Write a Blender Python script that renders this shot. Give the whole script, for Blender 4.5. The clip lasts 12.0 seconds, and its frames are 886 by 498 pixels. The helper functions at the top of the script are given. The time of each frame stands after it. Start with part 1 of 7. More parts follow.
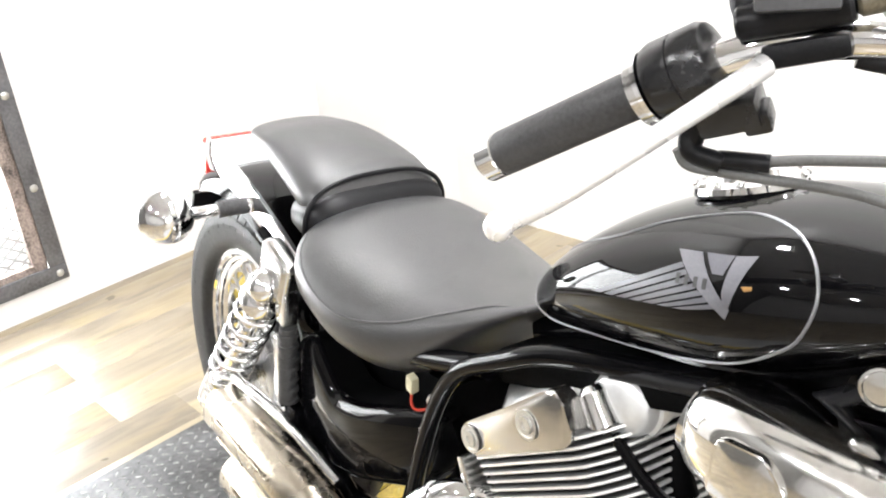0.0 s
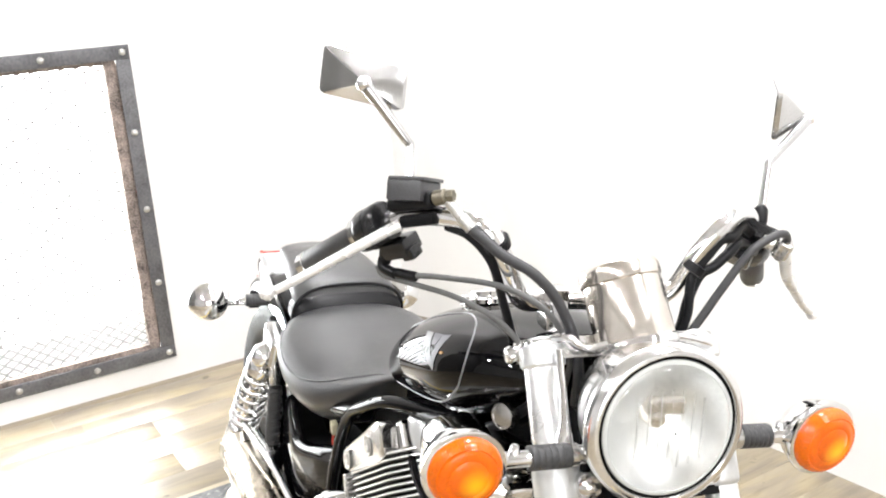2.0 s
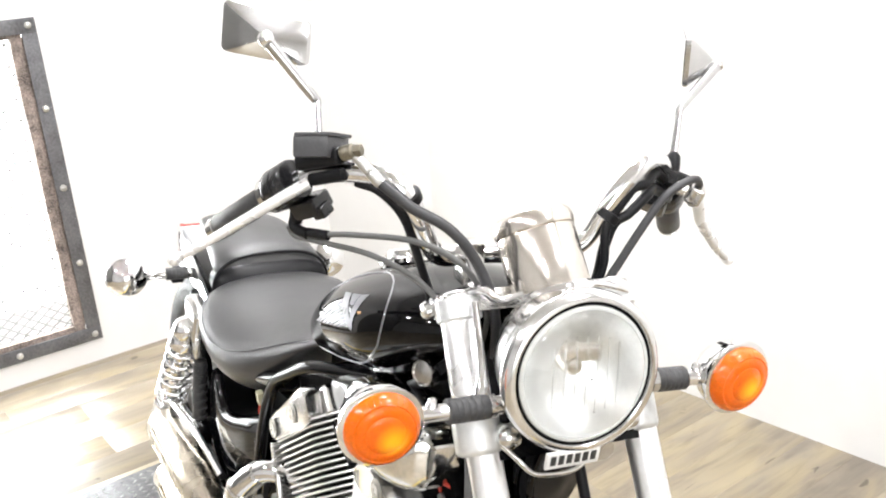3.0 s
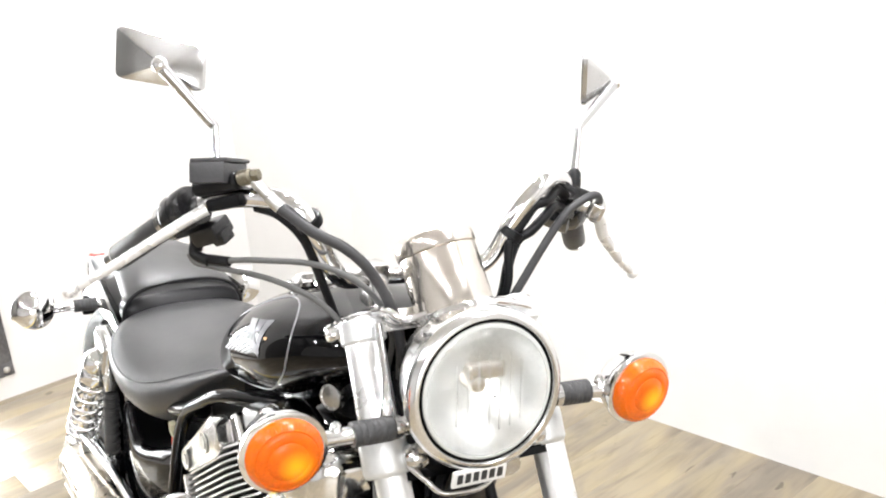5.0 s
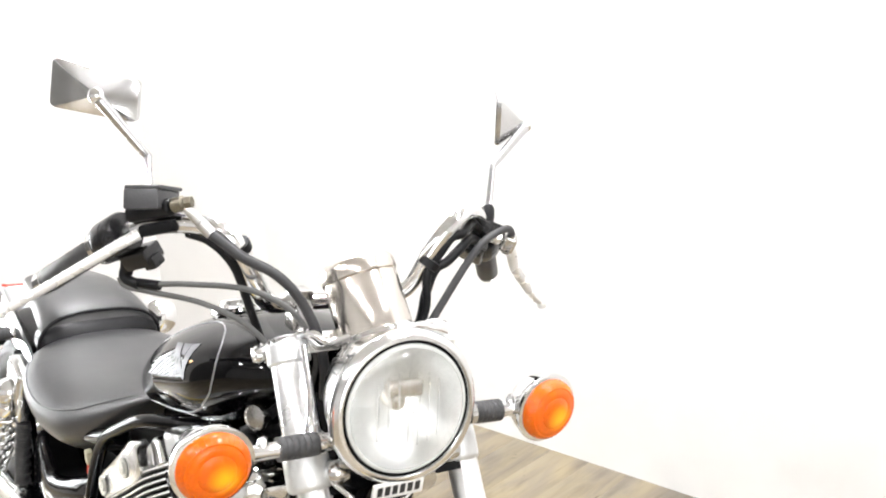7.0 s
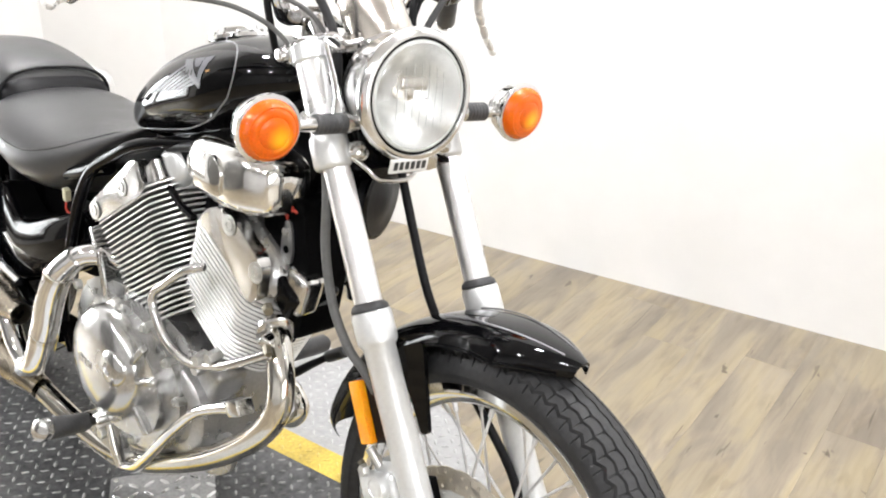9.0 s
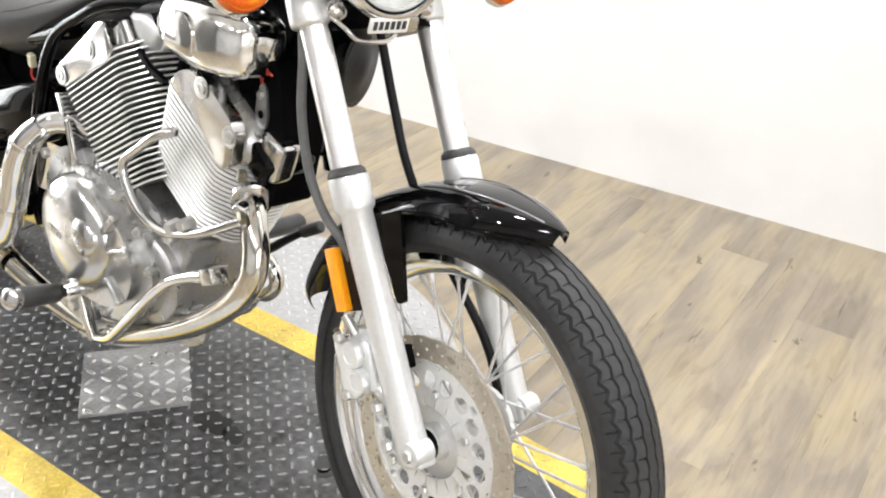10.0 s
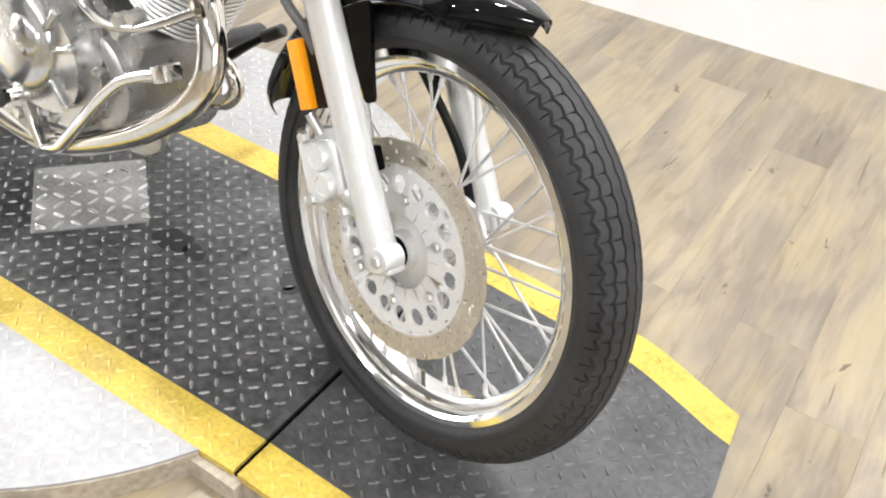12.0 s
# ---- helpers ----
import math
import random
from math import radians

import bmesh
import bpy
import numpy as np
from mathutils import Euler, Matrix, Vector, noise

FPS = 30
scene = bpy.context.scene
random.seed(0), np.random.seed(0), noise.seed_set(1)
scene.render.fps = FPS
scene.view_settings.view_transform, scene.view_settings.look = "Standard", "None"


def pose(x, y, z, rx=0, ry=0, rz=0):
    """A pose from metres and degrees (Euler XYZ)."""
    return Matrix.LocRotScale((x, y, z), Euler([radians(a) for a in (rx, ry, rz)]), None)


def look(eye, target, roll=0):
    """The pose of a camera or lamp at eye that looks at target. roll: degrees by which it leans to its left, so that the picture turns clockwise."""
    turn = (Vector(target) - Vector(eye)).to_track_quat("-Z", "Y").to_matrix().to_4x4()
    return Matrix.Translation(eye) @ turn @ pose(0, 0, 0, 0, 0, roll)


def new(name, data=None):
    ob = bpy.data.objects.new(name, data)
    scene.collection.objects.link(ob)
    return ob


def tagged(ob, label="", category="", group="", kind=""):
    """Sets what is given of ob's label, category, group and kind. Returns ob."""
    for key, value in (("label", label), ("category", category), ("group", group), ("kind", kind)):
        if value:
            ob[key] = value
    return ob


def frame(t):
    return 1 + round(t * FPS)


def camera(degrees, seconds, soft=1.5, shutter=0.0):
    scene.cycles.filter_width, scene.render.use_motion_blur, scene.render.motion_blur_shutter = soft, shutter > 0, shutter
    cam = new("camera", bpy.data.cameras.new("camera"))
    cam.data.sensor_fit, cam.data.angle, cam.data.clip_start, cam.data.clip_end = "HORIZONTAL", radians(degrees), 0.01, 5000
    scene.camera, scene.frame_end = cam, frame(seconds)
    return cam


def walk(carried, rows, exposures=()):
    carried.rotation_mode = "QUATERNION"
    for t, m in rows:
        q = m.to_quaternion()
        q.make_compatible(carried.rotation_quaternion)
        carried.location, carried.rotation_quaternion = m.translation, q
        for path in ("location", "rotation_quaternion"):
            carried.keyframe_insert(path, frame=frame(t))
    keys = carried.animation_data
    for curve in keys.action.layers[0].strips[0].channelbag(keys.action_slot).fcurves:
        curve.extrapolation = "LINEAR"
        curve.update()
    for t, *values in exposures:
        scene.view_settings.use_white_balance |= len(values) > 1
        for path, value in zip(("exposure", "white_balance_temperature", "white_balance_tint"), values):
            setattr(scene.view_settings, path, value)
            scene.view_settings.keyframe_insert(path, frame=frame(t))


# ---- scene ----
cam = camera(50.5, 12.0, soft=2.0)
PATH = [
    (0, (-0.184, -0.482, 1.193), (-1.536, 0.687, 0.295), -6.0),
    (0.2, (-0.125, -0.528, 1.218), (-1.513, 0.621, 0.351), -5.0),
    (0.5, (-0.048, -0.568, 1.236), (-1.435, 0.582, 0.368), -3.4),
    (0.8, (0.108, -0.575, 1.255), (-1.368, 0.551, 0.511), -2.6),
    (1, (0.203, -0.543, 1.269), (-1.357, 0.495, 0.569), -0.8),
    (1.3, (0.336, -0.529, 1.303), (-1.291, 0.434, 0.651), -1.4),
    (1.5, (0.377, -0.519, 1.307), (-1.27, 0.435, 0.692), -1.9),
    (2, (0.416, -0.497, 1.311), (-1.213, 0.5, 0.716), -3.6),
    (2.5, (0.422, -0.487, 1.3), (-1.156, 0.565, 0.664), -4.1),
    (3, (0.422, -0.472, 1.288), (-1.117, 0.621, 0.627), -4.7),
    (5, (0.442, -0.451, 1.287), (-1.012, 0.769, 0.655), -5.0),
    (5.5, (0.452, -0.444, 1.291), (-0.972, 0.819, 0.678), -4.8),
    (6, (0.463, -0.433, 1.296), (-0.939, 0.868, 0.712), -4.8),
    (6.5, (0.466, -0.435, 1.294), (-0.923, 0.887, 0.725), -2.7),
    (6.7, (0.473, -0.451, 1.296), (-0.905, 0.89, 0.746), -2.5),
    (8.3, (0.5, -0.793, 1.233), (-0.569, 0.745, 0.532), -0.6),
    (8.5, (0.5, -0.802, 1.221), (-0.56, 0.729, 0.491), -0.5),
    (9, (0.497, -0.81, 1.183), (-0.526, 0.687, 0.339), 1.3),
    (9.5, (0.497, -0.81, 1.161), (-0.489, 0.665, 0.237), 1.7),
    (10, (0.496, -0.812, 1.131), (-0.426, 0.64, 0.11), 3.3),
    (10.5, (0.491, -0.808, 1.095), (-0.355, 0.617, -0.026), 5.1),
    (11, (0.487, -0.803, 1.059), (-0.278, 0.583, -0.164), 6.9),
    (11.5, (0.48, -0.8, 1.028), (-0.227, 0.551, -0.267), 7.6),
    (12, (0.485, -0.798, 1.042), (-0.264, 0.553, -0.228), 6.0),
]
walk(cam, [(t, look(eye, target, roll)) for t, eye, target, roll in PATH], exposures=[(0, 0.2), (0.6, 0.2), (1.1, 0.1), (1.7, 0.0), (6.7, 0.0), (8.4, -0.1), (9.6, -0.1), (10.8, 0.0), (12, 0.0)])

# ---- world, light ----
world = bpy.data.worlds.new("world")
scene.world = world
world.use_nodes = True
wn = world.node_tree.nodes
wn["Background"].inputs[0].default_value = (0.9, 0.95, 1.0, 1)
wn["Background"].inputs[1].default_value = 0.3


def area_lamp(name, eye, target, sx, sy, power, color=(1, 0.97, 0.93)):
    data = bpy.data.lights.new(name, "AREA")
    data.shape, data.size, data.size_y = "RECTANGLE", sx, sy
    data.energy, data.color = power, color
    ob = new(name, data)
    ob.matrix_world = look(eye, target)
    return ob


FLOOR_Z = -0.044
WALL_X, WALL_Y = -2.68, 1.530
ROOM_X, ROOM_Y, ROOM_Z = 4.2, -4.2, 3.0
LAMP_ROWS_Y = (-2.3, 0.80)
LAMP_COLS_X = (-1.9, -0.5, 0.9, 2.3)
for ly in LAMP_ROWS_Y:
    for lx in LAMP_COLS_X:
        area_lamp("ceiling_lamp_light", (lx, ly, ROOM_Z - 0.03), (lx, ly, 0), 0.16, 0.16, 48, (1.0, 0.995, 1.015))
# daylight through the wide shop window behind the camera
area_lamp("shop_window_light", (ROOM_X - 0.06, -1.2, 1.35), (-1.0, -0.3, 0.7), 3.2, 1.9, 90, (0.97, 0.985, 1.0))

# ---- materials ----
def material(name, color, rough=0.5, metal=0.0, var=0.06, scale=8.0, bump=0.0, bump_scale=60.0, rough_var=0.0, coat=0.0, spec=0.5):
    """A principled material with tone variation at two scales, roughness variation and fine relief."""
    m = bpy.data.materials.new(name)
    m.use_nodes = True
    nt = m.node_tree
    bs = nt.nodes["Principled BSDF"]
    bs.inputs["Roughness"].default_value = rough
    bs.inputs["Metallic"].default_value = metal
    bs.inputs["Coat Weight"].default_value = coat
    bs.inputs["Coat Roughness"].default_value = 0.03
    bs.inputs["Specular IOR Level"].default_value = spec
    tc = nt.nodes.new("ShaderNodeTexCoord")
    n1 = nt.nodes.new("ShaderNodeTexNoise")
    n1.inputs["Scale"].default_value, n1.inputs["Detail"].default_value = scale, 6
    n2 = nt.nodes.new("ShaderNodeTexNoise")
    n2.inputs["Scale"].default_value, n2.inputs["Detail"].default_value = scale * 9, 4
    nt.links.new(tc.outputs["Object"], n1.inputs["Vector"])
    nt.links.new(tc.outputs["Object"], n2.inputs["Vector"])
    add = nt.nodes.new("ShaderNodeMath")
    add.operation = "ADD"
    nt.links.new(n1.outputs["Fac"], add.inputs[0])
    nt.links.new(n2.outputs["Fac"], add.inputs[1])
    ramp = nt.nodes.new("ShaderNodeMapRange")
    ramp.inputs["From Min"].default_value, ramp.inputs["From Max"].default_value = 0.6, 1.4
    ramp.inputs["To Min"].default_value, ramp.inputs["To Max"].default_value = 1 - var * 2.2, 1 + var
    nt.links.new(add.outputs[0], ramp.inputs["Value"])
    mul = nt.nodes.new("ShaderNodeVectorMath")
    mul.operation = "SCALE"
    mul.inputs[0].default_value = color
    nt.links.new(ramp.outputs[0], mul.inputs["Scale"])
    nt.links.new(mul.outputs[0], bs.inputs["Base Color"])
    if rough_var:
        rr = nt.nodes.new("ShaderNodeMapRange")
        rr.inputs["From Min"].default_value, rr.inputs["From Max"].default_value = 0.3, 0.7
        rr.inputs["To Min"].default_value, rr.inputs["To Max"].default_value = max(0.02, rough - rough_var), rough + rough_var
        nt.links.new(n1.outputs["Fac"], rr.inputs["Value"])
        nt.links.new(rr.outputs[0], bs.inputs["Roughness"])
    if bump:
        n3 = nt.nodes.new("ShaderNodeTexNoise")
        n3.inputs["Scale"].default_value, n3.inputs["Detail"].default_value = bump_scale, 5
        nt.links.new(tc.outputs["Object"], n3.inputs["Vector"])
        bp = nt.nodes.new("ShaderNodeBump")
        bp.inputs["Strength"].default_value, bp.inputs["Distance"].default_value = bump, 0.002
        nt.links.new(n3.outputs["Fac"], bp.inputs["Height"])
        nt.links.new(bp.outputs[0], bs.inputs["Normal"])
    return m


CHROME = material("chrome", (0.82, 0.82, 0.825), 0.06, 1.0, 0.03, 20, rough_var=0.035)
SATIN_CHROME = material("satin_chrome", (0.78, 0.78, 0.785), 0.20, 1.0, 0.03, 20, rough_var=0.04)
LAMP_SHELL = material("plated_lamp_shell", (0.80, 0.80, 0.80), 0.17, 1.0, 0.03, 20, rough_var=0.04)
STEM = material("satin_plated_stem", (0.50, 0.50, 0.505), 0.20, 1.0, 0.04, 30, rough_var=0.05)
MIRROR_BACK = material("plated_mirror_shell", (0.62, 0.62, 0.62), 0.16, 1.0, 0.05, 30, rough_var=0.04)
GAUGE = material("plated_gauge_can", (0.72, 0.675, 0.62), 0.18, 1.0, 0.04, 30, rough_var=0.05)
RIM = material("plated_rim", (0.80, 0.80, 0.79), 0.10, 1.0, 0.04, 20, rough_var=0.04)
POD = material("worn_plated_cover", (0.86, 0.855, 0.84), 0.10, 1.0, 0.06, 25, rough_var=0.08)
MUFFLER = material("brushed_muffler_chrome", (0.40, 0.355, 0.29), 0.27, 1.0, 0.10, 18, rough_var=0.08)
PIPE = material("exhaust_chrome", (0.70, 0.68, 0.63), 0.11, 1.0, 0.08, 14, rough_var=0.05)
ALU = material("cast_aluminium", (0.46, 0.46, 0.455), 0.30, 0.9, 0.10, 22, 0.25, 260, 0.10)
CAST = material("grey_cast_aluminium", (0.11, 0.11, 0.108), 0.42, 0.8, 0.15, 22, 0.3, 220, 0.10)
CASE = material("buffed_engine_case", (0.56, 0.56, 0.555), 0.21, 0.92, 0.10, 14, 0.06, 120, 0.10)
POLISHED = material("polished_aluminium", (0.64, 0.635, 0.625), 0.16, 1.0, 0.06, 25, 0.05, 300, 0.06)
FORK = material("clear_coated_aluminium", (0.70, 0.71, 0.71), 0.34, 0.55, 0.05, 18, 0.08, 300, 0.06)
LEVER = material("bright_lever_aluminium", (0.80, 0.80, 0.80), 0.28, 0.5, 0.04, 30, rough_var=0.05)
FORK_CHROME = material("hazed_fork_chrome", (0.86, 0.86, 0.86), 0.30, 0.85, 0.04, 20, rough_var=0.05)
# one fin aluminium in two tones: bright edges, flat faces darkened as shade
FIN_EDGE = material("bright_fin_edge", (0.80, 0.80, 0.79), 0.30, 0.5, 0.06, 40, 0.05, 300)
FIN_SHADE = material("shaded_fin_face", (0.20, 0.20, 0.198), 0.5, 0.4, 0.12, 40, 0.2, 260)
# near-zero black for black parts, and for shade painted into gaps
BLACK_AND_SHADE = material("black_parts_and_gap_shade", (0.0018, 0.0018, 0.002), 0.6, 0.0, 0.2, 30, 0.2, 200, spec=0.04)
BLACK = material("black_gloss_paint", (0.002, 0.002, 0.0024), 0.05, 0.0, 0.1, 10, rough_var=0.02, spec=0.18)
TANK_PAINT = material("black_tank_lacquer", (0.002, 0.002, 0.0024), 0.05, 0.0, 0.1, 10, rough_var=0.02, spec=0.27)
FRAME = material("black_frame_enamel", (0.002, 0.002, 0.0025), 0.07, 0.0, 0.15, 30, 0.03, 120, 0.02, spec=0.14)
PLASTIC = material("black_plastic", (0.008, 0.008, 0.009), 0.36, 0.0, 0.2, 40, 0.15, 400, 0.08, spec=0.16)
# grained black plastic, its sheen put into a lighter base colour
RESERVOIR = material("sheen_lightened_plastic", (0.055, 0.055, 0.058), 0.34, 0.0, 0.15, 40, 0.15, 400, 0.08, spec=0.5)
RUBBER = material("grip_rubber", (0.050, 0.050, 0.051), 0.45, 0.0, 0.2, 40, 0.2, 300, spec=0.3)
GLOSS_PLASTIC = material("glossy_black_plastic", (0.012, 0.012, 0.013), 0.22, 0.0, 0.2, 40, 0.05, 400, 0.06, spec=0.4)
HOSE = material("grey_hose_rubber", (0.10, 0.10, 0.098), 0.55, 0.0, 0.15, 60, 0.1, 200)
CABLE = material("cable_sheath", (0.030, 0.030, 0.032), 0.5, 0.0, 0.15, 60, 0.1, 200)
TYRE = material("tyre_rubber", (0.030, 0.030, 0.031), 0.50, 0.0, 0.22, 14, 0.25, 180, 0.08, spec=0.3)
VINYL = material("seat_vinyl", (0.036, 0.036, 0.037), 0.35, 0.0, 0.12, 9, 0.30, 420, 0.05, spec=0.75)
PIPING = material("seat_piping", (0.007, 0.007, 0.008), 0.35, 0.0, 0.1, 40, spec=0.2)
STRIPE = material("silver_pinstripe", (0.22, 0.22, 0.23), 0.35, 0.5, 0.05, 40)
EMBLEM_EDGE = material("silver_emblem_edge", (0.15, 0.15, 0.165), 0.4, 0.2, 0.1, 60)
EMBLEM = material("grey_emblem", (0.11, 0.11, 0.125), 0.4, 0.2, 0.1, 60)
GOLD = material("gold_detail", (0.40, 0.22, 0.08), 0.35, 0.6, 0.1, 60)
DISC_STEEL = material("used_disc_steel", (0.52, 0.475, 0.40), 0.32, 0.6, 0.10, 16, 0.03, 200, 0.06)
DISC_CARRIER = material("disc_carrier_paint", (0.62, 0.62, 0.61), 0.40, 0.25, 0.05, 20, 0.04, 200)
SPOKE = material("spoke_steel", (0.74, 0.74, 0.74), 0.32, 0.55, 0.1, 60)
BADGE_WHITE = material("badge_white", (0.72, 0.72, 0.70), 0.35, 0.0, 0.05, 50)
BADGE_INK = material("badge_ink", (0.03, 0.03, 0.03), 0.4, 0.0, 0.1, 50)
BRASS = material("aged_brass", (0.20, 0.18, 0.135), 0.40, 0.7, 0.25, 60, 0.2, 200)
RED_WIRE = material("red_wire", (0.45, 0.04, 0.02), 0.45, 0.0, 0.1, 60)
CONNECTOR = material("connector_plastic", (0.55, 0.52, 0.36), 0.45, 0.0, 0.1, 60)
WALL = material("white_wall_paint", (0.73, 0.724, 0.712), 0.42, 0.0, 0.02, 1.3, 0.10, 90, 0.06)
CEILING = material("ceiling_paint", (0.63, 0.63, 0.625), 0.8, 0.0, 0.1, 2)
PALE_WALL = material("pale_wall_paint", (0.72, 0.71, 0.69), 0.6, 0.0, 0.05, 2)
DARKENED_WALL = material("light_cutting_wall", (0.12, 0.118, 0.112), 0.6, 0.0, 0.05, 2)
SOUTH_WALL = material("grey_wall_paint", (0.45, 0.447, 0.44), 0.6, 0.0, 0.05, 2)
STEEL_FRAME = material("painted_steel_frame", (0.14, 0.14, 0.146), 0.42, 0.35, 0.25, 14, 0.25, 90, 0.08)
OLD_WOOD = material("weathered_wood_stop", (0.29, 0.235, 0.205), 0.75, 0.0, 0.45, 20, 0.5, 120)
MESH_METAL = material("expanded_metal", (0.38, 0.38, 0.375), 0.4, 0.7, 0.1, 30)
SCREW = material("screw_zinc", (0.62, 0.62, 0.60), 0.3, 0.9, 0.1, 60)
PLATE_BLACK = material("worn_black_plate", (0.085, 0.086, 0.088), 0.40, 0.25, 0.45, 7, 0.3, 140, 0.14)
PLATE_RUBBER = material("black_ramp_mat", (0.064, 0.065, 0.067), 0.46, 0.0, 0.35, 9, 0.3, 140, 0.1)
LUG_RUBBER = material("black_mat_lugs", (0.11, 0.11, 0.112), 0.42, 0.1, 0.35, 14, 0.1, 160, 0.1)
PLATE_YELLOW = material("worn_yellow_paint", (0.56, 0.41, 0.065), 0.45, 0.0, 0.20, 16, 0.3, 140, 0.1)
PLATE_WHITE = material("worn_white_plate", (0.345, 0.345, 0.342), 0.42, 0.05, 0.12, 9, 0.3, 140, 0.1)
PLATE_SILVER = material("bright_tread_plate", (0.40, 0.40, 0.397), 0.42, 0.6, 0.18, 16, 0.2, 160, 0.1)
LUG_WHITE = material("white_lugs", (0.47, 0.47, 0.465), 0.34, 0.15, 0.10, 9, 0.2, 140, 0.1)
LUG_YELLOW = material("rubbed_yellow_lugs", (0.60, 0.46, 0.11), 0.38, 0.1, 0.2, 16, 0.2, 140, 0.1)
LUG_SILVER = material("bright_lugs", (0.80, 0.80, 0.79), 0.30, 0.8, 0.1, 16, 0.1, 160, 0.1)
LUG_DARK = material("rubbed_black_lugs", (0.26, 0.26, 0.255), 0.42, 0.3, 0.5, 14, 0.1, 160, 0.1)
OIL = material("oil_stain", (0.016, 0.016, 0.016), 0.50, 0.0, 0.2, 40)
WOOD_EDGE = material("grey_wood_edging", (0.40, 0.345, 0.27), 0.55, 0.0, 0.25, 10, 0.2, 80)
SEAM = material("floor_joint", (0.22, 0.19, 0.14), 0.8, 0.0, 0.2, 20)


def glass(name, color, rough=0.02, ior=1.45):
    m = bpy.data.materials.new(name)
    m.use_nodes = True
    bs = m.node_tree.nodes["Principled BSDF"]
    bs.inputs["Base Color"].default_value = (*color, 1)
    bs.inputs["Transmission Weight"].default_value = 1
    bs.inputs["Roughness"].default_value, bs.inputs["IOR"].default_value = rough, ior
    return m


LENS = glass("clear_lens", (0.97, 0.98, 0.98), 0.12)
BOWL = material("satin_reflector", (0.82, 0.82, 0.805), 0.28, 0.9, 0.10, 34)
LENS_EDGE = material("ground_glass_edge", (0.50, 0.51, 0.49), 0.25, 0.0, 0.05, 40)
MIRROR = material("mirror_glass", (0.85, 0.87, 0.88), 0.02, 1.0, 0.0)


def amber(name, color, core=None):
    """Dyed plastic lens; core is the bulb reflector's refracted glow, painted in as a paler spot."""
    m = material(name, color, 0.20, 0.0, 0.12, 40, 0.0, coat=0.15, spec=0.35)
    nt = m.node_tree
    bs = nt.nodes["Principled BSDF"]
    bs.inputs["Subsurface Weight"].default_value = 0.5
    bs.inputs["Subsurface Radius"].default_value = (0.02, 0.008, 0.002)
    bs.inputs["Subsurface Scale"].default_value = 0.6
    if core:
        tc = nt.nodes.new("ShaderNodeTexCoord")
        dist = nt.nodes.new("ShaderNodeVectorMath")
        dist.operation = "DISTANCE"
        dist.inputs[1].default_value = (0.9, 0.58, 0.40)
        nt.links.new(tc.outputs["Generated"], dist.inputs[0])
        mr = nt.nodes.new("ShaderNodeMapRange")
        mr.interpolation_type = "SMOOTHSTEP"
        mr.inputs["From Min"].default_value, mr.inputs["From Max"].default_value = 0.02, 0.30
        mr.inputs["To Min"].default_value, mr.inputs["To Max"].default_value = 1.0, 0.0
        nt.links.new(dist.outputs["Value"], mr.inputs["Value"])
        mx = nt.nodes.new("ShaderNodeMixRGB")
        nt.links.new(mr.outputs[0], mx.inputs[0])
        nt.links.new(bs.inputs["Base Color"].links[0].from_socket, mx.inputs[1])
        mx.inputs[2].default_value = (*core, 1)
        nt.links.new(mx.outputs[0], bs.inputs["Base Color"])
    return m


AMBER = amber("amber_lens", (0.74, 0.130, 0.003), (0.96, 0.46, 0.012))
AMBER_RIB = amber("amber_prisms", (0.74, 0.130, 0.003))
REFLECTOR = amber("amber_reflector", (0.90, 0.35, 0.010))
RED = amber("red_lens", (0.60, 0.03, 0.02))


def emitter(name, color, strength):
    m = bpy.data.materials.new(name)
    m.use_nodes = True
    bs = m.node_tree.nodes["Principled BSDF"]
    bs.inputs["Base Color"].default_value = (0.8, 0.8, 0.8, 1)
    bs.inputs["Emission Color"].default_value = (*color, 1)
    bs.inputs["Emission Strength"].default_value = strength
    return m


DAY = emitter("daylight_outside", (0.95, 0.98, 1.0), 22.0)


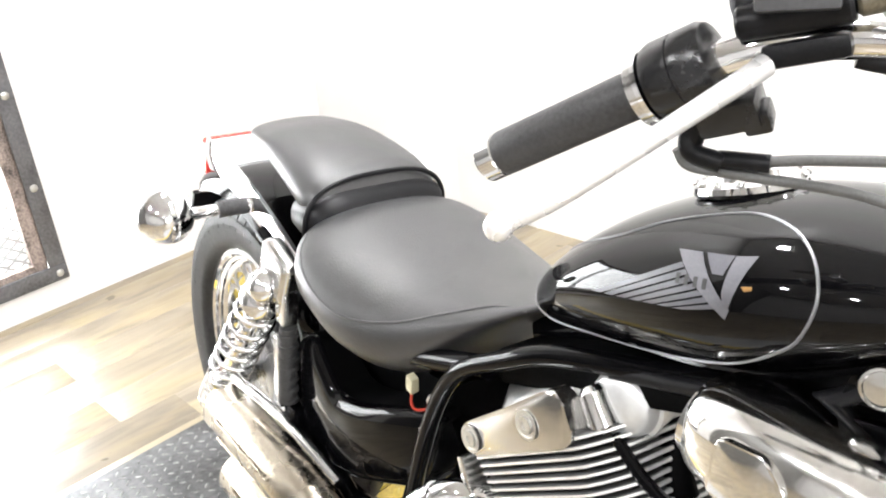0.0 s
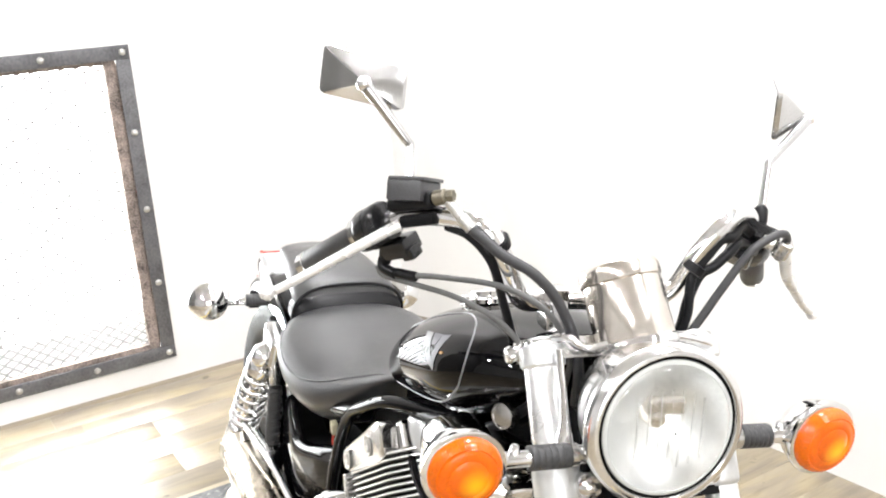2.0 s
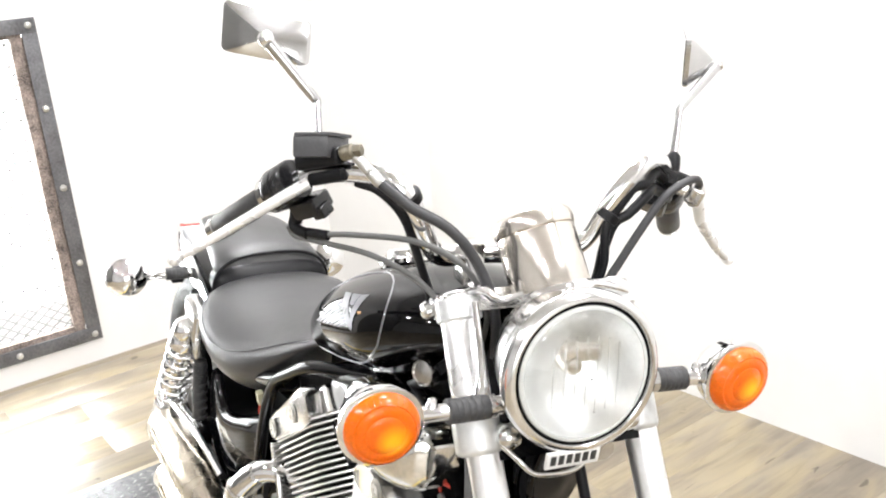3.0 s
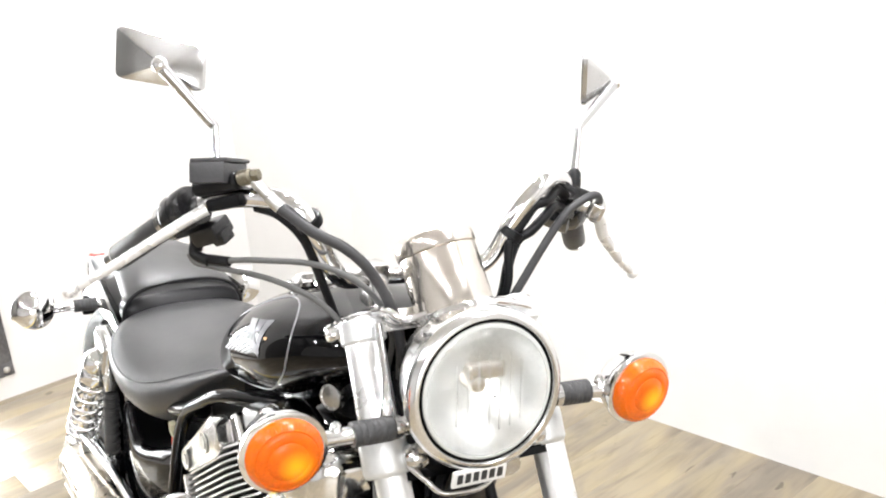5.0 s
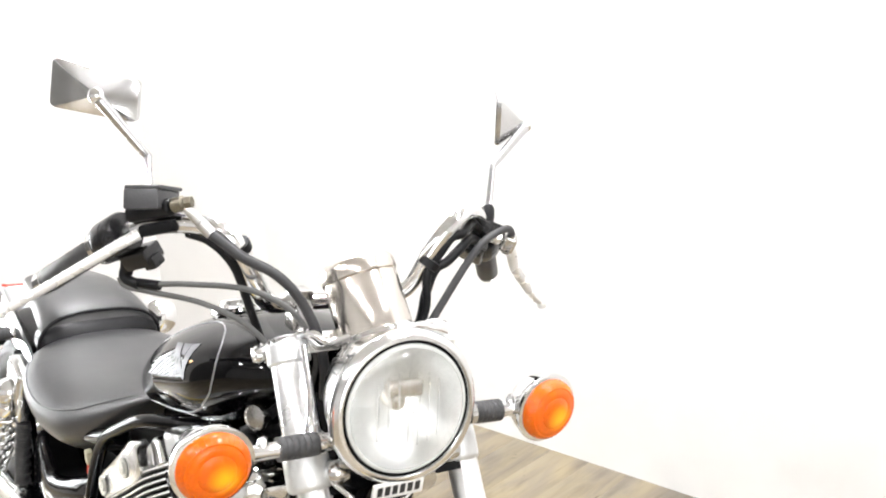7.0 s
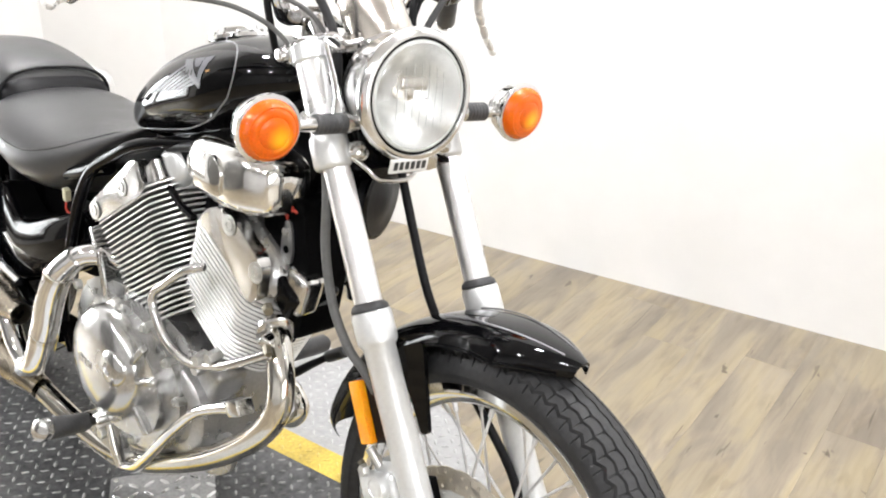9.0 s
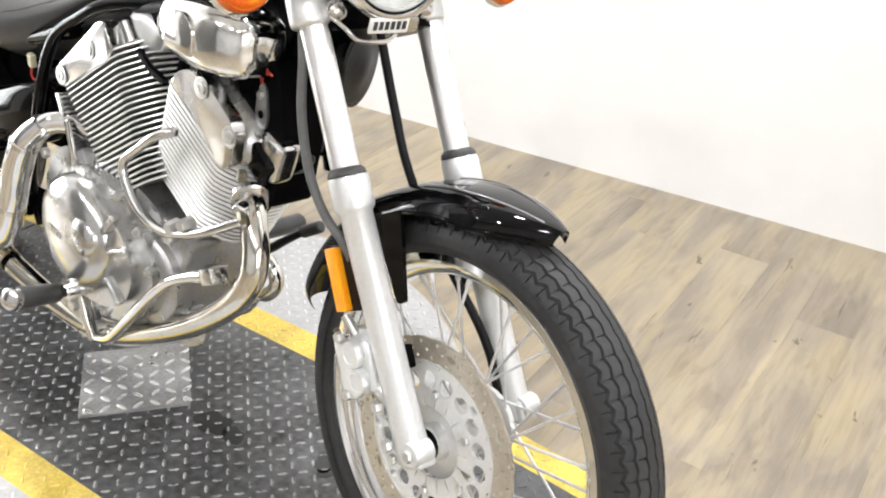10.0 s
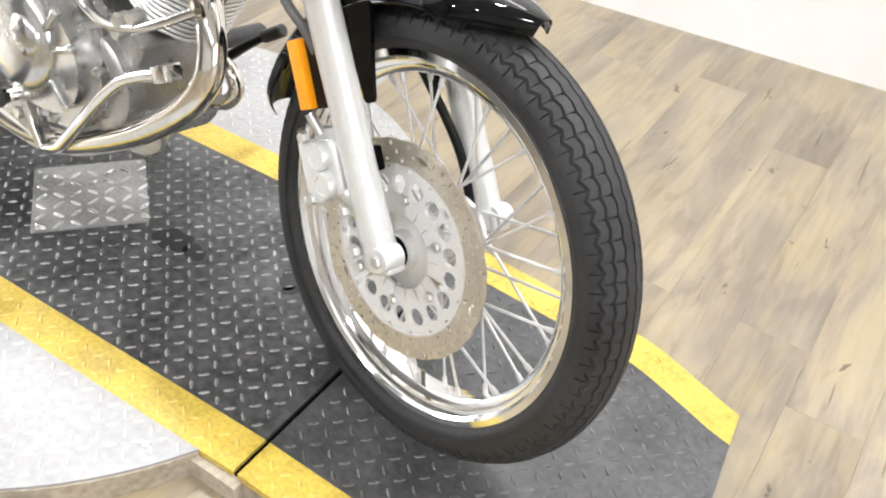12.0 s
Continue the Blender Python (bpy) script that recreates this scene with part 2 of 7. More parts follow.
def plank_material():
    m = bpy.data.materials.new("washed_oak_plank")
    m.use_nodes = True
    nt = m.node_tree
    bs = nt.nodes["Principled BSDF"]
    tc = nt.nodes.new("ShaderNodeTexCoord")
    info = nt.nodes.new("ShaderNodeObjectInfo")
    off = nt.nodes.new("ShaderNodeVectorMath")
    off.operation = "SCALE"
    off.inputs[0].default_value = (7.3, 31.7, 13.1)
    nt.links.new(info.outputs["Random"], off.inputs["Scale"])
    add = nt.nodes.new("ShaderNodeVectorMath")
    nt.links.new(tc.outputs["Object"], add.inputs[0])
    nt.links.new(off.outputs[0], add.inputs[1])

    def noise(sx, sy, scale, detail, distort=0.0):
        mp = nt.nodes.new("ShaderNodeMapping")
        mp.inputs["Scale"].default_value = (sx, sy, 1)
        nt.links.new(add.outputs[0], mp.inputs["Vector"])
        n = nt.nodes.new("ShaderNodeTexNoise")
        n.inputs["Scale"].default_value, n.inputs["Detail"].default_value, n.inputs["Distortion"].default_value = scale, detail, distort
        nt.links.new(mp.outputs[0], n.inputs["Vector"])
        return n

    fine, broad, dark = noise(30, 1.6, 3.0, 7, 0.3), noise(6.0, 1.5, 2.2, 8, 0.9), noise(11.0, 2.0, 2.6, 8, 1.0)
    patch_n, crack, knot = noise(2.2, 0.8, 1.5, 5, 0.6), noise(26, 1.4, 2.2, 5, 1.0), noise(9, 4.5, 2.6, 3, 0.5)

    def ramp(src, stops):
        r = nt.nodes.new("ShaderNodeValToRGB")
        el = r.color_ramp.elements
        for k, (p, c) in enumerate(stops):
            e = el[k] if k < 2 else el.new(p)
            e.position, e.color = p, (*c, 1)
        nt.links.new(src, r.inputs[0])
        return r

    base = ramp(broad.outputs["Fac"], [(0.34, (0.190, 0.160, 0.122)), (0.46, (0.240, 0.202, 0.149)), (0.53, (0.275, 0.230, 0.158)), (0.66, (0.304, 0.252, 0.160))])
    grain = ramp(fine.outputs["Fac"], [(0.36, (0.80, 0.77, 0.73)), (0.54, (1, 1, 1))])
    smoke = ramp(dark.outputs["Fac"], [(0.33, (0.56, 0.53, 0.50)), (0.46, (1, 1, 1))])
    mottle = ramp(patch_n.outputs["Fac"], [(0.36, (0.80, 0.79, 0.78)), (0.60, (1.06, 1.05, 1.03))])
    cracks = ramp(crack.outputs["Fac"], [(0.285, (0.34, 0.30, 0.26)), (0.315, (1, 1, 1))])
    specks = ramp(knot.outputs["Fac"], [(0.255, (0.26, 0.22, 0.18)), (0.29, (1, 1, 1))])

    def mul(a, b, fac):
        x = nt.nodes.new("ShaderNodeMixRGB")
        x.blend_type = "MULTIPLY"
        x.inputs[0].default_value = fac
        nt.links.new(a, x.inputs[1])
        nt.links.new(b, x.inputs[2])
        return x.outputs[0]

    col = mul(mul(mul(base.outputs[0], grain.outputs[0], 0.55), smoke.outputs[0], 0.42), mottle.outputs[0], 0.8)
    col = mul(mul(col, cracks.outputs[0], 0.75), specks.outputs[0], 0.85)
    tone = nt.nodes.new("ShaderNodeMapRange")
    tone.inputs["To Min"].default_value, tone.inputs["To Max"].default_value = 0.92, 0.98
    nt.links.new(info.outputs["Random"], tone.inputs["Value"])
    sc = nt.nodes.new("ShaderNodeVectorMath")
    sc.operation = "SCALE"
    nt.links.new(col, sc.inputs[0])
    nt.links.new(tone.outputs[0], sc.inputs["Scale"])
    nt.links.new(sc.outputs[0], bs.inputs["Base Color"])
    bs.inputs["Roughness"].default_value = 0.32
    bs.inputs["Specular IOR Level"].default_value = 0.65
    bp = nt.nodes.new("ShaderNodeBump")
    bp.inputs["Strength"].default_value, bp.inputs["Distance"].default_value = 0.25, 0.001
    nt.links.new(fine.outputs["Fac"], bp.inputs["Height"])
    nt.links.new(bp.outputs[0], bs.inputs["Normal"])
    return m


PLANK = plank_material()

# ---- mesh helpers ----
def V(*a):
    return Vector(a if len(a) > 1 else a[0])


def frame_of(axis):
    """Two directions at right angles to an axis."""
    w = Vector(axis).normalized()
    u = w.cross(Vector((0, 0, 1)) if abs(w.z) < 0.9 else Vector((1, 0, 0))).normalized()
    return u, w.cross(u), w


def finish(bm, name, mat, m=None, angle=40):
    if m is not None:
        bmesh.ops.transform(bm, matrix=m, verts=bm.verts)
    bmesh.ops.recalc_face_normals(bm, faces=bm.faces)
    data = bpy.data.meshes.new(name)
    bm.to_mesh(data)
    bm.free()
    for p in data.polygons:
        p.use_smooth = True
    data.set_sharp_from_angle(angle=radians(angle))
    data.materials.append(mat)
    return data


def part(name, bm, mat, parent, label="", m=None, angle=40):
    """Links a bmesh as one mesh object under a thing or a part."""
    ob = new(name, finish(bm, name, mat, m, angle))
    ob.parent = parent
    if label:
        tagged(ob, label)
    return ob


def thing(name, bm, mat, label, category, group="", kind="", m=None, angle=40):
    ob = new(name, finish(bm, name, mat, m, angle))
    return tagged(ob, label, category, group, kind)


def holder(name, m, label, category, group=""):
    ob = new(name)
    ob.matrix_world = m
    return tagged(ob, label, category, group)


def skin(bm, rings, closed=True, caps=True, loop=False):
    """Faces between rings of equally many points."""
    vs = [[bm.verts.new(p) for p in r] for r in rings]
    n = len(vs[0])
    pairs = list(zip(vs, vs[1:])) + ([(vs[-1], vs[0])] if loop else [])
    for a, b in pairs:
        for k in range(n if closed else n - 1):
            bm.faces.new((a[k], a[(k + 1) % n], b[(k + 1) % n], b[k]))
    if caps and closed and not loop:
        bm.faces.new(list(reversed(vs[0])))
        bm.faces.new(vs[-1])
    return bm


def ring(p, u, v, r, seg, r2=None):
    return [Vector(p) + u * (r * math.cos(2 * math.pi * k / seg)) + v * ((r2 or r) * math.sin(2 * math.pi * k / seg)) for k in range(seg)]


def lathe(bm, p0, axis, profile, seg=24, caps=True, loop=False):
    """Rings of (radius, height) about an axis through p0."""
    u, v, w = frame_of(axis)
    return skin(bm, [ring(Vector(p0) + w * h, u, v, max(r, 1e-4), seg) for r, h in profile], caps=caps, loop=loop)


def cyl(bm, p0, p1, r0, r1=None, seg=16, bevel=0.0):
    r1 = r0 if r1 is None else r1
    d = (Vector(p1) - Vector(p0)).length
    b = min(bevel, d / 3)
    prof = [(r0 - b, 0), (r0, b), (r1, d - b), (r1 - b, d)] if b else [(r0, 0), (r1, d)]
    return lathe(bm, p0, Vector(p1) - Vector(p0), prof, seg)


def ball(bm, c, r, seg=16, rows=9, sx=1, sy=1, sz=1):
    bmesh.ops.create_uvsphere(bm, u_segments=seg, v_segments=rows, radius=r, matrix=Matrix.Translation(c) @ Matrix.Diagonal((sx, sy, sz, 1)))
    return bm


def smooth_path(pts, res=6, loop=False):
    """Points of a curve that glides through the given ones."""
    pts = [Vector(p) for p in pts]
    n, out = len(pts), []
    for k in range(n if loop else n - 1):
        if loop:
            a, b, c, d = (pts[(k + j) % n] for j in (-1, 0, 1, 2))
        else:
            b, c = pts[k], pts[k + 1]
            a = pts[k - 1] if k else b + (b - c)
            d = pts[k + 2] if k + 2 < n else c + (c - b)
        for s in range(res):
            t = s / res
            out.append(0.5 * ((2 * b) + (c - a) * t + (2 * a - 5 * b + 4 * c - d) * t * t + (3 * b - a - 3 * c + d) * t ** 3))
    return out if loop else out + [pts[-1]]


def tube(bm, pts, r, seg=10, res=6, loop=False, raw=False, caps=True):
    """A round bar along a curve; r is a radius or one for each given point."""
    path = [Vector(p) for p in pts] if raw else smooth_path(pts, res, loop)
    n = len(path)
    u = None
    rings = []
    for k, p in enumerate(path):
        a, b = path[k - 1] if (k or loop) else p, path[(k + 1) % n] if (k + 1 < n or loop) else p
        w = (b - a).normalized()
        if u is None:
            u = frame_of(w)[0]
        u = (u - w * u.dot(w)).normalized()
        rad = r if not isinstance(r, (list, tuple)) else float(np.interp(k / (n - 1), np.linspace(0, 1, len(r)), r))
        rings.append(ring(p, u, w.cross(u), rad, seg))
    return skin(bm, rings, loop=loop, caps=caps)


def box(bm, c, size, rot=(0, 0, 0), bevel=0.0, seg=2):
    r = bmesh.ops.create_cube(bm, size=1, matrix=pose(*c, *rot) @ Matrix.Diagonal((*size, 1)))
    if bevel:
        edges = list({e for v in r["verts"] for e in v.link_edges})
        bmesh.ops.bevel(bm, geom=edges, offset=bevel, segments=seg, profile=0.6, affect="EDGES")
    return bm


def slab(bm, outline, thick, m, bevel=0.0):
    """A plate of a given outline in its own x, y plane, thick along z, brought to its place by m."""
    lo = [bm.verts.new(m @ Vector((x, y, 0))) for x, y in outline]
    hi = [bm.verts.new(m @ Vector((x, y, thick))) for x, y in outline]
    n = len(outline)
    bm.faces.new(list(reversed(lo)))
    top = bm.faces.new(hi)
    for k in range(n):
        bm.faces.new((lo[k], lo[(k + 1) % n], hi[(k + 1) % n], hi[k]))
    if bevel:
        bmesh.ops.bevel(bm, geom=list(top.edges), offset=bevel, segments=2, profile=0.6, affect="EDGES")
    return bm


def rounded(pts, r, seg=4):
    """An outline with its corners rounded."""
    out, n = [], len(pts)
    for k in range(n):
        a, b, c = (Vector((*pts[(k + j) % n], 0)) for j in (-1, 0, 1))
        rr = min(r, (a - b).length * 0.45, (c - b).length * 0.45)
        p, q = b + (a - b).normalized() * rr, b + (c - b).normalized() * rr
        for s in range(seg + 1):
            t = s / seg
            w = p * (1 - t) ** 2 + b * 2 * t * (1 - t) + q * t * t
            out.append((w.x, w.y))
    return out


def superloft(bm, sections, n=2.5, seg=32, sub=6, flat=0.0):
    """A body along x from sections (x, z low, z high, half width) with rounded-square cross sections."""
    path = smooth_path([(s[0], s[1], s[2]) for s in sections], sub)
    wid = smooth_path([(s[0], s[3], 0) for s in sections], sub)
    rings = []
    for p, w in zip(path, wid):
        zc, hz = (p.y + p.z) / 2, max((p.z - p.y) / 2, 1e-4)
        row = []
        for k in range(seg):
            t = 2 * math.pi * (k + 0.5) / seg
            c, s = math.cos(t), math.sin(t)
            row.append(Vector((p.x, max(w.y, 1e-4) * math.copysign(abs(c) ** (2 / n), c), zc + hz * math.copysign(abs(s) ** (2 / n), s))))
        rings.append(row)
    return skin(bm, rings)


def holed_ring(bm, c, axis, r0, r1, rc, rh, count, thick, seg=12, turn=0.0):
    """A flat ring with a row of round holes through it."""
    u, v, w = frame_of(axis)
    half = math.pi / count
    for h in range(count):
        mid = 2 * math.pi * h / count + turn
        cols = []
        for k in range(seg):
            t = 2 * math.pi * (k + 0.5) / seg
            dx, dy = math.cos(t), math.sin(t)
            # where the ray from the hole's centre leaves its sector, in (arc, radius)
            lim = min((half * rc) / abs(dx) if abs(dx) > 1e-6 else 9, ((r1 - rc) if dy > 0 else (rc - r0)) / abs(dy) if abs(dy) > 1e-6 else 9)
            row = []
            for d in (rh, lim):
                x, y = dx * d, dy * d
                a, rad = mid + x / rc, rc + y
                row.append(Vector(c) + u * (rad * math.cos(a)) + v * (rad * math.sin(a)))
            cols.append(row)
        vs = [[[bm.verts.new(p + w * z) for p in row] for row in cols] for z in (0, thick)]
        for k in range(seg):
            k2 = (k + 1) % seg
            for z in (0, 1):
                f = (vs[z][k][0], vs[z][k2][0], vs[z][k2][1], vs[z][k][1])
                bm.faces.new(f if z else tuple(reversed(f)))
            bm.faces.new((vs[0][k][0], vs[0][k2][0], vs[1][k2][0], vs[1][k][0]))
            bm.faces.new((vs[0][k][1], vs[1][k][1], vs[1][k2][1], vs[0][k2][1]))
    bmesh.ops.remove_doubles(bm, verts=bm.verts, dist=2e-5)
    return bm


def hex_bolt(bm, c, axis, r, h):
    lathe(bm, c, axis, [(r, 0), (r, h * 0.8), (r * 0.86, h)], 6)
    return bm

# ---- the room ----
def wall_box(name, lo, hi, label, mat=WALL):
    bm = bmesh.new()
    c, s = [(a + b) / 2 for a, b in zip(lo, hi)], [b - a for a, b in zip(lo, hi)]
    box(bm, c, s)
    return thing(name, bm, mat, label, "wall", kind="structure")


T = 0.16
WIN_Y0, WIN_Y1, WIN_Z0, WIN_Z1 = -1.05, 0.278, 0.035, 1.105   # outside of the steel frame
OP_Y0, OP_Y1, OP_Z0, OP_Z1 = WIN_Y0 + 0.035, WIN_Y1 - 0.035, WIN_Z0 + 0.035, WIN_Z1 - 0.035
CORNER_Y, CORNER_X = 1.20, -2.22        # ends of the diagonal panel across the corner


def north(x):
    """The face of the north wall, which runs slightly askew."""
    return WALL_Y + 0.07 * x


# south of this the unseen west wall is made dark to cut reflected light
DARK_Y = -1.45
white = "smooth white painted wall in a bright showroom"
thing("wall_west", box(box(box(box(bmesh.new(),
    (WALL_X - T / 2, (DARK_Y + OP_Y0) / 2, (FLOOR_Z + ROOM_Z) / 2), (T, OP_Y0 - DARK_Y, ROOM_Z - FLOOR_Z)),
    (WALL_X - T / 2, (OP_Y1 + CORNER_Y) / 2, (FLOOR_Z + ROOM_Z) / 2), (T, CORNER_Y - OP_Y1, ROOM_Z - FLOOR_Z)),
    (WALL_X - T / 2, (OP_Y0 + OP_Y1) / 2, (FLOOR_Z + OP_Z0) / 2), (T, OP_Y1 - OP_Y0, OP_Z0 - FLOOR_Z)),
    (WALL_X - T / 2, (OP_Y0 + OP_Y1) / 2, (OP_Z1 + ROOM_Z) / 2), (T, OP_Y1 - OP_Y0, ROOM_Z - OP_Z1)),
    WALL, white + " with a window opening", "wall", kind="structure")
thing("wall_northwest", slab(bmesh.new(), [(WALL_X, CORNER_Y), (CORNER_X, north(CORNER_X)), (CORNER_X, north(CORNER_X) + T), (WALL_X - T, CORNER_Y + T), (WALL_X - T, CORNER_Y)], ROOM_Z - FLOOR_Z, Matrix.Translation((0, 0, FLOOR_Z))), WALL, "white painted panel set diagonally across the room's corner", "wall", kind="structure")
wall_box("wall_southwest", (WALL_X - T, ROOM_Y, FLOOR_Z), (WALL_X, DARK_Y, ROOM_Z), "unseen wall beyond the window, made dark to cut reflected light", DARKENED_WALL)
thing("wall_north", slab(bmesh.new(), [(CORNER_X, north(CORNER_X)), (ROOM_X + T, north(ROOM_X + T)), (ROOM_X + T, north(ROOM_X + T) + T), (CORNER_X, north(CORNER_X) + T)], ROOM_Z - FLOOR_Z, Matrix.Translation((0, 0, FLOOR_Z))), WALL, white, "wall", kind="structure")
wall_box("wall_east", (ROOM_X, ROOM_Y, FLOOR_Z), (ROOM_X + T, north(ROOM_X) - 0.001, ROOM_Z), "pale grey painted wall behind the camera", PALE_WALL)
wall_box("wall_south", (WALL_X - 0.2, ROOM_Y - T, FLOOR_Z), (ROOM_X + T, ROOM_Y, ROOM_Z), "grey painted wall behind the camera", SOUTH_WALL)
wall_box("ceiling", (WALL_X - 0.4, ROOM_Y - T, ROOM_Z), (ROOM_X + T, north(ROOM_X) + T, ROOM_Z + 0.15), "plain light grey ceiling over the showroom", CEILING)

# ceiling lamps
for ly in LAMP_ROWS_Y:
    for lx in LAMP_COLS_X:
        lamp = holder("ceiling_light", pose(lx, ly, ROOM_Z), "small square surface-mounted ceiling lamp, switched on", "ceiling lamp", "ceiling lamps in rows")
        part("frame", box(bmesh.new(), (0, 0, -0.006), (0.20, 0.20, 0.012), bevel=0.003), CEILING, lamp)

# window with steel frame, wooden stops and expanded metal
win = holder("window_1", pose(WALL_X, 0, 0), "window with a dark bolted steel frame and expanded metal screen", "window")
win["kind"] = "structure"
B = 0.046


def bar_y(y0, y1, z0, z1, x0, x1, bevel=0.002):
    return box(bmesh.new(), ((x0 + x1) / 2, (y0 + y1) / 2, (z0 + z1) / 2), (x1 - x0, y1 - y0, z1 - z0), bevel=bevel)


for name, y0, y1, z0, z1 in (("frame_rail", WIN_Y0, WIN_Y1, WIN_Z1 - B, WIN_Z1), ("frame_rail", WIN_Y0, WIN_Y1, WIN_Z0, WIN_Z0 + B),
                             ("frame_stile", WIN_Y0, WIN_Y0 + B, WIN_Z0 + B, WIN_Z1 - B), ("frame_stile", WIN_Y1 - B, WIN_Y1, WIN_Z0 + B, WIN_Z1 - B)):
    part(name, bar_y(y0, y1, z0, z1, 0.001, 0.009), STEEL_FRAME, win, "dark grey painted flat steel bar")
ST = 0.036
a0, a1, c0, c1 = WIN_Y0 + B, WIN_Y1 - B, WIN_Z0 + B, WIN_Z1 - B
for name, y0, y1, z0, z1 in (("wooden_stop", a0, a1, c1 - 0.012, c1), ("wooden_stop", a0, a1, c0 - 0.030, c0 + 0.016),
                             ("wooden_stop", a0, a0 + ST, c0 + 0.016, c1 - 0.012), ("wooden_stop", a1 - ST, a1 + 0.010, c0 + 0.016, c1 - 0.012)):
    bm = bmesh.new()
    n = 14
    along = (y1 - y0) > (z1 - z0)
    rings = []
    for k in range(n + 1):
        t = k / n
        j = 0.0025 * noise.noise(Vector((t * 9, y0 * 3, z0 * 5)))
        if along:
            y = y0 + (y1 - y0) * t
            rings.append([V(-0.03, y, z0), V(-0.004 + j, y, z0), V(-0.004 + j, y, z1 + j), V(-0.03, y, z1)])
        else:
            z = z0 + (z1 - z0) * t
            rings.append([V(-0.03, y0 + j, z), V(-0.03, y1, z), V(-0.004 + j, y1, z), V(-0.004 + j, y0 + j, z)])
    part(name, skin(bm, rings), OLD_WOOD, win, "weathered brown wooden stop strip")
bolt = None
for k in range(5):
    for y in (WIN_Y1 - B / 2, WIN_Y0 + B / 2):
        bm = lathe(bmesh.new(), (0.009, y, WIN_Z0 + 0.022 + k * (WIN_Z1 - WIN_Z0 - 0.044) / 4), (1, 0, 0), [(0.011, 0), (0.011, 0.001), (0.0085, 0.004), (0.003, 0.0055)], 12)
        part("bolt", bm, SCREW, win)
for k in range(1, 5):
    for z in (WIN_Z0 + B / 2, WIN_Z1 - B / 2):
        bm = lathe(bmesh.new(), (0.009, WIN_Y1 - 0.022 - k * 0.245, z), (1, 0, 0), [(0.011, 0), (0.011, 0.001), (0.0085, 0.004), (0.003, 0.0055)], 12)
        part("bolt", bm, SCREW, win)
# expanded metal: zigzag strands that meet in diamonds
bm = bmesh.new()
PW, PH = 0.044, 0.0165
rows, cols = int((c1 - c0) / PH), int((a1 - a0) / PW * 2)
for r in range(rows):
    z = c0 + r * PH
    pts = []
    for k in range(cols + 1):
        up = (k % 2) ^ (r % 2)
        pts.append(V(-0.035 + (0.002 if up else 0), a0 + k * PW / 2, z + (PH * 0.46 if up else -PH * 0.46)))
    for p, q in zip(pts, pts[1:]):
        vs = [bm.verts.new(x) for x in (p + V(0, 0, 0.0038), q + V(0, 0, 0.0038), q + V(0.002, 0, -0.0036), p + V(0.002, 0, -0.0036))]
        bm.faces.new(vs)
        vs2 = [bm.verts.new(x) for x in (p + V(-0.002, 0, 0.0010), q + V(-0.002, 0, 0.0010), q + V(-0.002, 0, -0.0017), p + V(-0.002, 0, -0.0017))]
        bm.faces.new(vs2)
part("metal_screen", bm, MESH_METAL, win, "expanded metal screen of diamond openings")
part("sash_mullion", box(bmesh.new(), (-0.15, -0.281, (OP_Z0 + OP_Z1) / 2), (0.03, 0.085, OP_Z1 - OP_Z0), bevel=0.004), WALL, win, "white painted sash bar behind the screen")
part("sash_rail", box(bmesh.new(), (-0.15, (OP_Y0 + OP_Y1) / 2, OP_Z0 + 0.042), (0.034, OP_Y1 - OP_Y0, 0.084), bevel=0.004), WALL, win, "white painted bottom sash rail")
# frosted daylight beyond the screen
thing("backdrop", box(bmesh.new(), (WALL_X - 0.42, (OP_Y0 + OP_Y1) / 2, 0.57), (0.02, 2.2, 2.0)), DAY, "plain bright daylight outside the window", "backdrop", kind="structure")
for y in (OP_Y0, OP_Y1):
    part("reveal", box(bmesh.new(), (-T - 0.12, y + (0.02 if y > 0 else -0.02), 0.57), (0.24, 0.02, 1.3)), WALL, win)

# ---- turntable with two ramps, let into the middle of the floor ----
TT = V(-0.72, 0.036, 0)
R_TT, HALF, YEL = 0.63, 0.290, 0.066
EDGE_N, EDGE_F = -0.254, 0.352    # near and far edge of the strip
SLIT_F, SLIT_B = -0.095, -1.345
END_F, END_B = 0.43, -1.87


def lugs(bm, inside, x0, x1, y0, y1, zf, pitch=0.0248, size=0.0092, high=0.0016):
    """Raised lozenges, turned by turns this way and that."""
    ny, nx = int((y1 - y0) / pitch), int((x1 - x0) / pitch)
    for j in range(ny + 1):
        for k in range(nx + 1):
            x, y = x0 + k * pitch, y0 + j * pitch
            if not inside(x, y):
                continue
            a = radians(45 if (j + k) % 2 else -45) + 0.03 * math.sin(x * 57 + y * 91)
            c, s = math.cos(a), math.sin(a)
            prof = ((-1, 0, 0), (-0.5, 0.30, 0.6), (0.5, 0.30, 0.6), (1, 0, 0), (0.5, -0.30, 0.6), (-0.5, -0.30, 0.6))
            z = zf(x, y)
            base = [bm.verts.new((x + size * (u * c - v * s), y + size * (u * s + v * c), z)) for u, v, _ in prof]
            top = [bm.verts.new((x + size * (u * 0.62 * c - v * 0.5 * s), y + size * (u * 0.62 * s + v * 0.5 * c), z + high)) for u, v, _ in prof]
            for q in range(6):
                bm.faces.new((base[q], base[(q + 1) % 6], top[(q + 1) % 6], top[q]))
            bm.faces.new(top)
    return bm


def flat(x, y):
    return 0.0


